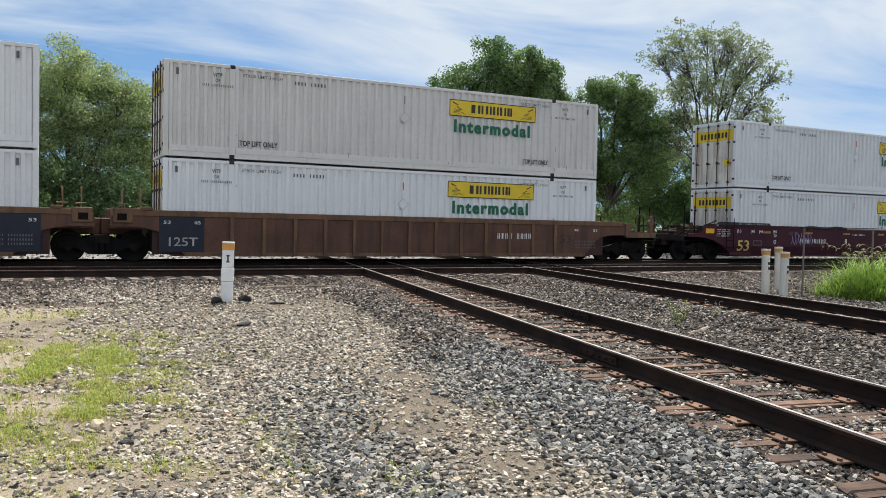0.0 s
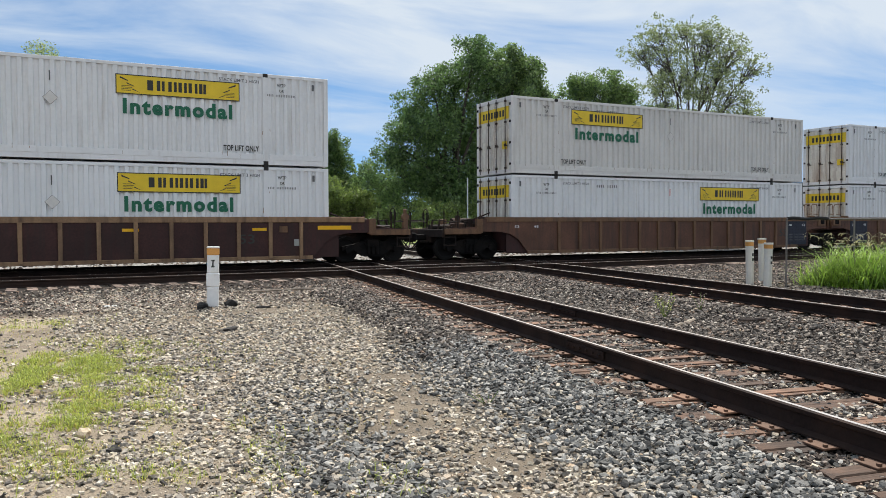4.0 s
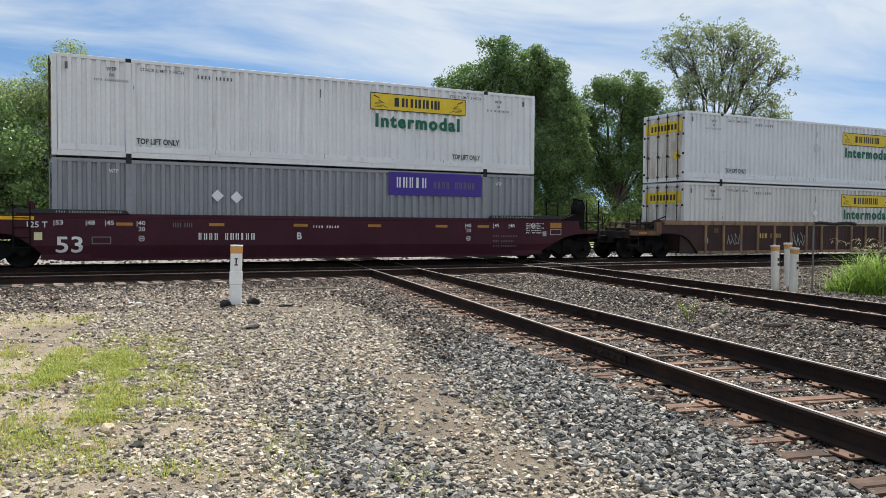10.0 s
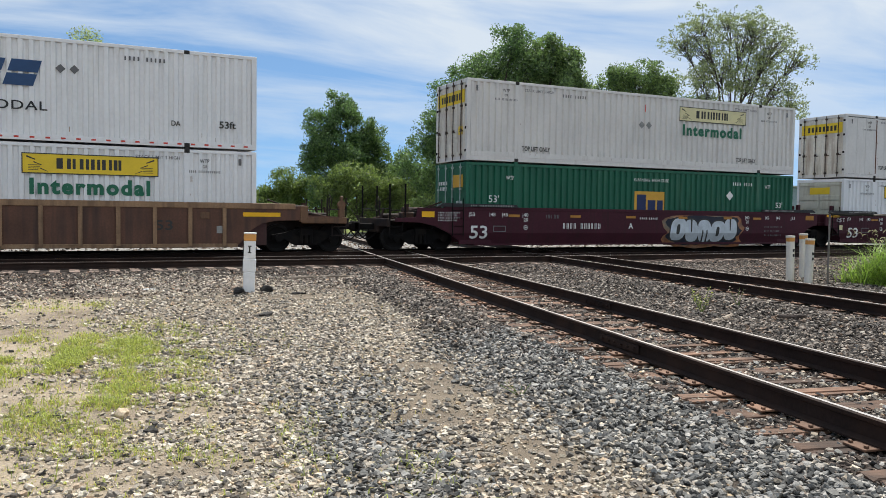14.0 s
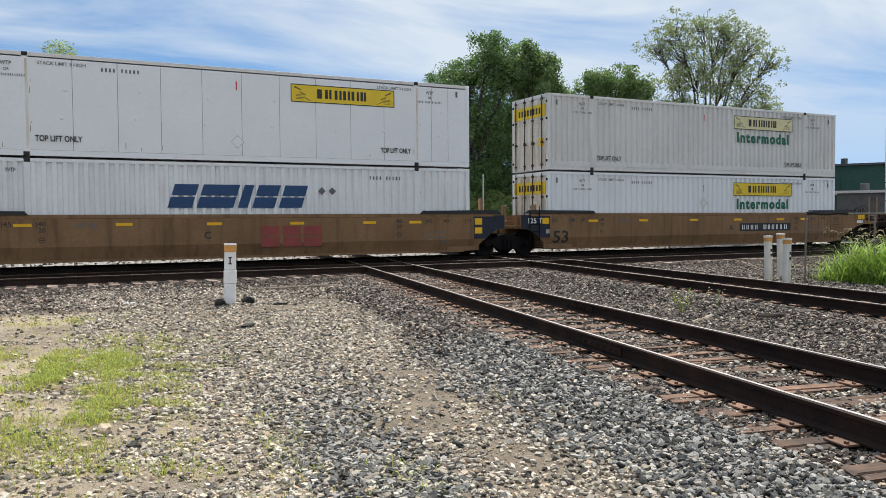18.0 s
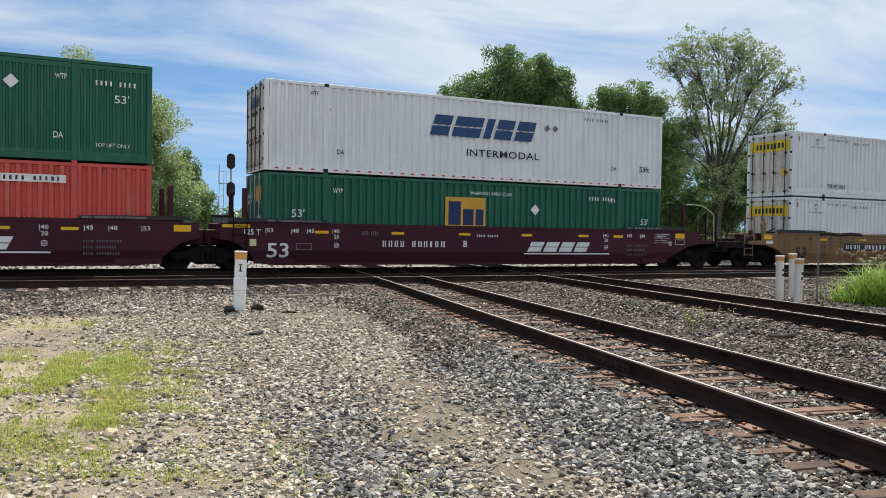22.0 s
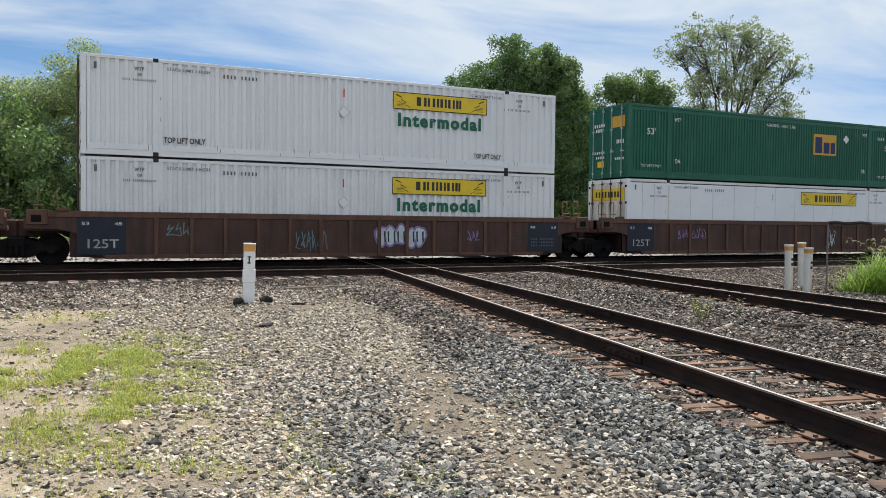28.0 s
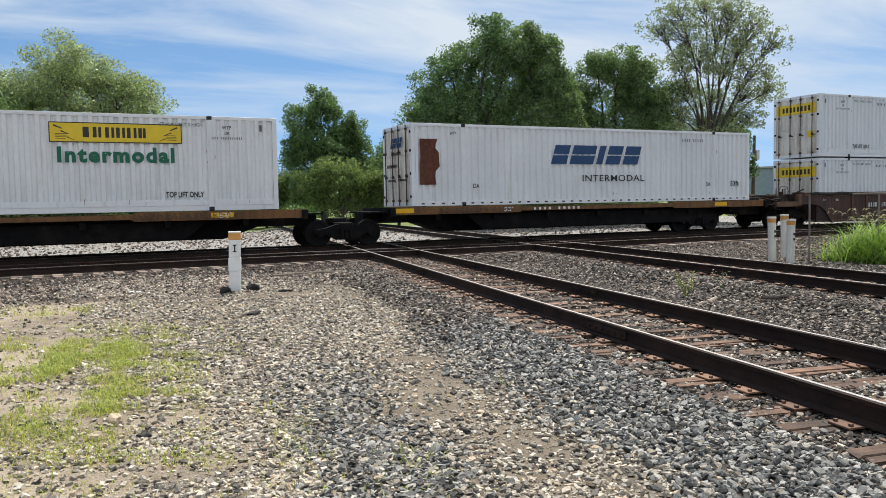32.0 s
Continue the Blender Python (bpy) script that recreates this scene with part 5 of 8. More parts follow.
def side_frame(bm):
    pts = [(-1.10, 0.40), (-1.10, 0.56), (-0.72, 0.62), (-0.34, 0.74), (0.34, 0.74), (0.72, 0.62), (1.10, 0.56), (1.10, 0.40), (0.70, 0.42), (0.36, 0.22), (-0.36, 0.22), (-0.70, 0.42)]
    prism(bm, pts, -0.07, 0.07)
    for x in (-0.89, 0.89):
        tube(bm, (x, -0.12, 0.44), (x, 0.0, 0.44), 0.12, n=12)
    for x in (-0.16, 0.0, 0.16):
        tube(bm, (x, -0.10, 0.28), (x, -0.10, 0.58), 0.062, n=8)
    box(bm, -0.30, 0.30, -0.13, 0.02, 0.58, 0.66)


def bolster(bm):
    box(bm, -0.22, 0.22, -1.15, 1.15, 0.52, 0.80, 0.03)
    box(bm, -0.30, 0.30, -0.3, 0.3, 0.78, 0.95, 0.03)
    for x in (-0.45, 0.45):
        box(bm, x - 0.05, x + 0.05, -0.9, 0.9, 0.36, 0.46)


WHEELS = []


def truck(car, x, where):
    t = put("truck", kept("bolster", bolster), M["black_steel"], car, "grimy black two-axle truck", at=(x, 1.295, 0))
    for s in (-1, 1):
        put("side_frame", kept(("side_frame",), side_frame), M["black_steel"], t, at=(0, s * 1.0, 0))
    for s in (-0.89, 0.89):
        w = put("wheelset", kept("wheelset", wheelset), M["wheel"], t, at=(s, 0, 0.44))
        WHEELS.append((w, where + x + s, s))


# well cars


def sill_outline(style, left, right):
    """Lower and upper edge of a car's side, from one end to the other."""
    lo, hi = 0.22, 1.53
    ends = []
    for coupled in (left, right):
        reach = 2.75 if coupled else 1.46
        if style == "ribbed":
            e = [(0.62, lo), (0.45, 0.42), (0.2, 0.72), (-0.15, 0.93), (-0.6, 1.04), (-reach, 1.06), (-reach, 1.34), (-reach + 0.25, hi - 0.02)] if not coupled else \
                [(0.62, lo), (0.45, 0.42), (0.2, 0.72), (-0.15, 0.93), (-0.6, 1.02), (-1.6, 1.04), (-reach, 1.04), (-reach, 1.16), (-1.5, 1.2), (-1.4, 1.48)]
        else:
            e = [(0.05, lo), (-0.25, 0.40), (-0.6, 0.70), (-0.85, 0.88), (-1.1, 0.97), (-reach + 0.1, 1.0), (-reach + 0.1, 1.5)] if not coupled else \
                [(0.0, lo), (-0.35, 0.40), (-0.8, 0.66), (-1.3, 0.88), (-1.8, 0.99), (-reach, 1.02), (-reach, 1.14), (-1.98, 1.18), (-1.92, 1.5)]
        ends.append(e)
    pts = [(x, z) for x, z in ends[0]] + [(CL - x, z) for x, z in reversed(ends[1])]
    return pts


def side_sill(style, left, right):
    def make(bm):
        prism(bm, sill_outline(style, left, right), -0.185, -0.125)
        if style == "smooth":
            # the lower third leans in under the car
            bmesh.ops.bisect_plane(bm, geom=bm.verts[:] + bm.edges[:] + bm.faces[:], plane_co=(0, 0, 0.64), plane_no=(0, 0, 1))
            for v in bm.verts:
                v.co.y += max(0, 0.64 - v.co.z) * 0.30
    return kept(("side_sill", style, left, right), make)


def top_chord(style):
    def make(bm):
        e = 1.2 if style == "ribbed" else 0.9
        box(bm, -e, CL + e, -0.215 if style == "ribbed" else -0.195, -0.03, 1.38 if style == "ribbed" else 1.44, 1.56, 0.012)
        if style == "ribbed":
            box(bm, 0.62, CL - 0.62, -0.205, -0.03, 0.18, 0.30, 0.012)
    return kept(("top_chord", style), make)


def rib(bm):
    prism(bm, [(-0.055, 0.24), (0.055, 0.24), (0.06, 1.40), (-0.06, 1.40)], -0.245, -0.186)


def well_inside(bm):
    box(bm, 0.3, CL - 0.3, -0.10, 2.69, 0.19, 0.262)
    for x in (-0.3, CL + 0.22):
        box(bm, x, x + 0.08, -0.10, 2.69, 0.30, 1.5)
    # added plates keep the arches dark where the white container would show
    for x in (-0.3, CL - 1.0):
        box(bm, x, x + 1.3, -0.11, -0.05, 0.24, 1.5)
    prism(bm, [(0.62, 0.22), (CL - 0.62, 0.22), (CL + 1.0, 1.1), (CL + 1.0, 1.5), (-1.0, 1.5), (-1.0, 1.1)], 2.715, 2.775)


def art_end(bm):
    """Shallow deck and joint over a shared truck, running from the bulkhead to -x."""
    box(bm, -1.45, -0.3, 0.05, 2.54, 0.98, 1.12, 0.02)
    box(bm, -1.66, -0.6, 0.85, 1.75, 0.80, 1.30, 0.03)
    for y in (0.18, 2.2):
        box(bm, -1.3, -0.9, y, y + 0.25, 1.12, 1.5, 0.02)


def joint_box(bm):
    """Stepped side boxes over a shared truck; dark plates make their pockets."""
    for y0, y1 in ((-0.235, -0.04), (2.63, 2.825)):
        box(bm, -1.40, -0.85, y0, y1, 1.16, 1.60, 0.02)
        box(bm, -0.62, -0.30, y0, y1, 1.54, 1.64, 0.015)
    box(bm, -1.30, -0.95, 0.1, 2.5, 1.12, 1.5, 0.03)


def joint_pocket(bm):
    # black plate on the box face in place of a pocket's shade
    box(bm, -1.28, -1.02, -0.243, -0.23, 1.24, 1.44)


def joint_rail(bm):
    """Looped hand rails that stand on the joint."""
    for x in (-1.12, -0.62):
        chain(bm, [(x, 0.05, 1.5), (x, 0.05, 2.1), (x + 0.02, 0.08, 2.19), (x + 0.02, 0.3, 2.19), (x, 0.34, 2.1), (x, 0.34, 1.5)], 0.022)
        tube(bm, (x - 0.12, 0.1, 1.72), (x + 0.16, 0.1, 1.72), 0.02, n=6)


def end_platform(bm):
    """Low deck of a coupled end, with its centre sill, brake gear and pipes."""
    box(bm, -3.0, -0.3, 0.85, 1.75, 0.62, 1.02, 0.03)
    box(bm, -2.95, -1.2, -0.08, 2.66, 1.02, 1.07, 0.01)
    box(bm, -3.02, -2.90, -0.12, 2.70, 0.84, 1.12, 0.01)
    box(bm, -1.45, -0.35, 0.75, 1.85, 1.02, 1.40, 0.03)
    tube(bm, (-1.95, 0.5, 1.22), (-1.25, 0.5, 1.22), 0.14, n=12)
    tube(bm, (-2.5, 1.9, 1.18), (-1.5, 1.9, 1.18), 0.11, n=10)
    tube(bm, (-2.4, 2.3, 1.08), (-2.4, 2.3, 1.75), 0.03, n=6)
    for k in range(14):
        a, b = k * math.tau / 14, (k + 1) * math.tau / 14
        tube(bm, (-2.46, 2.3 + 0.26 * math.cos(a), 1.62 + 0.26 * math.sin(a)), (-2.46, 2.3 + 0.26 * math.cos(b), 1.62 + 0.26 * math.sin(b)), 0.016, n=5, caps=False)
    chain(bm, [(-2.6 + 1.1 * k / 6, 0.3, 1.1 + 0.3 * math.sin(k / 6 * 1.9)) for k in range(7)], 0.02)
    chain(bm, [(-2.2 + 1.3 * k / 6, 0.9 - 0.1 * k, 1.12 + 0.18 * math.sin(k * 0.9)) for k in range(7)], 0.025)
    for p, q in (((-2.9, 0.1, 0.98), (-2.4, 0.9, 0.62)), ((-2.9, 2.5, 0.98), (-2.4, 1.7, 0.62)), ((-2.0, -0.05, 1.06), (-1.45, 0.5, 1.3))):
        tube(bm, p, q, 0.022, n=5)


def brake_gear(bm):
    """Reservoir, valve and levers that stand on the deck of a coupled end."""
    box(bm, -2.35, -1.95, 0.10, 0.55, 1.06, 1.34, 0.03)
    tube(bm, (-2.15, 0.3, 1.3), (-2.15, 0.3, 1.62), 0.09, n=8)
    tube(bm, (-1.9, 1.25, 1.36), (-1.1, 1.25, 1.36), 0.17, n=10)
    box(bm, -1.75, -1.5, 0.3, 0.8, 1.06, 1.5, 0.03)
    box(bm, -1.2, -0.9, 0.05, 0.5, 1.02, 1.58, 0.03)
    tube(bm, (-1.62, 0.2, 1.45), (-0.9, 0.1, 1.72), 0.03, n=6)
    tube(bm, (-2.5, 0.9, 1.1), (-1.6, 0.5, 1.5), 0.028, n=6)
    tube(bm, (-2.7, 2.1, 1.1), (-1.2, 2.2, 1.35), 0.05, n=6)
    for x in (-2.6, -2.3, -1.4):
        tube(bm, (x, 1.6, 1.05), (x + 0.1, 1.6, 1.48), 0.04, n=6)


def deck_edge(bm):
    """Channel along the side of a low deck, ending in a box post under the top chord."""
    box(bm, -2.92, -1.42, -0.19, -0.08, 0.94, 1.14, 0.01)
    box(bm, -1.62, -1.36, -0.215, -0.05, 0.98, 1.50, 0.012)
    box(bm, -1.56, -1.42, -0.222, -0.20, 1.10, 1.22)


def drain_plate(bm):
    box(bm, -0.14, 0.14, -0.012, 0.0, -0.10, 0.10, 0.01)


def brake_housing(bm):
    """Rounded brake-wheel housing on a bracket at the corner of a deck."""
    box(bm, -0.10, 0.10, -0.06, 0.10, 0.0, 0.42, 0.02)
    tube(bm, (0.0, -0.05, 0.44), (0.0, 0.09, 0.44), 0.13, n=12)
    box(bm, -0.05, 0.05, -0.04, 0.08, 0.5, 0.72, 0.02)


def upright(bm):
    tube(bm, (0, 0, 0), (0, 0, 0.73), 0.022, n=6)


def stirrup(bm):
    for x in (0.0, 0.47):
        tube(bm, (x, 0, 0.0), (x, 0, 0.55), 0.018, n=6)
    for z in (0.03, 0.32):
        tube(bm, (0, 0, z), (0.47, 0, z), 0.018, n=6)


def crossbar(bm):
    tube(bm, (0, 0, 0), (0, 0.95, 0), 0.018, n=6)


def handbar(bm):
    tube(bm, (0, 0, 0), (0.57, 0, 0), 0.018, n=6)


def tall_upright(bm):
    tube(bm, (0, 0, 0), (0, 0, 1.25), 0.03, n=6)


def guide_post(bm):
    box(bm, -0.075, 0.075, 0.0, 0.14, 0.0, 1.30, 0.015)
    box(bm, -0.11, 0.11, -0.02, 0.18, 0.0, 0.25, 0.015)


def brake_stand(bm):
    for y in (0.25, 0.55):
        prism(bm, [(CL + 1.3, 1.52), (CL + 2.1, 1.78), (CL + 2.15, 2.2), (CL + 2.5, 2.26), (CL + 2.5, 1.1), (CL + 2.2, 1.1), (CL + 1.85, 1.5)], y, y + 0.05)
    tube(bm, (CL + 2.3, 0.2, 2.0), (CL + 2.3, 0.62, 2.0), 0.2, n=12)
    box(bm, CL + 2.12, CL + 2.22, 0.28, 0.5, 2.15, 2.38)
    box(bm, CL + 2.36, CL + 2.46, 0.28, 0.5, 2.15, 2.34)


def short_post(bm):
    box(bm, -0.08, 0.08, 0.0, 0.14, 0.0, 0.78, 0.015)
    box(bm, -0.12, 0.12, -0.02, 0.16, 0.0, 0.3, 0.015)


def railings(c, mat, turned, tall=False):
    """Uprights, steps and bars round an end platform."""
    for fn, name, spots in ((tall_upright if tall else upright, "tall_post" if tall else "railing_post", [(x, y, 1.05) for y in (-0.10, 2.68) for x in (-2.92, -2.35)]), (stirrup, "step", [(-2.92, -0.10, 0.52), (-2.92, 2.68, 0.52)]),
                            (handbar, "handrail", [(-2.92, -0.10, 1.40), (-2.92, 2.68, 1.40)]), (crossbar, "crossbar", [(-2.92, -0.10, 1.45), (-2.92, 1.73, 1.45)])):
        for x, y, z in spots:
            ob = put(name, kept(name, fn), mat, c, at=(x, y, z))
            if turned:
                ob.matrix_local = Matrix.Translation((CL, 2.59, 0)) @ Matrix.Rotation(math.pi, 4, "Z") @ Matrix.Translation((x, y, z))


def coupler(bm):
    box(bm, -3.62, -2.9, 1.16, 1.43, 0.72, 0.94, 0.03)
    box(bm, -3.78, -3.55, 1.08, 1.51, 0.66, 1.0, 0.04)
    for k, y in enumerate((0.95, 1.7)):
        prev = None
        for j in range(9):
            u = j / 8
            p = (-2.95 - 0.8 * u, y + 0.05 * math.sin(u * 6), 0.72 - 0.34 * math.sin(u * math.pi))
            if prev:
                tube(bm, prev, p, 0.022, n=5, caps=False)
            prev = p


def grab_ladder(bm):
    for x in (-0.62, -0.2):
        tube(bm, (x, -0.235, 0.55), (x, -0.235, 1.85), 0.017, n=6)
    for z in (0.6, 0.88, 1.16, 1.42):
        tube(bm, (-0.62, -0.235, z), (-0.2, -0.235, z), 0.014, n=6)


def dark_shelf(bm):
    """Sloped black cover on the top chord over the well's end."""
    prism(bm, [(-1.2, 1.555), (2.05, 1.555), (1.95, 1.66), (-1.0, 1.68)], -0.235, -0.14)


def bent_rail(bm):
    """Pale grab rail that bends down from the head of the end post."""
    chain(bm, [(-1.35, -0.02, 2.62), (-1.9, -0.02, 2.62), (-2.25, -0.02, 2.58), (-2.6, -0.02, 2.40), (-2.86, -0.02, 2.22), (-2.88, -0.02, 1.08)], 0.022)


def mirrored(key, make):
    """The same piece turned about the car's middle."""
    def turned(bm):
        make(bm)
        bmesh.ops.transform(bm, matrix=Matrix.Translation((CL, 2.59, 0)) @ Matrix.Rotation(math.pi, 4, "Z"), verts=bm.verts)
    return kept(key, turned)


def scrawl(c, x, z, w, hgt, mat, seed):
    """A spray-painted tag: plain angular and curled strokes."""
    rng = random.Random(seed)
    bm = bmesh.new()
    n = max(3, round(w / 0.2))
    t = min(0.03, 0.085 * hgt)
    for k in range(n):
        x0, dx = x + k * w / n, w / n
        lift = hgt * rng.uniform(-0.06, 0.06)
        path = [(x0 + dx * rng.uniform(0.0, 0.35), z + lift + hgt * rng.uniform(0.0, 0.2)), (x0 + dx * rng.uniform(0.2, 0.6), z + lift + hgt * rng.uniform(0.8, 1.0)),
                (x0 + dx * rng.uniform(0.6, 1.05), z + lift + hgt * rng.uniform(0.45, 0.75)), (x0 + dx * rng.uniform(0.2, 0.6), z + lift + hgt * rng.uniform(0.3, 0.5)),
                (x0 + dx * rng.uniform(0.8, 1.2), z + lift + hgt * rng.uniform(0.0, 0.15))]
        rng.shuffle(path)
        for p, q in zip(path, path[1:]):
            d = Vector((q[0] - p[0], q[1] - p[1]))
            o = Vector((-d.y, d.x)).normalized() * t * rng.uniform(0.35, 0.6)
            d = d.normalized() * t * 0.3
            bm.faces.new([bm.verts.new((u, 0, v)) for u, v in ((p[0] - o.x - d.x, p[1] - o.y - d.y), (p[0] + o.x - d.x, p[1] + o.y - d.y), (q[0] + o.x + d.x, q[1] + o.y + d.y), (q[0] - o.x + d.x, q[1] - o.y + d.y))])
    for i, v in enumerate(bm.verts):
        v.co.y = -0.0003 * (i // 4)
    tagged(part("graffiti", bm, M[mat], c, at=(0, -0.192, 0)), kind="stuff")


def blob_letters(c, x, z, w, hgt, n, mat, edge, seed):
    """Large bubble shapes with dark outlines."""
    for layer, (m, grow) in enumerate(((edge, 0.07), (mat, 0.0))):
        bm = bmesh.new()
        r2 = random.Random(seed)
        for k in range(n):
            cx, cz = x + (k + 0.5) * w / n, z + hgt / 2 + r2.uniform(-0.05, 0.05)
            pts = []
            for j in range(14):
                a = j * math.tau / 14
                r = 1 + 0.16 * math.sin(3 * a + k * 1.7) + r2.uniform(-0.05, 0.05)
                pts.append((cx + (w / n * 0.56 * r + grow) * math.cos(a), cz + (hgt * 0.5 * r + grow) * math.sin(a)))
            bm.faces.new([bm.verts.new((u, -0.0007 * k, v)) for u, v in pts])
        part("graffiti", bm, M[m], c, "silver bubble graffiti", at=(0, -0.190 - 0.008 * layer, 0))
    bm = bmesh.new()
    for k in range(n):
        cx, cz = x + (k + 0.5) * w / n, z + hgt / 2
        for s in (-0.12, 0.1):
            bm.faces.new([bm.verts.new((u, 0, v)) for u, v in ((cx + s, cz - 0.2), (cx + s + 0.05, cz - 0.18), (cx + s + 0.04, cz + 0.2), (cx + s - 0.02, cz + 0.16))])
    part("graffiti", bm, M["ink"], c, at=(0, -0.206, 0))


def block_letters(c, x, z, w, hgt, n, seed):
    """Big silver block letters with black outlines over a sprayed dark and orange ground."""
    rng = random.Random(seed)

    def ragged(grow, k0):
        pts = []
        for j in range(40):
            a = j * math.tau / 40
            u, v = math.cos(a), math.sin(a)
            q = (abs(u) ** 6 + abs(v) ** 6) ** (-1 / 6)
            r = q * (1 + 0.05 * math.sin(7 * a + k0) + rng.uniform(-0.04, 0.04))
            pts.append((x + w / 2 + (w / 2 + grow) * u * r, min(1.36, z + hgt / 2 + (hgt / 2 + grow * 0.6) * v * r)))
        return pts

    def rounded(cx, cz, a, b, lean, p=3.2, m=18):
        pts = []
        for j in range(m):
            t = j * math.tau / m
            u, v = math.cos(t), math.sin(t)
            q = (abs(u) ** p + abs(v) ** p) ** (-1 / p)
            pts.append((cx + a * u * q + lean * b * v * q, cz + b * v * q))
        return pts
    for name, mat, pts, d in (("orange ground", "rust_orange", ragged(0.36, 1.0), 0.190), ("dark ground", "blue_panel", ragged(0.16, 2.0), 0.1915)):
        bm = bmesh.new()
        bm.faces.new([bm.verts.new((u, 0, v)) for u, v in pts])
        creased(part("graffiti", bm, M[mat], c, "sprayed graffiti ground", at=(0, -d, 0)), 0.64, 0.30)
    for k in range(n):
        cx, cz = x + (k + 0.5) * w / n, z + hgt / 2 + rng.uniform(-0.05, 0.05)
        a, b, lean = w / n * rng.uniform(0.50, 0.58), hgt * rng.uniform(0.44, 0.52), rng.uniform(-0.12, 0.16)
        for mat, f, d, p in (("ink", 1.10, 0.193, 3.0), ("silver_paint", 0.97, 0.1945, 3.0)):
            bm = bmesh.new()
            bm.faces.new([bm.verts.new((u, 0, v)) for u, v in rounded(cx, cz, a * f, b * f, lean, p)])
            creased(part("graffiti", bm, M[mat], c, "silver block graffiti letter", at=(0, -d - 0.0004 * k, 0)), 0.64, 0.30)
        bm = bmesh.new()
        kind = k % 3
        if kind == 0:
            bm.faces.new([bm.verts.new((u, 0, v)) for u, v in rounded(cx, cz, a * 0.22, b * 0.45, lean)])
        else:
            top = 1 if kind == 1 else -1
            for s in (-0.3, 0.3) if kind == 2 else (-0.05,):
                q = ((cx + (s - 0.06) * a, cz - top * b * 0.1), (cx + (s + 0.09) * a, cz - top * b * 0.1), (cx + (s + 0.14) * a, cz + top * b * 0.97), (cx + (s - 0.1) * a, cz + top * b * 0.97))
                bm.faces.new([bm.verts.new((u, 0, v)) for u, v in q])
        creased(part("graffiti", bm, M["ink"], c, at=(0, -0.1965 - 0.0004 * k, 0)), 0.64, 0.30)


def mark_ring(bm):
    """A small painted ring with a bar across it."""
    ring = [[bm.verts.new((r * math.cos(k * math.tau / 16), 0, r * math.sin(k * math.tau / 16))) for k in range(16)] for r in (0.065, 0.085)]
    for k in range(16):
        j = (k + 1) % 16
        bm.faces.new((ring[0][k], ring[0][j], ring[1][j], ring[1][k]))
    bm.faces.new([bm.verts.new(p) for p in ((-0.045, 0, -0.012), (0.045, 0, -0.012), (0.045, 0, 0.012), (-0.045, 0, 0.012))])


def tape(bm):
    box(bm, 0, 0.46, -0.004, 0.0, 0, 0.09)


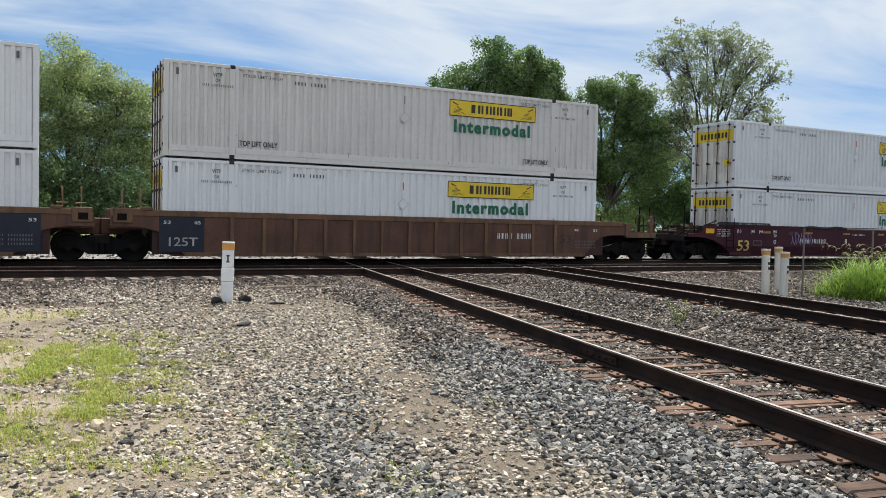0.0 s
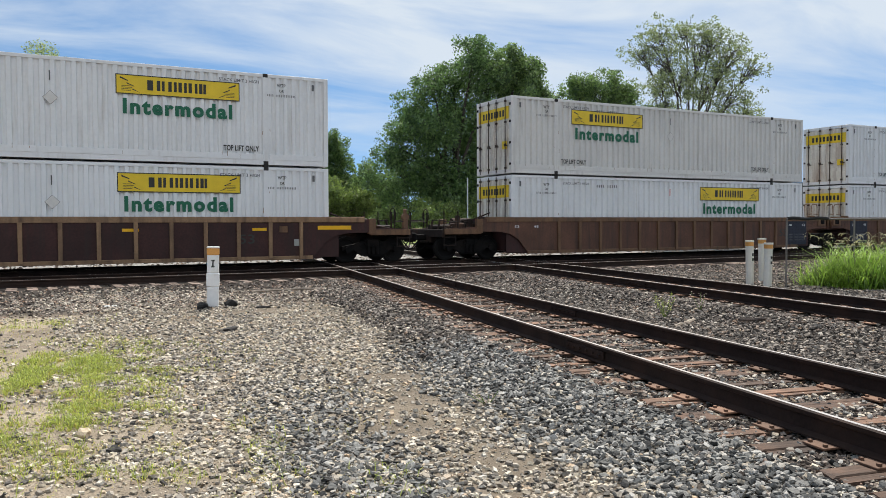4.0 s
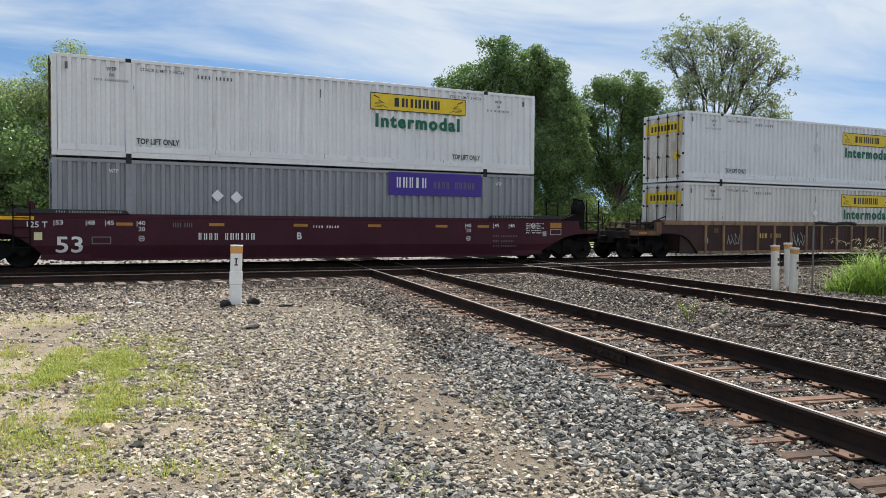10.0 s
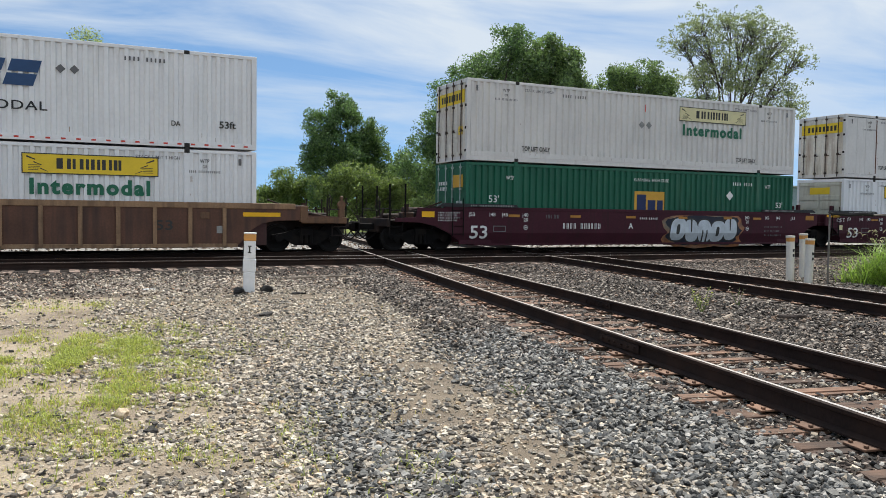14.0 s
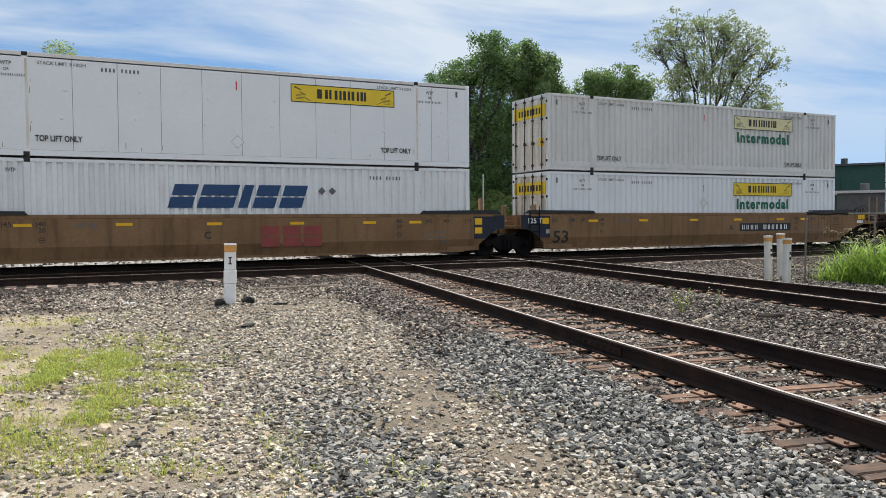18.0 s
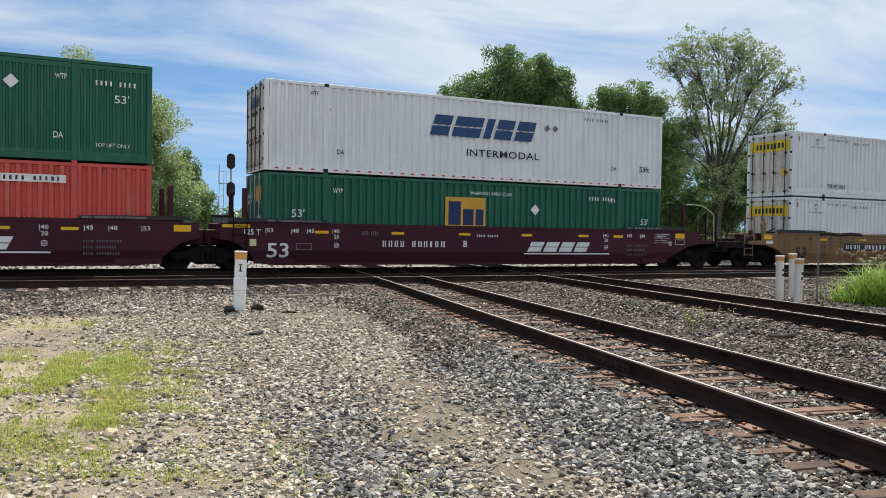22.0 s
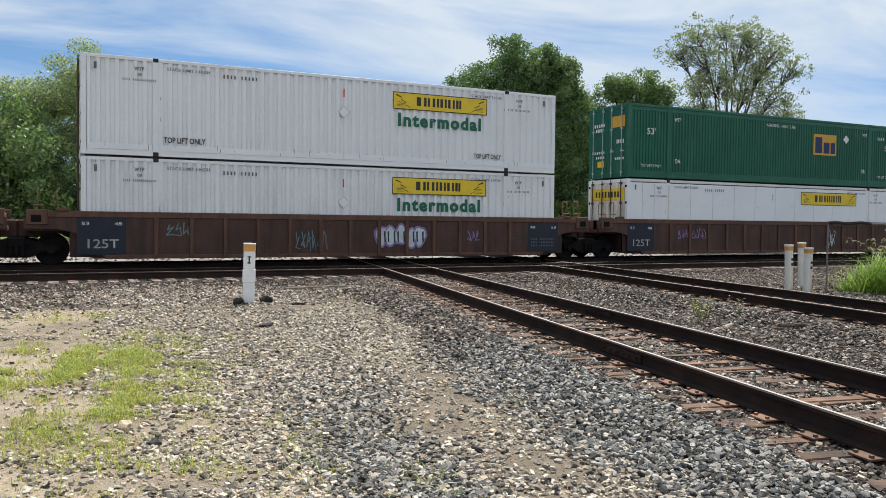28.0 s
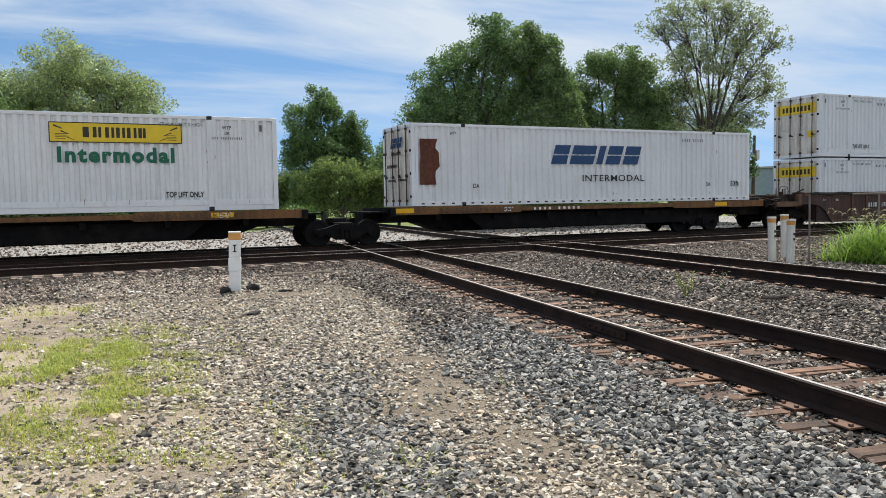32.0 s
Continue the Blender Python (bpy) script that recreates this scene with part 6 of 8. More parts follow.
def well_car(o, style, paint, left, right, label, letter="", seed=0, panels=False, gold=False, plate=0, brand="", ribs="brown"):
    """One unit of a well car; left and right tell whether that end is coupled (True) or joined over a shared truck."""
    rng = random.Random(seed)
    c = thing("well_car", pose(o, D, 0), label, "railcar", "cars of the train")
    p = M[paint]
    put("side_sill", side_sill(style, left, right), p, c)
    put("top_chord", top_chord(style), M[ribs] if style == "ribbed" else p, c)
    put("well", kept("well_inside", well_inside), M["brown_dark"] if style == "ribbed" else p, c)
    if style == "ribbed":
        for k in range(15):
            if panels and k in (0, 14):
                continue
            put("rib", kept("rib", rib), M[ribs], c, at=(1.02 + k * 1.008, 0, 0))
    for coupled, turned in ((left, False), (right, True)):
        for key, fn, need, mat in (("art_end", art_end, not coupled, p), ("end_platform", end_platform, coupled, M["grimy_end"]), ("coupler", coupler, coupled, M["black_steel"])):
            if need:
                put(key, mirrored((key, "turned"), fn) if turned else kept((key, "straight"), fn), mat, c)
        if style == "ribbed" and not coupled:
            for key, fn, mat, note in (("joint_box", joint_box, M[ribs], "worn brown joint box"), ("joint_pocket", joint_pocket, M["black_steel"], ""), ("joint_rail", joint_rail, M["rib_tan"], "")):
                put(key, kept((key, turned), lambda bm: (fn(bm), bmesh.ops.transform(bm, matrix=Matrix.Translation((CL, 0, 0)) @ Matrix.Diagonal((-1, 1, 1, 1)) if turned else Matrix(), verts=bm.verts))), mat, c, note)
        if style == "smooth" and (not coupled or brand == "white"):
            for y0 in (0.1, 2.3) if not coupled else () if turned and not brand else (0.1,):
                put("guide_post", kept("guide_post", guide_post) if brand == "white" else kept("short_post", short_post), M["maroon" if paint == "maroon" else "rib_tan"], c, at=((CL + 0.55) if turned and not coupled else CL + 1.35 if turned else -1.35 if coupled else -0.55, y0, 1.12 if not brand else 1.32))
        if coupled and turned and paint == "maroon" and not brand:
            put("brake_stand", kept("brake_stand", brake_stand), M["black_steel"], c, "dark sloped brake stand")
        if coupled:
            put("brake_gear", mirrored(("brake_gear", "turned"), brake_gear) if turned else kept("brake_gear", brake_gear), M["brake_dirt"], c, "grimy brake gear and pipes")
            railings(c, M["black_steel"] if paint == "maroon" else M["rib_tan"] if paint == "tan" else M["grimy_end"], turned, style == "smooth")
            if style == "ribbed":
                put("deck_edge", mirrored(("deck_edge", "turned"), deck_edge) if turned else kept("deck_edge", deck_edge), M["brown_light"], c)
                put("deck_edge", mirrored(("deck_edge_far", "turned"), lambda bm: (deck_edge(bm), bmesh.ops.transform(bm, matrix=Matrix.Translation((0, 2.59, 0)) @ Matrix.Diagonal((1, -1, 1, 1)), verts=bm.verts))) if turned else
                    kept("deck_edge_far", lambda bm: (deck_edge(bm), bmesh.ops.transform(bm, matrix=Matrix.Translation((0, 2.59, 0)) @ Matrix.Diagonal((1, -1, 1, 1)), verts=bm.verts))), M["brown_light"], c)
                if turned:
                    put("brake_housing", kept("brake_housing", brake_housing), M["brown_light"], c, "rusty brake-wheel housing", at=(CL + 2.78, -0.05, 1.12))
    if style == "smooth":
        if paint == "maroon" or not left:
            put("ladder", kept("grab_ladder", grab_ladder), M["black_steel"], c, at=(0.0 if left else -0.35, 0, 0))
        elif paint == "tan":
            put("brake_housing", kept("brake_housing", brake_housing), M["rib_tan"], c, "rusty brake-wheel housing", at=(-1.62, 0.05, 1.42))
        for turned in (False, True):
            far = Matrix.Translation((CL, 0, 0)) @ Matrix.Diagonal((-1, 1, 1, 1))
            put("shelf", kept(("dark_shelf", turned), lambda bm: (dark_shelf(bm), bmesh.ops.transform(bm, matrix=far if turned else Matrix(), verts=bm.verts))), M["plate_black"], c, "black cover on the top chord")
            if brand == "white" and (right if turned else left):
                put("bent_rail", kept(("bent_rail", turned), lambda bm: (bent_rail(bm), bmesh.ops.transform(bm, matrix=far if turned else Matrix(), verts=bm.verts))), M["pale_rail"], c, "pale bent grab rail")
        for x in (0.1, CL - 1.9) if paint == "maroon" else ():
            code_bars(c, x, 1.58, 1.75, 0.055, "letter_worn", 26, 66).location.y = -0.238
    truck(c, -1.66, o)
    if right:
        truck(c, CL + 1.66, o)
    y = -0.19
    tapes = (1.68, 4.3, 6.9, 9.5, 12.0, 13.66) if style == "smooth" else ((2.6, 5.6, 9.7, 13.6) if seed % 2 else ())
    for x in tapes:
        put("reflector", kept("tape", tape), M["orange_dull" if paint == "maroon" and not brand else "orange"], c, at=(x + rng.uniform(-0.06, 0.06), y - 0.004, 1.22 if style == "smooth" else 1.12))
    if style == "smooth":
        ink = "letter_white" if paint == "maroon" else "ink"
        creased(text_on(c, "53", 0.06, y - 0.006, 0.45, 0.47, M["letter_gold" if gold else ("plate_black" if paint == "tan" else "letter_white")], bold=0.02, width=0.70), 0.64, 0.30)
        for x, s in ((0.02, "53"), (0.85, "48"), (1.36, "45"), (2.22, "40"), (13.15, "40"), (14.3, "45"), (14.95, "48"), (15.85, "53")):
            text_on(c, "|" + s, x, y - 0.006, 1.24, 0.13, M[ink], bold=0.01, width=0.24)
        for x in (2.28, 13.21):
            text_on(c, "20", x, y - 0.006, 1.06, 0.13, M[ink], bold=0.01, width=0.18)
            put("mark_ring", kept("mark_ring", mark_ring), M[ink], c, at=(x + 0.09, y - 0.006, 0.84))
        code_bars(c, 3.25, 1.18, 0.6, 0.14, "ink_faded", 9, 21).location.y = y - 0.006
        code_bars(c, 14.3, 0.52, 1.0, 0.07, "ink_faded", 14, 22).location.y = y - 0.006
        code_bars(c, 14.3, 0.70, 0.9, 0.07, "ink_faded", 13, 23).location.y = y - 0.006
        code_bars(c, 14.3, 0.88, 1.05, 0.07, "ink_faded", 15, 24).location.y = y - 0.006
        if letter:
            text_on(c, letter, {"tan": 9.2 if letter == "A" else 6.8}.get(paint, 7.05), y - 0.006, 0.82, 0.22, M[ink], bold=0.035)
        if paint == "tan":
            if plate:
                put("number_panel", flat_panel("plate", plate, plate + 3.15, 0.76, 1.10, y - 0.004), M["plate_black"], c)
                code_bars(c, plate + 0.14, 0.83, 2.85, 0.2, "letter_white", 11, 30).location.y = y - 0.008
            for coupled, turned in ((left, False), (right, True)):
                def at(u):
                    return CL - u if turned else u

                def square(u, z0, z1, mat, w=0.3):
                    a, b = sorted((at(u), at(u - w)))
                    put("reflector", flat_panel("square", a, b, z0, z1, y - 0.008), M[mat], c)
                if coupled:
                    square(-1.39, 1.24, 1.44, "orange", 0.5)
                    square(-1.32, 1.05, 1.18, "letter_white", 0.42)
                    continue

                def joint_paint(bm):
                    pts = [(at(u), y - 0.004, z) for u, z in ((-0.06, 0.65), (-0.06, 1.49), (-1.34, 1.49), (-1.34, 1.01), (-1.1, 0.98), (-0.85, 0.89), (-0.6, 0.71), (-0.53, 0.65))]
                    bm.faces.new([bm.verts.new(p) for p in pts])
                put("end_panel", kept(("joint_paint", turned), joint_paint), M["blue_panel"], c, "dark navy painted end")
                square(-0.1, 1.16, 1.39, "orange")
                if turned:
                    square(-0.1, 0.84, 1.06, "orange")
                    continue
                square(-0.08, 0.80, 0.96, "letter_worn", 0.16)
                text_on(c, "125 T", -1.08, y - 0.008, 1.19, 0.2, M["letter_white"], bold=0.02, width=0.62)
        else:
            code_bars(c, 4.0, 0.80, 2.4 if brand else 1.75, 0.21, "letter_white", 11, 31).location.y = y - 0.006
            code_bars(c, 7.6, 1.18, 0.9, 0.08, "letter_white", 10, 32).location.y = y - 0.006
            put("reflector", flat_panel("endr2", -1.30, -0.45, 1.37, 1.47, y - 0.006) if not left else flat_panel("endr4", -1.78, -1.3, 1.18, 1.38, y - 0.006), M["orange"], c)
            for k in range(4 if left else 0):
                code_bars(c, -1.15, 1.32 - 0.09 * k, 0.85 - 0.1 * (k % 2), 0.05, "letter_white", 14, 60 + k).location.y = y - 0.006
            put("reflector", flat_panel("endr3", CL + 0.62, CL + 1.12, 1.22, 1.42, y - 0.006), M["orange" if brand else "orange_dull"], c)
            if right:
                put("test_panel", flat_panel("test_edge", CL + 0.62, CL + 1.12, 0.96, 1.18, y - 0.005), M["letter_worn"], c)
                put("test_panel", flat_panel("test_face", CL + 0.65, CL + 1.09, 0.99, 1.15, y - 0.007), M["maroon"], c)
                put("notice_plate", flat_panel("test_plate", CL + 0.28, CL + 0.45, 0.92, 1.1, y - 0.006), M["letter_worn"], c)
                for k in range(5):
                    code_bars(c, CL - 0.45, 1.36 - 0.085 * k, 0.8 - 0.12 * (k % 2), 0.045, "letter_white", 15, 80 + k).location.y = y - 0.006
            if not left:
                text_on(c, "125 T", -0.68, y - 0.006, 1.16, 0.17, M["letter_white"], bold=0.02, width=0.52)
                put("notice_plate", flat_panel("joint_plate", -0.46, -0.25, 0.80, 1.02, y - 0.006), M["yellow_pale"], c)
            put("end_plate", flat_panel("endplate", 1.02, 1.54, 0.68, 0.90, y - 0.005), M["ink_faded"], c)
            put("well_plate", flat_panel("endplate2", 1.05, 1.51, 0.71, 0.87, y - 0.007), M["maroon"], c)
        if brand == "white":
            slanted_logo(c, 9.72, 0.66, 2.75, 0.36, "letter_white", 4, 8, slant=0.5, cut=True).location.y = y - 0.006
            code_bars(c, 9.6, 0.56, 4.2, 0.045, "letter_white", 1, 9).location.y = y - 0.006
        if brand == "red":
            slanted_logo(c, 8.55, 0.52, 2.1, 0.66, "letter_red", 3, 8, slant=0.0, cut=True).location.y = y - 0.006
    else:
        if panels:
            for x, coupled in ((-0.12, left), (CL - 1.25, right)):
                if not coupled:
                    put("stencil_panel", flat_panel("stencil", x, x + 1.32, 0.31, 1.43, y - 0.002), M["blue_panel"], c, "dark blue stencilled panel")
            if not left:
                text_on(c, "125T", 0.08, y - 0.006, 0.50, 0.27, M["letter_worn"], bold=0.015, width=0.84)
            text_on(c, "53", 0.0, y - 0.006, 1.16, 0.1, M["letter_white"], width=0.2)
            text_on(c, "48", 0.88, y - 0.006, 1.16, 0.1, M["letter_white"], width=0.2)
            text_on(c, "48", CL - 1.15, y - 0.006, 1.16, 0.1, M["letter_white"], width=0.2)
            text_on(c, "53", CL - 0.25, y - 0.006, 1.16, 0.1, M["letter_white"], width=0.2)
            for z in (0.5, 0.62, 0.74):
                code_bars(c, CL - 1.1, z, 1.0, 0.06, "ink_faded", 14, 33).location.y = y - 0.006
        if plate:
            code_bars(c, plate, 0.84, 1.5, 0.2, "letter_white" if panels else "letter_gold", 9, 34).location.y = y - 0.006
        if not panels:
            if left:
                put("reflector", flat_panel("ribr2", -2.5, -2.1, 1.0, 1.08, y - 0.004), M["orange_dull"], c)
            if right:
                put("reflector", flat_panel("ribr3", CL - 0.45, CL + 0.72, 1.14, 1.27, y - 0.004), M["orange"], c)
            for x in (CL - 1.6, 1.62):
                put("drain_plate", kept("drain_plate", drain_plate), M["brown_light"], c, at=(x, y + 0.003, 1.16))
            put("data_plate", flat_panel("data_plate", CL - 1.25, CL - 1.0, 0.62, 0.84, y - 0.004), M["letter_worn"], c)
            put("data_plate", flat_panel("data_plate", 0.95, 1.18, 0.62, 0.84, y - 0.004), M["letter_worn"], c)
        text_on(c, "53", 13.1 if not panels else 14.35, y - 0.006, 0.72, 0.3, M["ink"], bold=0.015, width=0.5)
    return c


# spine car


def spine_beam(bm):
    prism(bm, [(-1.5, 0.72), (0.5, 0.72), (1.6, 0.36), (CL - 1.6, 0.36), (CL - 0.5, 0.72), (CL + 1.5, 0.72), (CL + 1.5, 1.08), (-1.5, 1.08)], 0.85, 1.75)
    for k in range(7):
        x = 0.9 + k * 2.35
        box(bm, x, x + 0.18, 0.0, 2.6, 0.78, 1.02, 0.01)


def spine_side(bm):
    prism(bm, [(-0.9, 1.0), (4.3, 1.0), (4.4, 1.06), (11.7, 1.06), (11.8, 1.0), (CL + 0.9, 1.0), (CL + 0.9, 1.27), (11.9, 1.27), (11.7, 1.2), (4.4, 1.2), (4.2, 1.27), (-0.9, 1.27)], -0.12, 0.06)
    prism(bm, [(-0.9, 1.0), (CL + 0.9, 1.0), (CL + 0.9, 1.2), (-0.9, 1.2)], 2.53, 2.70)


def spine_under(bm):
    prism(bm, [(2.2, 0.95), (2.9, 0.42), (CL - 2.9, 0.42), (CL - 2.2, 0.95)], 0.3, 0.42)
    for x in (-0.9, CL + 0.72):
        box(bm, x, x + 0.18, -0.1, 2.69, 0.95, 1.26, 0.01)
    for x in (-1.5, CL + 0.8):
        box(bm, x, x + 0.7, 0.2, 2.4, 1.08, 1.14)


def saddle(bm):
    box(bm, -0.2, 0.2, -0.08, 0.25, 1.2, 1.29, 0.01)
    tube(bm, (-0.12, 0.08, 1.27), (-0.12, 0.08, 1.35), 0.07, n=8)
    tube(bm, (0.12, 0.08, 1.27), (0.12, 0.08, 1.35), 0.07, n=8)


def spine_car(o, right, seed):
    c = thing("spine_car", pose(o, D, 0), "worn yellow skeleton flat car with dark underframe", "railcar", "cars of the train")
    put("centre_sill", kept("spine_beam", spine_beam), M["black_steel"], c)
    put("side_beam", kept("spine_side", spine_side), M["spine_yellow"], c)
    put("underframe", kept("spine_under", spine_under), M["black_steel"], c)
    for x in (0.3, POSTS[0], POSTS[1], CL - 0.3):
        put("saddle", kept("saddle", saddle), M["black_steel"], c, at=(x, 0, 0))
    truck(c, -2.36, o)
    if right:
        truck(c, 13.45, o)
        put("end_platform", mirrored(("end_platform", "turned"), end_platform), M["grimy_end"], c)
        put("brake_gear", mirrored(("brake_gear", "turned"), brake_gear), M["brake_dirt"], c, "grimy brake gear and pipes")
        put("coupler", mirrored(("coupler", "turned"), coupler), M["black_steel"], c)
    for x in (0.3, 15.0):
        put("reflector", flat_panel("spine_tape", x - 1.0, x - 0.3, 1.06, 1.22, -0.125), M["orange"], c)
    code_bars(c, 4.9, 1.08, 2.2, 0.1, "letter_white", 10, 35).location.y = -0.126
    text_on(c, "53'", 14.2 if seed else 3.6, -0.126, 1.05, 0.16, M["letter_white"], bold=0.02, width=0.4)
    scrawl(c, 11.8 if seed else 0.9, 1.03, 3.0, 0.2, "ink", 50 + seed)
    c.children[-1].location.y = -0.126
    return c


LOW, HIGH, SINGLE = 0.263, 3.225, 1.29
TRAIN = []


def ride(ob):
    TRAIN.append((ob, ob.matrix_world.copy()))
    return ob


UNITS = (
    # offset, style, paint, left coupled, right coupled, options, upper, lower
    (26.75, "smooth", "maroon", True, True, dict(gold=True, letter="B", seed=1), ("plain", "white", "right", 1), ("plain", "white", "right", 3)),
    # brown sides with paler ribs: rib shading put into two paint tones
    (3.16, "ribbed", "brown", False, True, dict(panels=True, plate=11.6, ribs="brown_light", seed=2), ("plain", "white_grey", "right", 2), ("plain", "white_clean", "right", 5)),
    (-16.33, "ribbed", "brown", False, False, dict(panels=True, ribs="brown_light", seed=4), ("plain", "white", "right", 4), ("plain", "white", "right", 7)),
    (-35.84, "ribbed", "brown", True, False, dict(panels=True, ribs="brown_light", seed=6), ("plain", "white_grey", "left", 8), ("plain", "white", "right", 9)),
    (-59.2, "ribbed", "brown_dark", True, True, dict(plate=4.0, ribs="rib_tan", seed=7), ("plain", "white", "right", 10), ("plain", "white_clean", "right", 14)),
    (-82.7, "ribbed", "brown_dark", True, True, dict(plate=3.4, ribs="rib_tan", seed=9), ("plain", "white_grey", "right", 11), ("plain", "white_grey", "right", 13)),
    (-106.2, "ribbed", "brown_dark", True, True, dict(plate=4.0, ribs="rib_tan", seed=10), ("plain", "white", "right", 16), ("plain", "white_grey", "right", 17)),
    (-129.7, "smooth", "maroon", False, True, dict(letter="B", seed=11), ("plain", "white", "right", 18), ("grey", "grey", "right", 19)),
    (-149.15, "smooth", "maroon", False, False, dict(letter="C", seed=12), ("plates", "white_grey", "right", 20), ("plain", "white_clean", "left", 22)),
    (-168.56, "smooth", "maroon", True, False, dict(letter="A", seed=13), ("plain", "white_grey", "right", 21), ("green", "green", "right", 23)),
    (-192.1, "ribbed", "brown", True, True, dict(ribs="rib_tan", seed=14), ("banded", "white", "right", 25), ("plain", "white", "right", 26)),
    (-215.7, "smooth", "tan", False, True, dict(letter="A", plate=9.8, seed=15), ("plain", "white_grey", "right", 27), ("plain", "white_clean", "right", 28)),
    (-235.25, "smooth", "tan", False, False, dict(letter="C", brand="red", seed=16), ("plates", "white_clean", "right", 29), ("banded", "white", "bare", 30)),
    (-254.65, "smooth", "tan", True, False, dict(letter="B", plate=3.27, seed=17), ("plain", "white", "right", 32), ("plain", "white", "right", 31)),
    (-278.3, "smooth", "maroon", False, True, dict(letter="B", brand="white", seed=18), ("banded", "white", "right", 33), ("green", "green", "right", 34)),
    (-297.8, "smooth", "maroon", False, False, dict(letter="C", brand="white", seed=19), ("green", "green", "right", 36), ("red", "red", "right", 35)),
    (-317.27, "smooth", "maroon", True, False, dict(letter="A", brand="white", seed=20), ("plain", "white", "right", 37), ("plain", "white", "right", 39)),
    (-341.0, "ribbed", "brown_deep", False, True, dict(panels=True, ribs="brown", seed=22), ("green", "green", "right", 38), ("plates", "white_clean", "right", 40)),
    (-360.57, "ribbed", "brown_deep", False, False, dict(panels=True, ribs="brown", seed=24), ("plain", "white_clean", "right", 41), ("plain", "white", "right", 43)),
    (-380.05, "ribbed", "brown_deep", True, False, dict(panels=True, plate=3.2, ribs="brown", seed=26), ("plain", "white_clean", "right", 44), ("plain", "white", "bare", 45)),
)
CAR_LABEL = {"maroon": "maroon smooth-sided well car with white stencils", "tan": "ochre smooth-sided well car with amber reflectors",
             "brown_deep": "deep rust-brown ribbed well car with dark stencil panels", "brown": "rust-brown ribbed well car with faded graffiti", "brown_dark": "dark oxidised well car with tan ribs"}
for o, style, paint, left, right, opts, upper, lower in UNITS:
    car = ride(well_car(o, style, paint, left, right, CAR_LABEL[paint], **opts))
    ride(container(o, LOW, lower[0], lower[1], lower[2] if lower[2] != "bare" or lower[0] == "banded" else "bare", lower[3]))
    top = ride(container(o, HIGH, upper[0], upper[1], upper[2], upper[3], skirted=True))
    if o == -82.7:
        put("paint_patch", flat_panel("brown_square", 1.62, 1.97, 0.44, 0.74, -0.017), M["rust"], top, "square rust-brown patch")
    if o == -168.56:
        block_letters(car, 9.2, 0.28, 3.5, 0.96, 5, 3)
    if o == -360.57:
        blob_letters(car, 9.0, 0.55, 1.75, 0.6, 5, "silver_paint", "violet_paint", 5)
        scrawl(car, 6.2, 0.4, 1.1, 0.7, "blue_paint", 6)
        scrawl(car, 2.3, 0.85, 0.7, 0.4, "blue_paint", 26)
        scrawl(car, 12.4, 0.7, 0.5, 0.4, "violet_paint", 7)
    if o == -341.0:
        scrawl(car, 2.4, 0.8, 1.5, 0.4, "violet_paint", 8)
        scrawl(car, 11.0, 0.4, 0.7, 0.9, "silver_paint", 9)
    if o == -380.05:
        scrawl(car, 6.7, 0.45, 1.0, 0.7, "blue_paint", 10)
        scrawl(car, 9.7, 0.35, 0.8, 0.9, "silver_paint", 11)
    if o == 26.75:
        scrawl(car, 3.4, 0.7, 1.4, 0.6, "violet_paint", 12)
    if o == -82.7:
        scrawl(car, 2.2, 0.7, 0.5, 0.5, "letter_worn", 13)
    if o == -106.2:
        scrawl(car, 2.2, 0.55, 0.9, 0.5, "letter_worn", 14)
        scrawl(car, 6.2, 0.45, 0.9, 0.6, "letter_worn", 15)
for k, (o, kind, seed) in enumerate(((-400.65, "banded", 47), (-421.5, "plain", 46))):
    ride(spine_car(o, k == 0, k))
    c = ride(container(o, SINGLE, kind, "white", "right", seed, skirted=(k == 1)))
    if k == 0:
        bm = bmesh.new()
        rng = random.Random(4)
        left_edge = [(0.32 + rng.uniform(-0.02, 0.02), 0.75 + 0.16 * j) for j in range(11)]
        right_edge = [(0.98 + rng.uniform(-0.1, 0.12), 0.75 + 0.16 * j) for j in range(11)]
        for j in range(10):
            bm.faces.new([bm.verts.new((u, 0, v)) for u, v in (left_edge[j], right_edge[j], right_edge[j + 1], left_edge[j + 1])])
        part("rust_patch", bm, M["rust"], c, "large dark rust patch", at=(0, -0.009, 0))

# ---- trees and far things ----


def polar(az, dist):
    return Vector((math.sin(radians(az)) * dist, math.cos(radians(az)) * dist, 0))


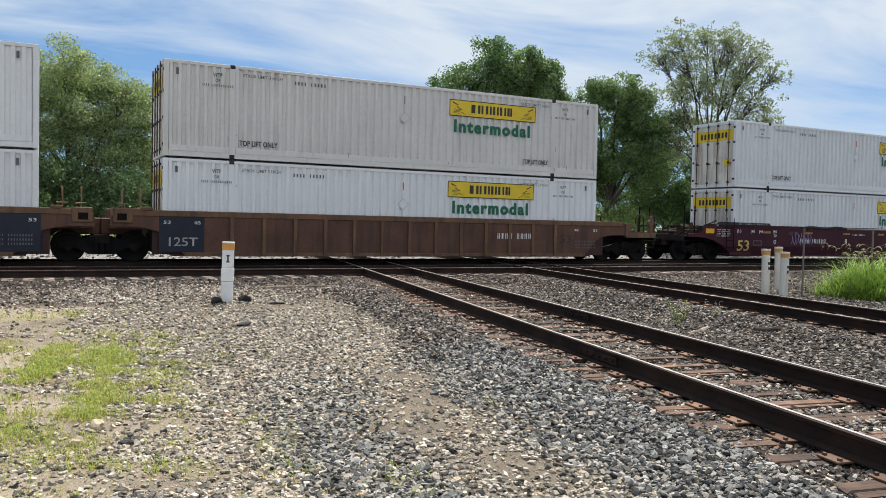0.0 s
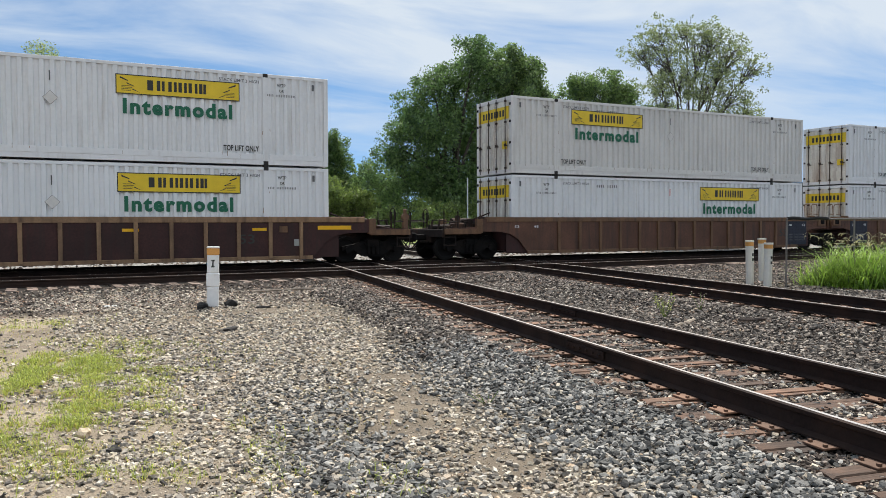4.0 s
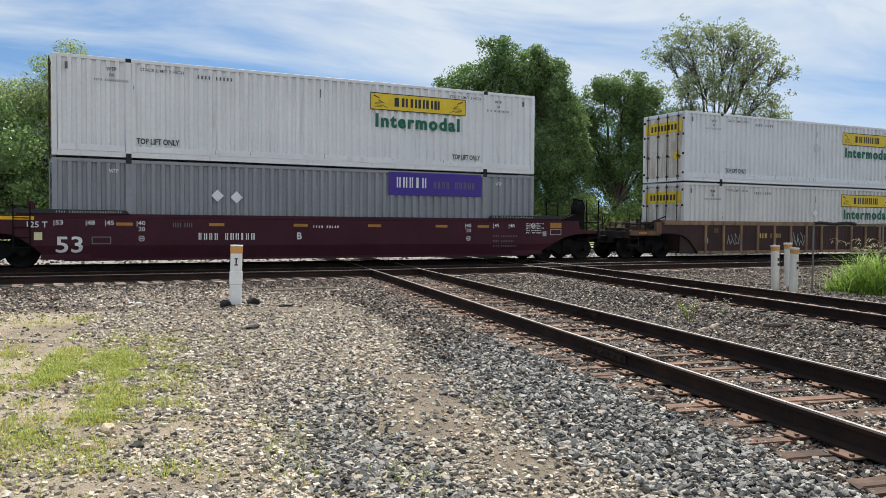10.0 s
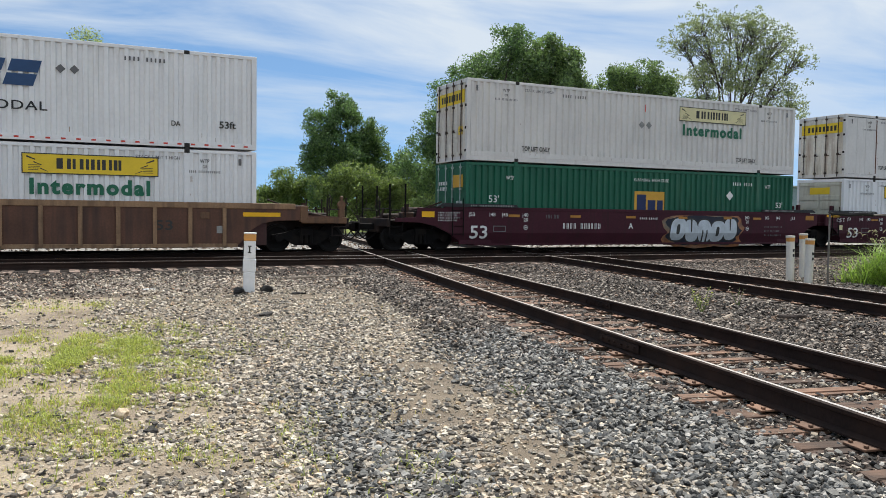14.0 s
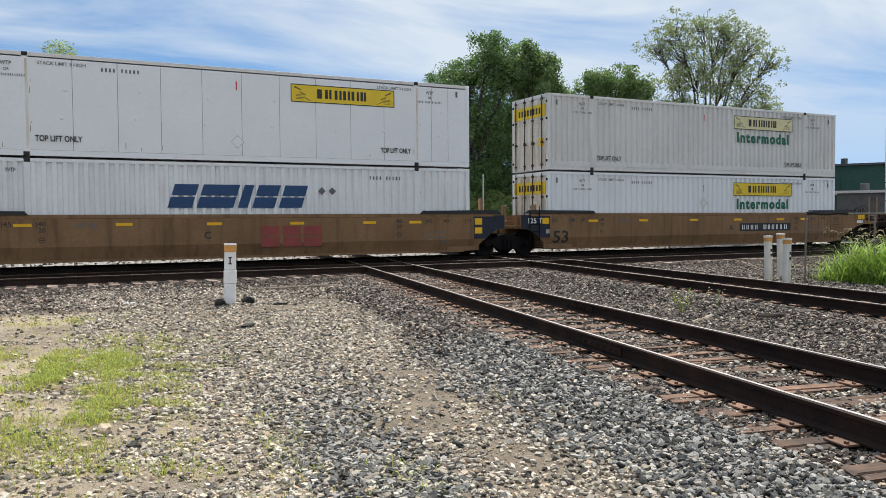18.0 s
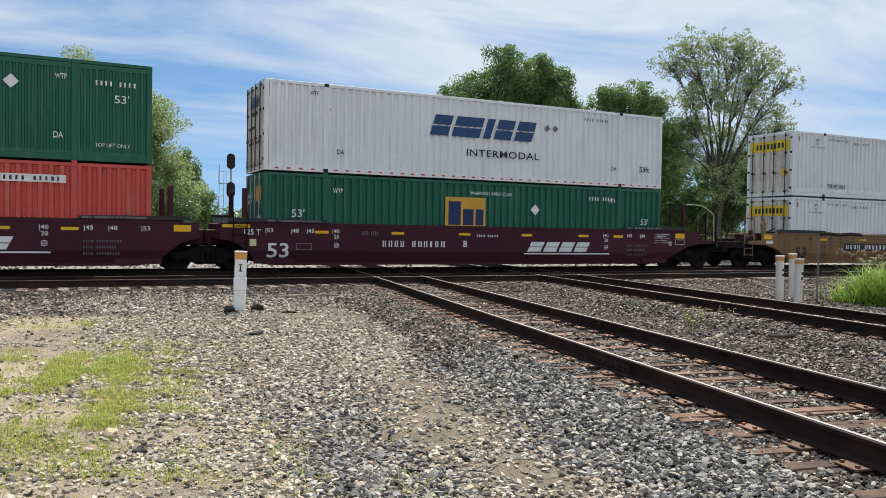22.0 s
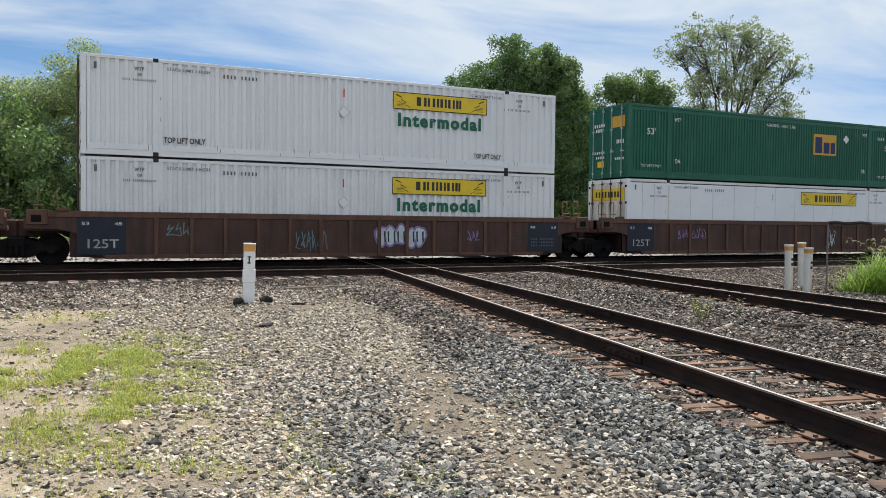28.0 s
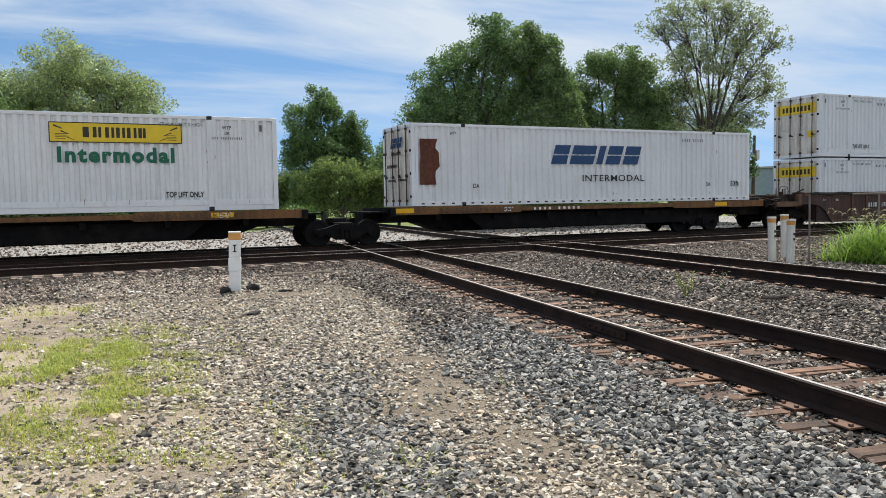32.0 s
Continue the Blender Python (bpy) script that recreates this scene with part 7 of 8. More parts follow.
def leaves(blobs, n, size, seed, cores=0, feather=1.2):
    """Small three-cornered leaves spread through the given ellipsoids (x, y, z, rx, ry, rz)."""
    rng = np.random.default_rng(seed)
    b = np.array(blobs, float)
    vol = (b[:, 3] * b[:, 4] * b[:, 5]) ** 0.7
    if cores:
        vol[-cores:] *= 0.30 * vol[:-cores].sum() / vol[-cores:].sum()
    k = rng.choice(len(b), n, p=vol / vol.sum())
    d = rng.normal(size=(n, 3))
    d /= np.linalg.norm(d, axis=1, keepdims=True)
    r = np.where(k >= len(b) - cores, 1.02 * rng.random(n) ** 0.5, feather * rng.random(n) ** 0.45)
    c = b[k, :3] + d * r[:, None] * b[k, 3:6]
    u = rng.normal(size=(n, 3))
    u /= np.linalg.norm(u, axis=1, keepdims=True)
    w = np.cross(u, rng.normal(size=(n, 3)))
    w /= np.linalg.norm(w, axis=1, keepdims=True) + 1e-9
    s = size * rng.uniform(0.6, 1.4, n)[:, None]
    v = np.stack([c - u * s, c + u * s * 0.8 - w * s * 0.7, c + u * s * 0.8 + w * s * 0.7], 1).reshape(-1, 3)
    return v, np.arange(3 * n).reshape(n, 3)


def clumpy(blobs, seed, per=9, shrink=0.36):
    """Breaks each ellipsoid up into many smaller ones near its surface, for an uneven outline with gaps."""
    rng = np.random.default_rng(seed)
    out = []
    for x, y, z, rx, ry, rz in blobs:
        for k in range(per):
            d = rng.normal(size=3)
            d /= np.linalg.norm(d)
            q = rng.uniform(0.3, 1.14)
            f = shrink * rng.uniform(0.55, 1.35)
            out.append((x + d[0] * rx * q, y + d[1] * ry * q, z + d[2] * rz * q, rx * f, ry * f, rz * f * 0.85))
    return out


def limb(bm, p, q, r0, r1, rng, n=4):
    p, q = Vector(p), Vector(q)
    prev, length = p, (q - p).length
    for k in range(1, n + 1):
        u = k / n
        w = p.lerp(q, u) + Vector((rng.uniform(-1, 1), rng.uniform(-1, 1), rng.uniform(-0.3, 0.6))) * length * 0.05 * (1 - u * u)
        tube(bm, prev, w, r0 + (r1 - r0) * (k - 1) / n, r0 + (r1 - r0) * u, n=6, caps=False)
        prev = w


def tree(az, dist, masses_seen, count, size, leaf, label, seed, trunk=0.3, split=0.25, per=26, shrink=0.30, category="tree", airy=0.0):
    """masses_seen: crown masses as (bearing in degrees, height, half width, half height)."""
    rng = random.Random(seed)
    base = polar(az, dist)
    base.z = float(ground_z(base.x, base.y))
    side = Vector((math.cos(radians(az)), -math.sin(radians(az)), 0))
    t = thing("tree" if category == "tree" else "shrub", Matrix.Translation(base), label, category, "trees and shrubs behind the tracks")
    away = base.normalized()
    masses = []
    for bearing, z, rw, rh in masses_seen:
        p = side * (math.tan(radians(bearing - az)) * dist) + away * rng.uniform(-0.5, 0.9) * rw
        masses.append((p.x, p.y, z - base.z + 0.35 * airy, rw * (1 + 0.12 * airy), rw * (1 + 0.12 * airy), rh * (1 + 0.1 * airy)))
    bm = bmesh.new()
    top = max(m[2] for m in masses)
    fork = Vector((rng.uniform(-0.2, 0.2), 0, top * split))
    limb(bm, (0, 0, -0.1), fork, trunk, trunk * 0.75, rng)
    small = clumpy(masses, seed, per, shrink)
    for m in masses:
        c = Vector(m[:3])
        bend = fork.lerp(c, 0.55) + Vector((0, 0, 0.12 * (c - fork).length))
        limb(bm, fork, bend, trunk * (0.42 - 0.12 * airy), trunk * (0.24 - 0.1 * airy), rng, 4)
        limb(bm, bend, c, trunk * (0.24 - 0.1 * airy), trunk * 0.08, rng, 3)
        near = [q for q in small if (Vector(q[:3]) - c).length < max(m[3:]) * 1.05]
        for q in near[:int(8 + airy * 22)]:
            limb(bm, c.lerp(bend, rng.uniform(0, 0.6)), q[:3], trunk * 0.07, 0.010, rng, 3)
    part("trunk", bm, M["bark"], t, "forked grey-brown trunk with limbs")
    v, f = leaves(small + ([] if airy else masses), count, size, seed, 0 if airy else len(masses))
    put("crown", quad_mesh("crown", v, f), M[leaf], t)
    return t


tree(1.5, 52, [(1.0, 9.5, 2.1, 1.6), (3.2, 9.2, 2.1, 1.7), (-1.4, 8.4, 2.1, 1.7), (5.0, 8.3, 1.9, 1.6), (-3.4, 7.4, 2.1, 1.8), (1.0, 7.4, 2.6, 2.2), (3.8, 6.6, 2.4, 2.0), (6.1, 6.6, 1.4, 1.6),
               (-5.2, 6.0, 2.0, 2.0), (-2.0, 5.0, 2.6, 2.4), (1.5, 3.6, 3.0, 2.4), (5.0, 4.0, 2.2, 2.2), (7.0, 5.2, 1.3, 1.5), (7.6, 3.2, 1.2, 1.6), (-3.4, 2.6, 2.4, 2.2)], 150000, 0.068, "leaf_grey", "broad grey-green willow with a rounded crown", 1, 0.42)
tree(-4.6, 46, [(-4.6, 4.2, 3.2, 3.4), (-2.4, 2.2, 2.2, 2.0)], 24000, 0.09, "leaf", "leafy green tree beside the willow", 2)
tree(1.0, 49, [(-4.5, 2.2, 1.8, 2.2), (-1.6, 2.4, 1.9, 2.1), (1.4, 2.2, 1.9, 2.2), (4.2, 2.4, 1.9, 2.1), (6.8, 2.0, 1.6, 1.8)], 56000, 0.062, "leaf_shaded", "bushes below the willow, shade put into their leaves", 18, 0.1, category="shrub")
tree(7.5, 60, [(7.9, 5.4, 1.1, 1.5), (7.0, 4.0, 1.6, 1.8), (8.6, 3.6, 1.1, 1.4), (9.0, 1.8, 1.0, 1.4), (6.4, 2.4, 1.8, 1.8)], 24000, 0.085, "leaf", "leafy green tree behind the willow", 3, 0.2)
tree(17.8, 62, [(17.8, 8.7, 1.6, 1.6), (16.4, 7.2, 1.4, 1.6), (18.9, 7.2, 1.3, 1.6), (16.0, 5.2, 1.3, 1.5), (17.6, 5.6, 2.0, 2.0), (18.9, 4.6, 1.6, 2.0), (17.0, 3.0, 2.0, 1.8)], 52000, 0.078, "leaf_dark", "dense dark green cottonwood", 4)
tree(20.4, 62, [(19.9, 7.2, 0.9, 1.4), (20.4, 5.6, 1.1, 1.6), (20.0, 4.0, 1.4, 1.8), (21.4, 3.6, 1.4, 1.8)], 24000, 0.078, "leaf", "slim green cottonwood beside a taller one", 16, 0.18)
tree(19.0, 56, [(18.6, 3.8, 1.6, 1.2), (17.2, 2.8, 1.4, 1.2), (20.3, 3.2, 1.5, 1.3), (21.8, 2.5, 1.4, 1.4), (19.3, 1.7, 2.0, 1.4)], 26000, 0.075, "shrub", "bright green small tree before the cottonwood", 5, 0.16)
tree(13.8, 64, [(13.9, 3.2, 1.6, 1.5), (12.7, 2.2, 1.2, 1.1), (15.0, 2.5, 1.6, 1.4), (13.4, 1.2, 2.0, 1.2)], 20000, 0.08, "shrub", "bushy bright green shrub beside the tracks", 6, 0.1, category="shrub")
tree(23.2, 60, [(23.2, 3.6, 2.0, 2.6), (21.8, 2.0, 1.7, 1.6)], 14000, 0.09, "leaf", "green understorey tree beside the cottonwoods", 7, 0.14)
tree(28.6, 55, [(30.0, 12.8, 1.5, 1.5), (28.6, 11.5, 1.6, 1.5), (27.0, 10.7, 1.5, 1.5), (25.4, 8.9, 1.6, 1.5), (24.4, 6.6, 1.6, 1.6), (31.4, 10.8, 1.9, 2.0), (29.3, 8.8, 2.6, 2.4), (26.8, 7.4, 2.2, 2.2),
                (31.0, 7.0, 2.2, 2.6), (25.0, 4.0, 2.4, 2.4), (28.0, 4.2, 3.0, 2.6), (31.0, 3.6, 2.6, 2.4)], 110000, 0.078, "leaf_dark", "tall dense dark green cottonwood", 8, 0.4)
tree(33.6, 54, [(32.5, 11.9, 1.4, 1.5), (33.8, 11.3, 1.3, 1.4), (34.4, 9.8, 1.3, 1.5), (33.2, 9.2, 1.8, 2.0), (34.8, 7.4, 1.5, 1.7), (35.5, 6.0, 1.3, 1.6), (35.4, 8.0, 1.0, 1.1), (33.6, 6.0, 2.2, 2.4), (34.3, 3.4, 2.4, 2.2)],
     78000, 0.078, "leaf", "tall green cottonwood with sunlit leaves", 9, 0.34)
tree(38.4, 58, [(37.4, 11.0, 1.3, 1.3), (36.0, 8.9, 1.6, 1.5), (36.5, 7.2, 1.6, 1.7), (39.0, 11.0, 1.4, 1.4), (40.6, 10.4, 1.4, 1.5), (38.8, 9.0, 1.6, 1.7), (40.2, 8.4, 1.5, 1.6), (39.4, 6.4, 1.7, 1.8),
                (37.3, 5.0, 1.8, 2.0), (41.2, 6.0, 1.6, 2.0), (41.6, 8.4, 1.5, 1.5), (35.4, 6.6, 1.3, 1.4), (40.0, 3.6, 2.4, 2.2)], 84000, 0.074, "leaf", "slender green cottonwood with gaps in its crown", 10, 0.3)
tree(45.0, 58, [(41.6, 13.0, 1.2, 1.0), (42.9, 14.4, 1.3, 1.1), (44.7, 14.6, 1.3, 1.1), (46.4, 13.8, 1.3, 1.1), (47.8, 12.8, 1.2, 1.1), (49.2, 11.6, 1.0, 0.8), (43.4, 12.4, 1.5, 1.2), (45.4, 12.4, 1.6, 1.3),
                (47.0, 11.4, 1.5, 1.2), (42.6, 10.6, 1.3, 1.2), (44.2, 10.4, 1.6, 1.4), (46.0, 10.0, 1.7, 1.4), (48.0, 9.6, 1.3, 1.1), (48.9, 8.4, 1.1, 0.9), (47.2, 8.0, 1.4, 1.1), (43.0, 8.4, 1.5, 1.3),
                (45.0, 8.2, 1.6, 1.4), (44.4, 6.2, 1.5, 1.4), (46.4, 6.6, 1.3, 1.2), (42.6, 6.8, 1.5, 1.3), (47.6, 6.4, 1.1, 0.9), (45.4, 4.4, 1.6, 1.4)],
     36000, 0.066, "leaf_olive", "large open-crowned tree with bare-looking grey limbs", 11, 0.34, split=0.34, per=75, shrink=0.175, airy=1.0)
# the open crown's shaded base, as separate foliage in a darker leaf colour
tree(45.4, 60, [(44.9, 5.6, 1.4, 1.8), (46.4, 5.8, 1.3, 1.6), (45.7, 3.4, 1.6, 2.2), (47.0, 3.8, 0.9, 1.6)], 26000, 0.08, "leaf_dark", "lower foliage of the open-crowned tree, its shade put into darker leaves", 17, 0.2)
tree(42.2, 62, [(41.8, 4.2, 2.2, 3.0), (43.6, 3.4, 2.0, 2.4)], 22000, 0.09, "leaf_dark", "dark green understorey tree below the tall crown", 12, 0.2)
tree(36.2, 52, [(36.2, 1.9, 1.9, 1.5), (33.6, 1.6, 1.8, 1.3), (39.0, 1.6, 1.9, 1.3)], 18000, 0.075, "shrub", "low sunlit shrubs along the tree line", 13, 0.08, category="shrub")
tree(27.0, 50, [(27.0, 1.6, 1.8, 1.2), (30.0, 1.5, 1.8, 1.2), (24.0, 1.4, 1.6, 1.0)], 18000, 0.075, "shrub", "low green shrubs along the tree line", 14, 0.08, category="shrub")
tree(49.6, 150, [(49.6, 4.2, 2.6, 2.2), (50.8, 3.6, 2.0, 1.8)], 5000, 0.22, "leaf", "distant round green tree", 15, 0.2)


def far_woods():
    """A far belt of trees that closes the view along the horizon."""
    rng = np.random.default_rng(77)
    blobs = []
    for a in np.arange(-20, 66, 1.1):
        if 47.0 < a < 58:
            continue
        d = 120 + rng.uniform(-12, 30)
        blobs.append((math.sin(radians(a)) * d, math.cos(radians(a)) * d, rng.uniform(1.0, 2.2), rng.uniform(2, 3.4), rng.uniform(2, 3.4), rng.uniform(1.6, 2.6)))
    v, f = leaves(clumpy(blobs, 5, 6, 0.5), 26000, 0.3, 6)
    tagged(put("far_woods", quad_mesh("far_woods", v, f), M["leaf"]), "distant belt of green trees", "woods", kind="stuff")


far_woods()


def signal_mast():
    p = polar(10.8, 55)
    z0 = float(ground_z(p.x, p.y))
    t = thing("railway_signal", Matrix.Translation((p.x, p.y, z0)) @ Matrix.Rotation(radians(-11), 4, "Z"), "two-headed black railway signal on a galvanised mast", "railway signal")
    hh = 5.85 - z0
    bm = bmesh.new()
    tube(bm, (0, 0, 0), (0, 0, hh), 0.07, n=10)
    part("mast", bm, M["galv"], t)
    bm = bmesh.new()
    box(bm, -0.2, 0.2, -0.2, 0.2, 0, 0.4, 0.02)
    part("base", bm, M["galv"], t)
    for z in (hh - 0.02, hh - 1.92):
        bm = bmesh.new()
        outline = [(0.28 * math.cos(a), z + 0.24 * (1 if math.sin(a) > 0 else -1) + 0.28 * math.sin(a)) for a in np.linspace(0.001, math.tau - 0.001, 22)]
        prism(bm, outline, -0.16, -0.12)
        head = part("signal_head", bm, M["signal_black"], t, "black oval backboard")
        for dz in (-0.25, 0.0, 0.25):
            bm = bmesh.new()
            tube(bm, (0, -0.16, z + dz), (0, -0.36, z + dz - 0.02), 0.10, n=12)
            part("hood", bm, M["signal_black"], head)
    bm = bmesh.new()
    for x in (-0.75, -0.45):
        tube(bm, (x, 0.1, 0.2), (x, 0.1, hh - (0.2 if x < -0.6 else 0.9)), 0.022, n=6)
    for k in range(14):
        z = 0.5 + k * 0.38
        if z < hh - 0.9:
            tube(bm, (-0.75, 0.1, z), (-0.45, 0.1, z), 0.014, n=5)
    for z in (hh - 1.5, hh - 3.2):
        box(bm, -0.78, 0.05, 0.02, 0.4, z, z + 0.04)
        tube(bm, (-0.78, 0.02, z), (-0.78, 0.02, z + 0.8), 0.016, n=5)
        tube(bm, (-0.3, 0.02, z), (-0.3, 0.02, z + 0.8), 0.016, n=5)
        tube(bm, (-0.78, 0.02, z + 0.8), (-0.3, 0.02, z + 0.8), 0.016, n=5)
    part("ladder", bm, M["galv"], t)


signal_mast()


def relay_cabinet():
    """Dark steel cabinet with a door, vents and a cap, at the foot of the signal."""
    p = polar(10.2, 52)
    z0 = float(ground_z(p.x, p.y))
    t = thing("relay_cabinet", Matrix.Translation((p.x, p.y, z0 - 0.02)) @ Matrix.Rotation(radians(-10), 4, "Z"), "dark steel relay cabinet beside the signal mast", "cabinet")
    bm = bmesh.new()
    box(bm, -0.62, 0.62, -0.4, 0.4, 0.9, 2.5, 0.03)
    part("body", bm, M["signal_black"], t)
    bm = bmesh.new()
    box(bm, -0.68, 0.68, -0.46, 0.46, 2.5, 2.6, 0.02)
    part("cap", bm, M["signal_black"], t)
    for x in (-0.3, 0.3):
        bm = bmesh.new()
        box(bm, x - 0.27, x + 0.27, -0.43, -0.40, 1.0, 2.4, 0.01)
        d = part("door", bm, M["wall_dark"], t)
        bm = bmesh.new()
        box(bm, x - 0.04, x + 0.04, -0.47, -0.43, 1.65, 1.8)
        part("handle", bm, M["galv"], d)
    for x in (-0.5, 0.5):
        bm = bmesh.new()
        box(bm, x - 0.06, x + 0.06, -0.3, 0.3, 0, 0.9)
        part("leg", bm, M["galv"], t)


relay_cabinet()


def lattice_tower():
    """Slim far mast of three legs with cross bracing."""
    p = polar(47.0, 150)
    t = thing("lattice_mast", Matrix.Translation((p.x, p.y, float(ground_z(p.x, p.y)))), "slim grey lattice mast behind the warehouse", "mast")
    bm = bmesh.new()
    legs = [(0.45 * math.cos(a), 0.45 * math.sin(a)) for a in (0.3, 2.4, 4.5)]
    for x, y in legs:
        tube(bm, (x * 1.6, y * 1.6, 0), (x * 0.5, y * 0.5, 14.2), 0.045, n=5)
    part("leg_frame", bm, M["galv"], t)
    bm = bmesh.new()
    for k in range(12):
        for i in range(3):
            a, b = legs[i], legs[(i + 1) % 3]
            s0, s1 = 1.6 - 1.1 * k / 12, 1.6 - 1.1 * (k + 1) / 12
            tube(bm, (a[0] * s0, a[1] * s0, 14.2 * k / 12), (b[0] * s1, b[1] * s1, 14.2 * (k + 1) / 12), 0.03, n=4, caps=False)
    part("bracing", bm, M["galv"], t)


lattice_tower()


def utility_pole(az, dist, height, label, lean=1.5):
    p = polar(az, dist)
    z0 = float(ground_z(p.x, p.y))
    t = thing("utility_pole", Matrix.Translation((p.x, p.y, z0 - 0.02)) @ Matrix.Rotation(radians(lean), 4, "Y"), label, "utility pole")
    bm = bmesh.new()
    tube(bm, (0, 0, 0), (0, 0, height), 0.16, 0.11, n=10)
    part("pole", bm, M["timber_pole"], t)
    bm = bmesh.new()
    tube(bm, (0.3, 0, height * 0.72), (0.3, 0, height * 0.72 + 0.7), 0.2, n=10)
    part("transformer", bm, M["galv"], t)


utility_pole(47.7, 64, 6.4, "dark timber utility pole with a grey transformer")


def white_pole():
    p = polar(29.5, 47)
    z0 = float(ground_z(p.x, p.y))
    bm = bmesh.new()
    tube(bm, (0, 0, 0), (0, 0, 4.4), 0.05, 0.035, n=8)
    ob = part("pole", bm, M["galv"], None, at=(p.x, p.y, z0))
    tagged(ob, "slim pale metal pole before the trees", "pole")


white_pole()


def building(name, az0, az1, dist, height, mat, roof, label, seed, windows=(), slope=0.0, depth=9.0):
    """A far building whose front runs from az0 to az1."""
    a, b = polar(az0, dist), polar(az1, dist)
    u = (b - a).normalized()
    w = (b - a).length
    ang = math.atan2(u.y, u.x)
    z0 = float(ground_z(a.x, a.y))
    t = thing(name, Matrix.Translation((a.x, a.y, z0 - 0.05)) @ Matrix.Rotation(ang, 4, "Z"), label, "building")
    bm = bmesh.new()
    box(bm, 0, w, 0.04, depth, 0, height - 0.02)
    wall = part("wall", bm, M[mat], t)
    n = max(2, round(w / 1.2))
    for k in range(n):
        bm = bmesh.new()
        box(bm, k * w / n + 0.02, (k + 1) * w / n - 0.02, 0, 0.05, 0, height - 0.05)
        part("panel", bm, M[mat], wall)
    bm = bmesh.new()
    prism(bm, [(-0.3, height), (w + 0.3, height), (w + 0.3, height + 0.18), (-0.3, height + 0.18 + slope)], -0.35, depth + 0.3)
    part("roof", bm, M[roof], t)
    for x, z, ww, hh in windows:
        bm = bmesh.new()
        for p in ((x - 0.08, x, z - 0.08, z + hh + 0.08), (x + ww, x + ww + 0.08, z - 0.08, z + hh + 0.08), (x, x + ww, z - 0.08, z), (x, x + ww, z + hh, z + hh + 0.08), (x, x + ww, z + hh / 2 - 0.03, z + hh / 2 + 0.03)):
            box(bm, p[0], p[1], -0.06, 0.02, p[2], p[3])
        win = part("window", bm, M["letter_white"], t, "white-framed window")
        bm = bmesh.new()
        box(bm, x, x + ww, -0.03, -0.01, z, z + hh)
        part("pane", bm, M["pane"], win)
    return t


building("warehouse", 47.4, 51.6, 105, 5.4, "wall_grey", "roof_pale", "long pale grey metal warehouse", 1)
building("house", 53.0, 61.5, 62, 3.4, "wall_dark", "roof_pale", "low dark boarded house with a pale roof", 2, [(3.4, 1.4, 0.5, 0.9), (4.5, 1.2, 0.6, 1.1), (6.8, 1.4, 0.6, 1.0), (9.2, 1.3, 0.6, 1.0)])
building("storage_building", 52.4, 63, 84, 6.6, "wall_green", "wall_dark", "dark green two-storey building behind the house", 3, [(7.5, 3.9, 0.8, 0.7)])
building("shed", 50.6, 52.3, 80, 5.2, "wall_dark", "wall_dark", "dark narrow building with a flat roof", 4)
for az, d, x in ((53.4, 84, 6.7), (56.4, 84, 6.7), (54.6, 63, 3.5)):
    p = polar(az, d + 1)
    bm = bmesh.new()
    box(bm, -0.22, 0.22, -0.22, 0.22, -0.4, 0.6, 0.02)
    tagged(part("chimney", bm, M["wall_dark"], None, at=(p.x, p.y, x + float(ground_z(p.x, p.y)))), "short dark chimney on the roof", "chimney")


# ---- near things ----


def marker_post(x, y, height, mat, label, lean, seed, letter=False, joint=True):
    z0 = float(ground_z(x, y))
    t = thing("marker_post", Matrix.Translation((x, y, z0 - 0.03)) @ Euler((radians(lean[0]), radians(lean[1]), radians(-14 - 12 * (x > 8)))).to_matrix().to_4x4(), label, "marker post", "marker posts by the tracks")
    bm = bmesh.new()
    w = 0.116 if joint else 0.105
    if joint:
        box(bm, -w, w, -0.06, 0.06, 0, height * 0.36, 0.012)
        box(bm, -w - 0.012, w + 0.012, -0.066, 0.066, height * 0.36, height * 0.58, 0.014)
        box(bm, -w, w, -0.06, 0.06, height * 0.58, height - 0.17, 0.012)
    else:
        tube(bm, (0, 0, 0), (0, 0, height - 0.15), w, n=18)
        tube(bm, (0, 0, height * 0.52), (0, 0, height * 0.52 + 0.02), w + 0.006, n=18)
    part("shaft", bm, M[mat], t)
    bm = bmesh.new()
    if joint:
        box(bm, -w - 0.006, w + 0.006, -0.064, 0.064, height - 0.17, height - 0.035, 0.01)
    else:
        tube(bm, (0, 0, height - 0.15), (0, 0, height - 0.045), w + 0.008, n=18)
    part("band", bm, M["band"], t, "faded orange band")
    bm = bmesh.new()
    if joint:
        box(bm, -w - 0.01, w + 0.01, -0.07, 0.07, height - 0.035, height, 0.012)
    else:
        tube(bm, (0, 0, height - 0.045), (0, 0, height), w + 0.014, n=18)
    part("cap", bm, M[mat], t)
    if letter:
        bm = bmesh.new()
        for a, b, e, f in ((-0.014, 0.014, 0.0, 0.15), (-0.034, 0.034, 0.0, 0.024), (-0.034, 0.034, 0.126, 0.15)):
            box(bm, a, b, -0.066, -0.061, height - 0.42 + e, height - 0.42 + f)
        part("letter", bm, M["ink"], t)
    else:
        for z in (height - 0.42, height - 0.55):
            bm = bmesh.new()
            box(bm, 0.02, 0.06, -w - 0.012, -w + 0.02, z, z + 0.07)
            part("mark", bm, M["ink"], t)


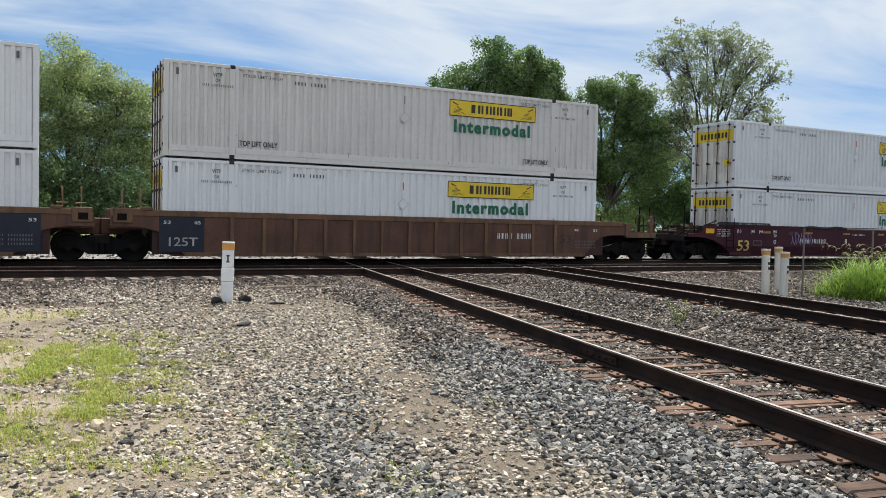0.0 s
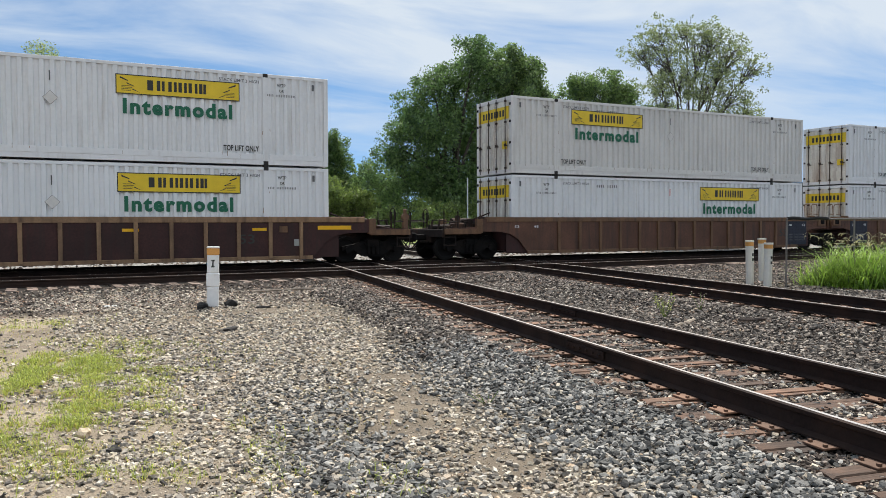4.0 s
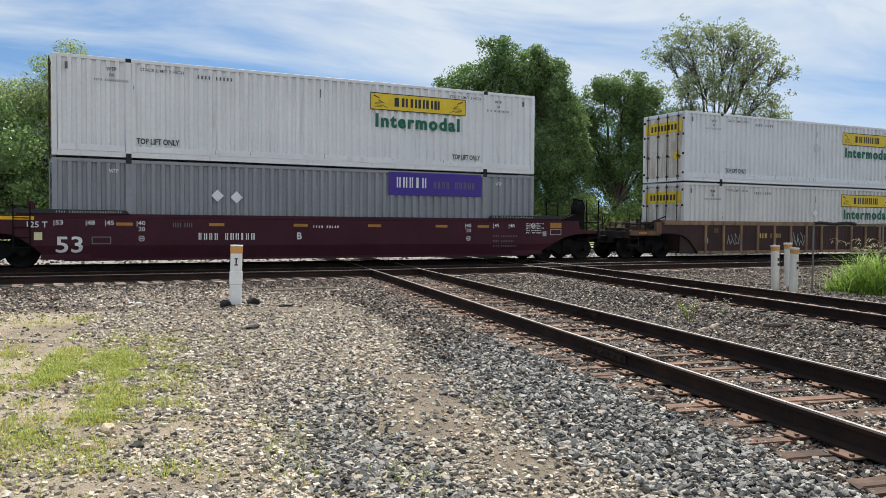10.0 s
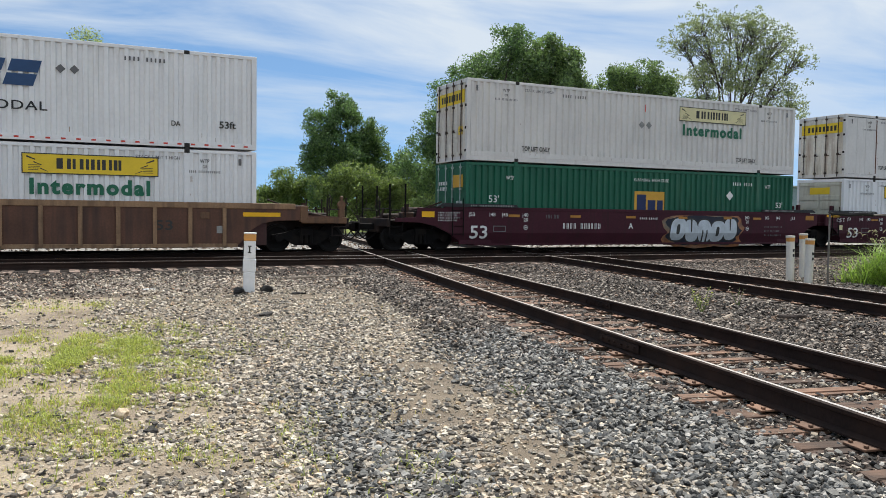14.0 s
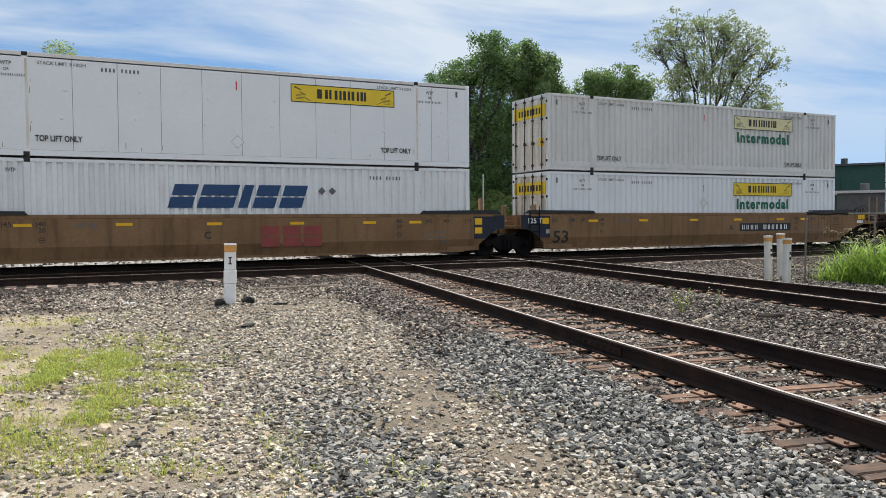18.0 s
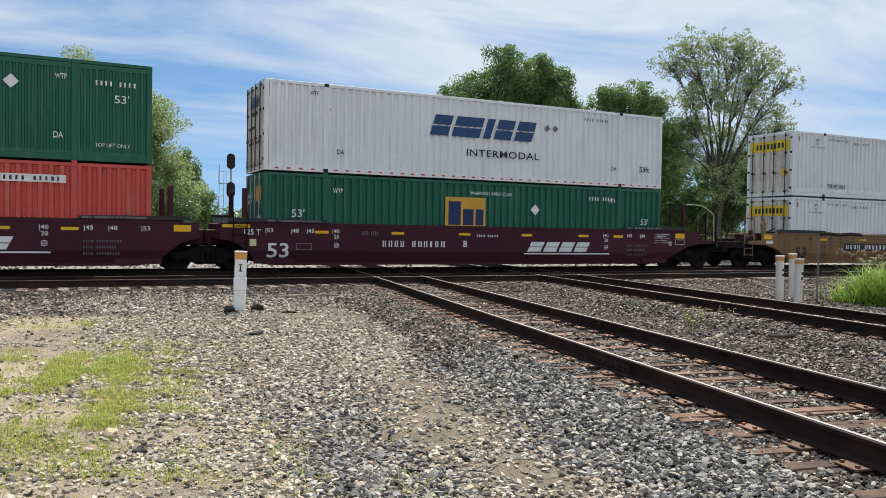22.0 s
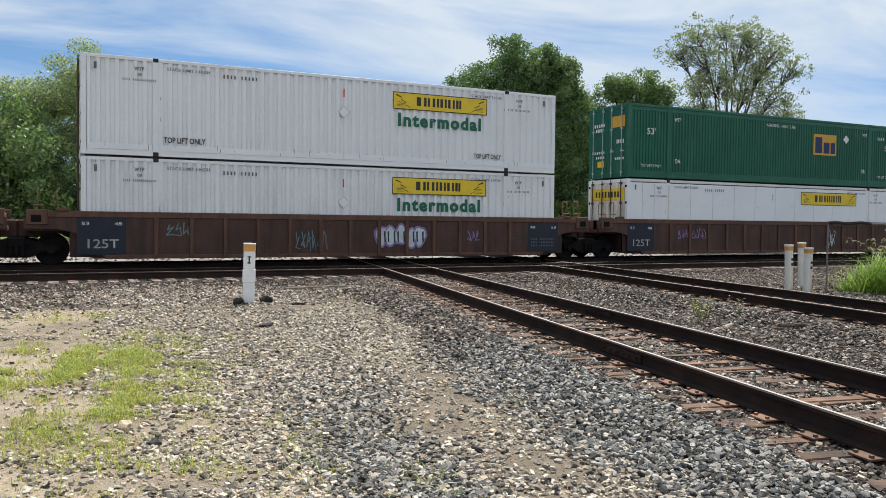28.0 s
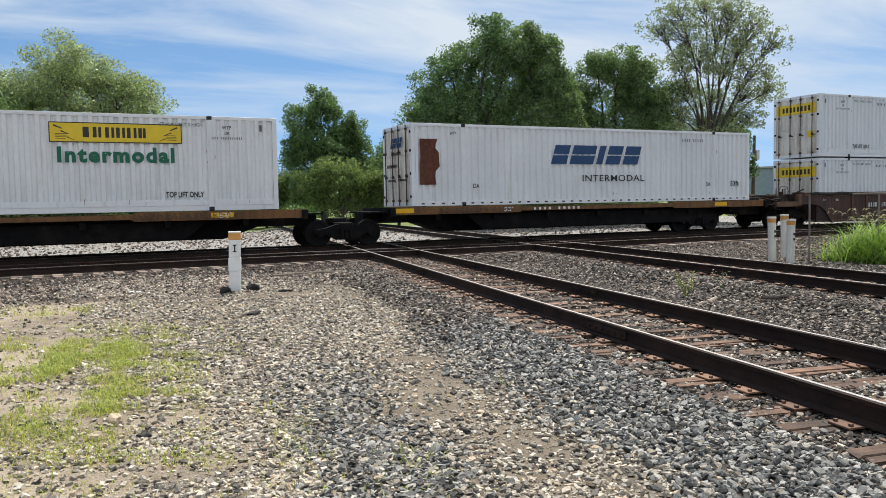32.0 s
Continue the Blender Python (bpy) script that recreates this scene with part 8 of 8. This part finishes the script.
marker_post(3.31, 16.33, 1.27, "post", "white marker post with orange band and a dark mark", (0, 1.2), 1, letter=True)
marker_post(17.30, 15.06, 1.24, "post_cream", "dirty white round marker post with orange band", (0, -1.2), 2, joint=False)
marker_post(17.05, 14.28, 1.20, "post_cream", "dirty white round marker post with orange band", (0, 0.8), 3, joint=False)
marker_post(18.45, 15.62, 1.27, "post_cream", "dirty white round marker post with orange band", (0, -1.5), 4, joint=False)


def lump(x, y, size, mat, label, category, seed, stretch=(1.3, 0.8, 0.7)):
    rng = np.random.default_rng(seed)
    bm = bmesh.new()
    bmesh.ops.create_icosphere(bm, subdivisions=2, radius=0.5)
    for v in bm.verts:
        v.co *= 1 + 0.28 * rng.uniform(-1, 1)
        v.co = Vector((v.co.x * stretch[0], v.co.y * stretch[1], v.co.z * stretch[2])) * size
    ob = part("debris" if category == "debris" else "stone", bm, M[mat], None, at=(x, y, float(ground_z(x, y)) + size * stretch[2] * 0.3))
    ob.rotation_euler = (0, 0, seed)
    tagged(ob, label, category, "loose pieces on the gravel")


lump(3.08, 16.2, 0.24, "black_rubber", "dark broken lump at the foot of the post", "debris", 1)
lump(3.68, 16.3, 0.26, "black_rubber", "dark broken lump at the foot of the post", "debris", 2)
lump(4.15, 15.6, 0.16, "black_rubber", "dark flat piece of debris on the gravel", "debris", 3, (2.0, 0.7, 0.35))
lump(2.86, 12.69, 0.2, "black_rubber", "dark flat piece of debris on the gravel", "debris", 4, (2.0, 0.7, 0.4))
lump(0.38, 6.9, 0.12, "stone_tan", "pale fist-sized stone in the dirt", "stone", 5)
lump(0.22, 6.45, 0.11, "stone_tan", "pale fist-sized stone in the dirt", "stone", 6)
lump(0.55, 6.3, 0.10, "black_rubber", "dark lump of slag in the dirt", "debris", 7)
lump(2.71, 5.16, 0.11, "black_rubber", "dark splinter lying on the gravel", "debris", 8, (1.9, 0.5, 0.35))
lump(1.5, 17.6, 0.16, "letter_white", "scrap of white paper on the ballast", "debris", 9, (1.7, 0.6, 0.3))


def plank(x, y, length, ang, mat, label, seed, tilt=0.0):
    rng = random.Random(seed)
    bm = bmesh.new()
    way_points = []
    for k in range(7):
        u = k / 6 - 0.5
        p = Vector((u * length, rng.uniform(-0.02, 0.02), 0.03 + 0.02 * rng.random()))
        way_points.append(p)
    chain(bm, way_points, 0.03)
    ob = part("branch", bm, M[mat], None, at=(x, y, float(ground_z(x, y))))
    ob.rotation_euler = (0, radians(tilt), radians(ang))
    tagged(ob, label, "branch", "dead wood on the ballast")


plank(9.35, 9.5, 0.55, 20, "wood_dead", "short bleached branch lying on the ballast", 1, -3)
plank(9.75, 9.7, 0.7, 35, "wood_dead", "short bleached branch lying on the ballast", 2, 0)
plank(10.6, 9.0, 0.8, -15, "tie", "broken dark tie splinter on the ballast", 3)
plank(5.5, 19.6, 1.2, 5, "wood_dead", "thin dead stalk lying on the ballast", 4)
plank(6.4, 19.2, 1.1, -8, "wood_dead", "thin dead stalk lying on the ballast", 5)
plank(11.4, 19.4, 1.6, 8, "tie", "old dark tie fragment beside the crossing", 6)
plank(15.3, 20.0, 1.6, 4, "tie", "old dark tie fragment beside the crossing", 7)
plank(16.8, 19.7, 1.2, -4, "tie", "old dark tie fragment beside the crossing", 8)


def blades(points, height, width, seed, lean=0.5):
    """Grass blades: each a narrow bent strip of two quads."""
    rng = np.random.default_rng(seed)
    n = len(points)
    a = rng.uniform(0, math.tau, n)
    d = np.stack([np.cos(a), np.sin(a), np.zeros(n)], -1)
    e = np.stack([-np.sin(a), np.cos(a), np.zeros(n)], -1)
    hgt = height * (0.35 + 1.1 * rng.random(n) ** 1.8)[:, None]
    ln = lean * rng.uniform(0.3, 1.3, n)[:, None]
    w = width * rng.uniform(0.6, 1.3, n)[:, None]
    up = np.array([[0, 0, 1.0]])
    p0, p1 = points, points + up * hgt * 0.6 + d * hgt * ln * 0.25
    p2 = points + up * hgt * (1 - 0.25 * ln) + d * hgt * ln * 0.8
    v = np.stack([p0 - e * w, p0 + e * w, p1 + e * w * 0.8, p1 - e * w * 0.8, p2 + e * w * 0.15, p2 - e * w * 0.15], 1).reshape(-1, 3)
    k = 6 * np.arange(n)[:, None]
    return v, np.concatenate([k + np.array([[0, 1, 2, 3]]), k + np.array([[3, 2, 4, 5]])])


def grass_patch(name, spots, mat, height, width, seed, label, lean=0.6, cut=0.5):
    """spots: (x, y, spread, blades). Blades thin out from each spot and keep to an uneven mask."""
    rng = np.random.default_rng(seed)
    pts = []
    for x, y, r, n in spots:
        px, py = x + rng.normal(0, r, n) * 1.6, y + rng.normal(0, r, n) * 2.0
        mask = 0.5 + 0.9 * bent(px * 3.1 + 5, py * 2.3) + 0.6 * bent(px * 8.0, py * 7.0 + 3)
        keep = rng.random(n) < np.clip((mask - cut) * 1.6 + 0.25, 0.02, 1)
        # blades stand in little tufts
        px, py = px[keep], py[keep]
        tx, ty = np.round(px / 0.06) * 0.06, np.round(py / 0.06) * 0.06
        px, py = px + (tx - px) * 0.45 + 0.03 * np.sin(ty * 41), py + (ty - py) * 0.45 + 0.03 * np.sin(tx * 37)
        pts.append(np.stack([px, py, ground_z(px, py) - 0.005], -1))
    v, f = blades(np.concatenate(pts), height, width, seed, lean)
    ob = put(name, quad_mesh(name, v, f), M[mat])
    return tagged(ob, label, "grass", kind="stuff")


GREEN = [(-0.55, 10.3, 0.30, 6000), (-0.55, 9.7, 0.25, 6000), (-0.30, 9.1, 0.22, 3600), (-0.50, 8.7, 0.22, 3200), (0.55, 9.3, 0.2, 2200), (-0.28, 7.0, 0.12, 900), (0.35, 7.75, 0.15, 1500),
         (0.30, 15.0, 0.16, 700), (-0.62, 15.0, 0.18, 500), (0.05, 12.4, 0.14, 500), (-0.35, 9.2, 0.3, 1200), (-0.5, 8.0, 0.25, 700), (-0.35, 15.0, 0.3, 300), (0.22, 10.0, 0.34, 9500), (0.70, 10.6, 0.32, 9000), (-0.25, 9.85, 0.35, 8000), (0.9, 9.95, 0.24, 2600), (0.5, 11.4, 0.3, 2400), (0.62, 15.0, 0.25, 600), (0.15, 14.8, 0.2, 240), (0.3, 9.2, 0.3, 900),
         (0.20, 7.6, 0.20, 4200), (0.55, 7.6, 0.22, 1900), (0.05, 7.2, 0.2, 800), (-0.2, 6.3, 0.2, 500), (0.1, 5.95, 0.2, 500), (0.42, 6.05, 0.14, 400), (0.35, 5.5, 0.2, 400),
         (1.34, 6.44, 0.07, 120), (1.16, 6.9, 0.08, 90), (1.25, 5.6, 0.2, 420), (1.0, 5.35, 0.2, 340), (1.62, 6.0, 0.08, 100), (2.14, 4.6, 0.12, 200)]
grass_patch("grass_tufts", [(x, y, r * 1.2, int(n * 0.95)) for x, y, r, n in GREEN], "grass", 0.080, 0.0032, 21, "short green grass tufts in the dirt", lean=1.5)
grass_patch("dry_grass", [(x, y, r * 1.5, int(n * 0.5)) for x, y, r, n in GREEN] + [(0.1, 8.6, 0.4, 900), (0.3, 6.7, 0.4, 900), (1.0, 6.2, 0.4, 700), (2.64, 7.57, 0.12, 160), (4.09, 11.8, 0.14, 120), (2.2, 6.3, 0.25, 160), (5.0, 13.0, 0.2, 110), (3.0, 8.9, 0.2, 90), (-0.2, 12.2, 0.5, 500), (0.4, 13.2, 0.5, 400)],
            "grass_dry", 0.045, 0.0030, 22, "dry yellowish grass in the dirt", lean=1.5)


def tall_clump():
    rng = np.random.default_rng(31)
    n = 8500
    u, v = rng.random(n), rng.random(n)
    x = 18.25 + 4.6 * u + rng.normal(0, 0.12, n)
    y = 13.35 - 2.1 * u + (v - 0.5) * 1.9
    pts = np.stack([x, y, ground_z(x, y) - 0.01], -1)
    edge = np.clip(u * 4 + 0.45, 0.45, 1)
    vv, f = blades(pts, 1.02, 0.014, 32, 1.15)
    lo = np.repeat(pts[:, 2], 6)
    vv[:, 2] = lo + (vv[:, 2] - lo) * np.repeat(edge, 6)
    tagged(put("tall_grass", quad_mesh("tall_grass", vv, f), M["grass_tall"]), "dense stand of tall bright green grass", "grass", kind="stuff")
    # seed heads nod over the stand
    pts = pts[rng.random(n) < 0.028]
    ring = []
    for p in pts:
        a = rng.uniform(0, math.tau)
        hh = rng.uniform(0.95, 1.35)
        for k in range(8):
            out = 0.20 * (k / 7) ** 1.7
            ring.append(p + np.array([math.cos(a) * out, math.sin(a) * out, hh + 0.10 * math.sin(k / 7 * 2.5)]))
    ring = np.array(ring)
    v2, f2 = shards(ring, np.tile((0.014, 0.020, 0.026, 0.030, 0.030, 0.027, 0.021, 0.013), len(pts)), 3)
    tagged(put("seed_heads", quad_mesh("seed_heads", v2, f2), M["plume"]), "pale nodding seed heads above the grass", "grass", kind="stuff")


tall_clump()


def weed(x, y, height, label, seed, mat="grass", n=170):
    rng = random.Random(seed)
    t = thing("weed", Matrix.Translation((x, y, float(ground_z(x, y)) - 0.01)), label, "weed", "weeds between the tracks")
    tips = []
    for k in range(6):
        q = Vector((rng.uniform(-0.16, 0.16), rng.uniform(-0.16, 0.16), height * rng.uniform(0.6, 1.0)))
        bm = bmesh.new()
        tube(bm, (0, 0, 0), q, 0.007, 0.003, n=5)
        part("stem", bm, M["shrub"], t)
        tips.append(q)
    pts = np.array([tuple(Vector((0, 0, 0)).lerp(rng.choice(tips), rng.uniform(0.25, 1.0))) for k in range(n)])
    g = np.random.default_rng(seed)
    u = g.normal(size=(n, 3)) * [1, 1, 0.6]
    u /= np.linalg.norm(u, axis=1, keepdims=True)
    w = np.cross(u, [0, 0, 1.0])
    s = 0.06
    v = np.stack([pts, pts + u * s * 0.5 + w * s * 0.2, pts + u * s, pts + u * s * 0.5 - w * s * 0.2], 1).reshape(-1, 3)
    put("foliage", quad_mesh("foliage", v, np.arange(4 * n).reshape(n, 4)), M[mat], t)


weed(9.85, 10.4, 0.5, "leafy green weed growing in the ballast", 1)
weed(10.9, 10.6, 0.4, "thin dry weed growing in the ballast", 2, "wood_dead", 50)
weed(3.78, 6.28, 0.15, "small brownish weed in the gravel", 3, "wood_dead", 40)


def fence():
    """Low wire fence with a dark mesh, behind the tall grass."""
    a, b = Vector((17.35, 13.95, 0)), Vector((24.5, 11.4, 0))
    u = (b - a).normalized()
    n = u.cross(Vector((0, 0, 1)))
    z0 = GROUND
    t = thing("wire_fence", Matrix.Translation((a.x, a.y, z0)) @ Matrix.Rotation(math.atan2(u.y, u.x), 4, "Z"), "low fence of thin posts and dark wire mesh", "fence")
    w = (b - a).length
    top = 1.78
    for k in range(5):
        bm = bmesh.new()
        tube(bm, (k * w / 4, 0, 0), (k * w / 4, 0, top), 0.024, n=8)
        part("post", bm, M["fence_steel"], t)
    bm = bmesh.new()
    tube(bm, (0, 0, top), (w, 0, top), 0.020, n=8)
    part("top_rail", bm, M["fence_steel"], t)
    bm = bmesh.new()
    step = 0.085
    for k in range(round(w / step)):
        tube(bm, (k * step, 0, 0.05), (k * step, 0, top), 0.0013, n=3, caps=False)
    for k in range(round(top / step)):
        tube(bm, (0, 0, 0.06 + k * step), (w, 0, 0.06 + k * step), 0.0013, n=3, caps=False)
    part("mesh", bm, M["black_steel"], t)
    bm = bmesh.new()
    sheet_line = []
    for k in range(9):
        p = (0.02 + 0.14 * k, -0.01, top + 0.01 + 0.015 * math.sin(k * 1.3))
        sheet_line.append(p)
    chain(bm, sheet_line, 0.045)
    part("rolled_sheet", bm, M["black_rubber"], t, "black sheet rolled along the top rail")


fence()


def motions():
    def way(t):
        return 13.006 * t - 0.00417 * t * t

    times = [k * 1.0 for k in range(33)]
    for ob, m in TRAIN:
        walk(ob, [(t, Matrix.Translation((way(t), 0, 0)) @ m) for t in times])
    # every wheelset rolls while it crosses the view
    for w, x, s in WHEELS:
        rows = []
        for k in range(0, 961):
            t = k / 30
            if -8 < x + way(t) < 46 or k in (0, 960):
                rows.append((t, Matrix.Translation((s, 0, 0.44)) @ Matrix.Rotation(way(t) / 0.44 if -8 < x + way(t) < 46 else 0, 4, "Y")))
        walk(w, rows)


motions()
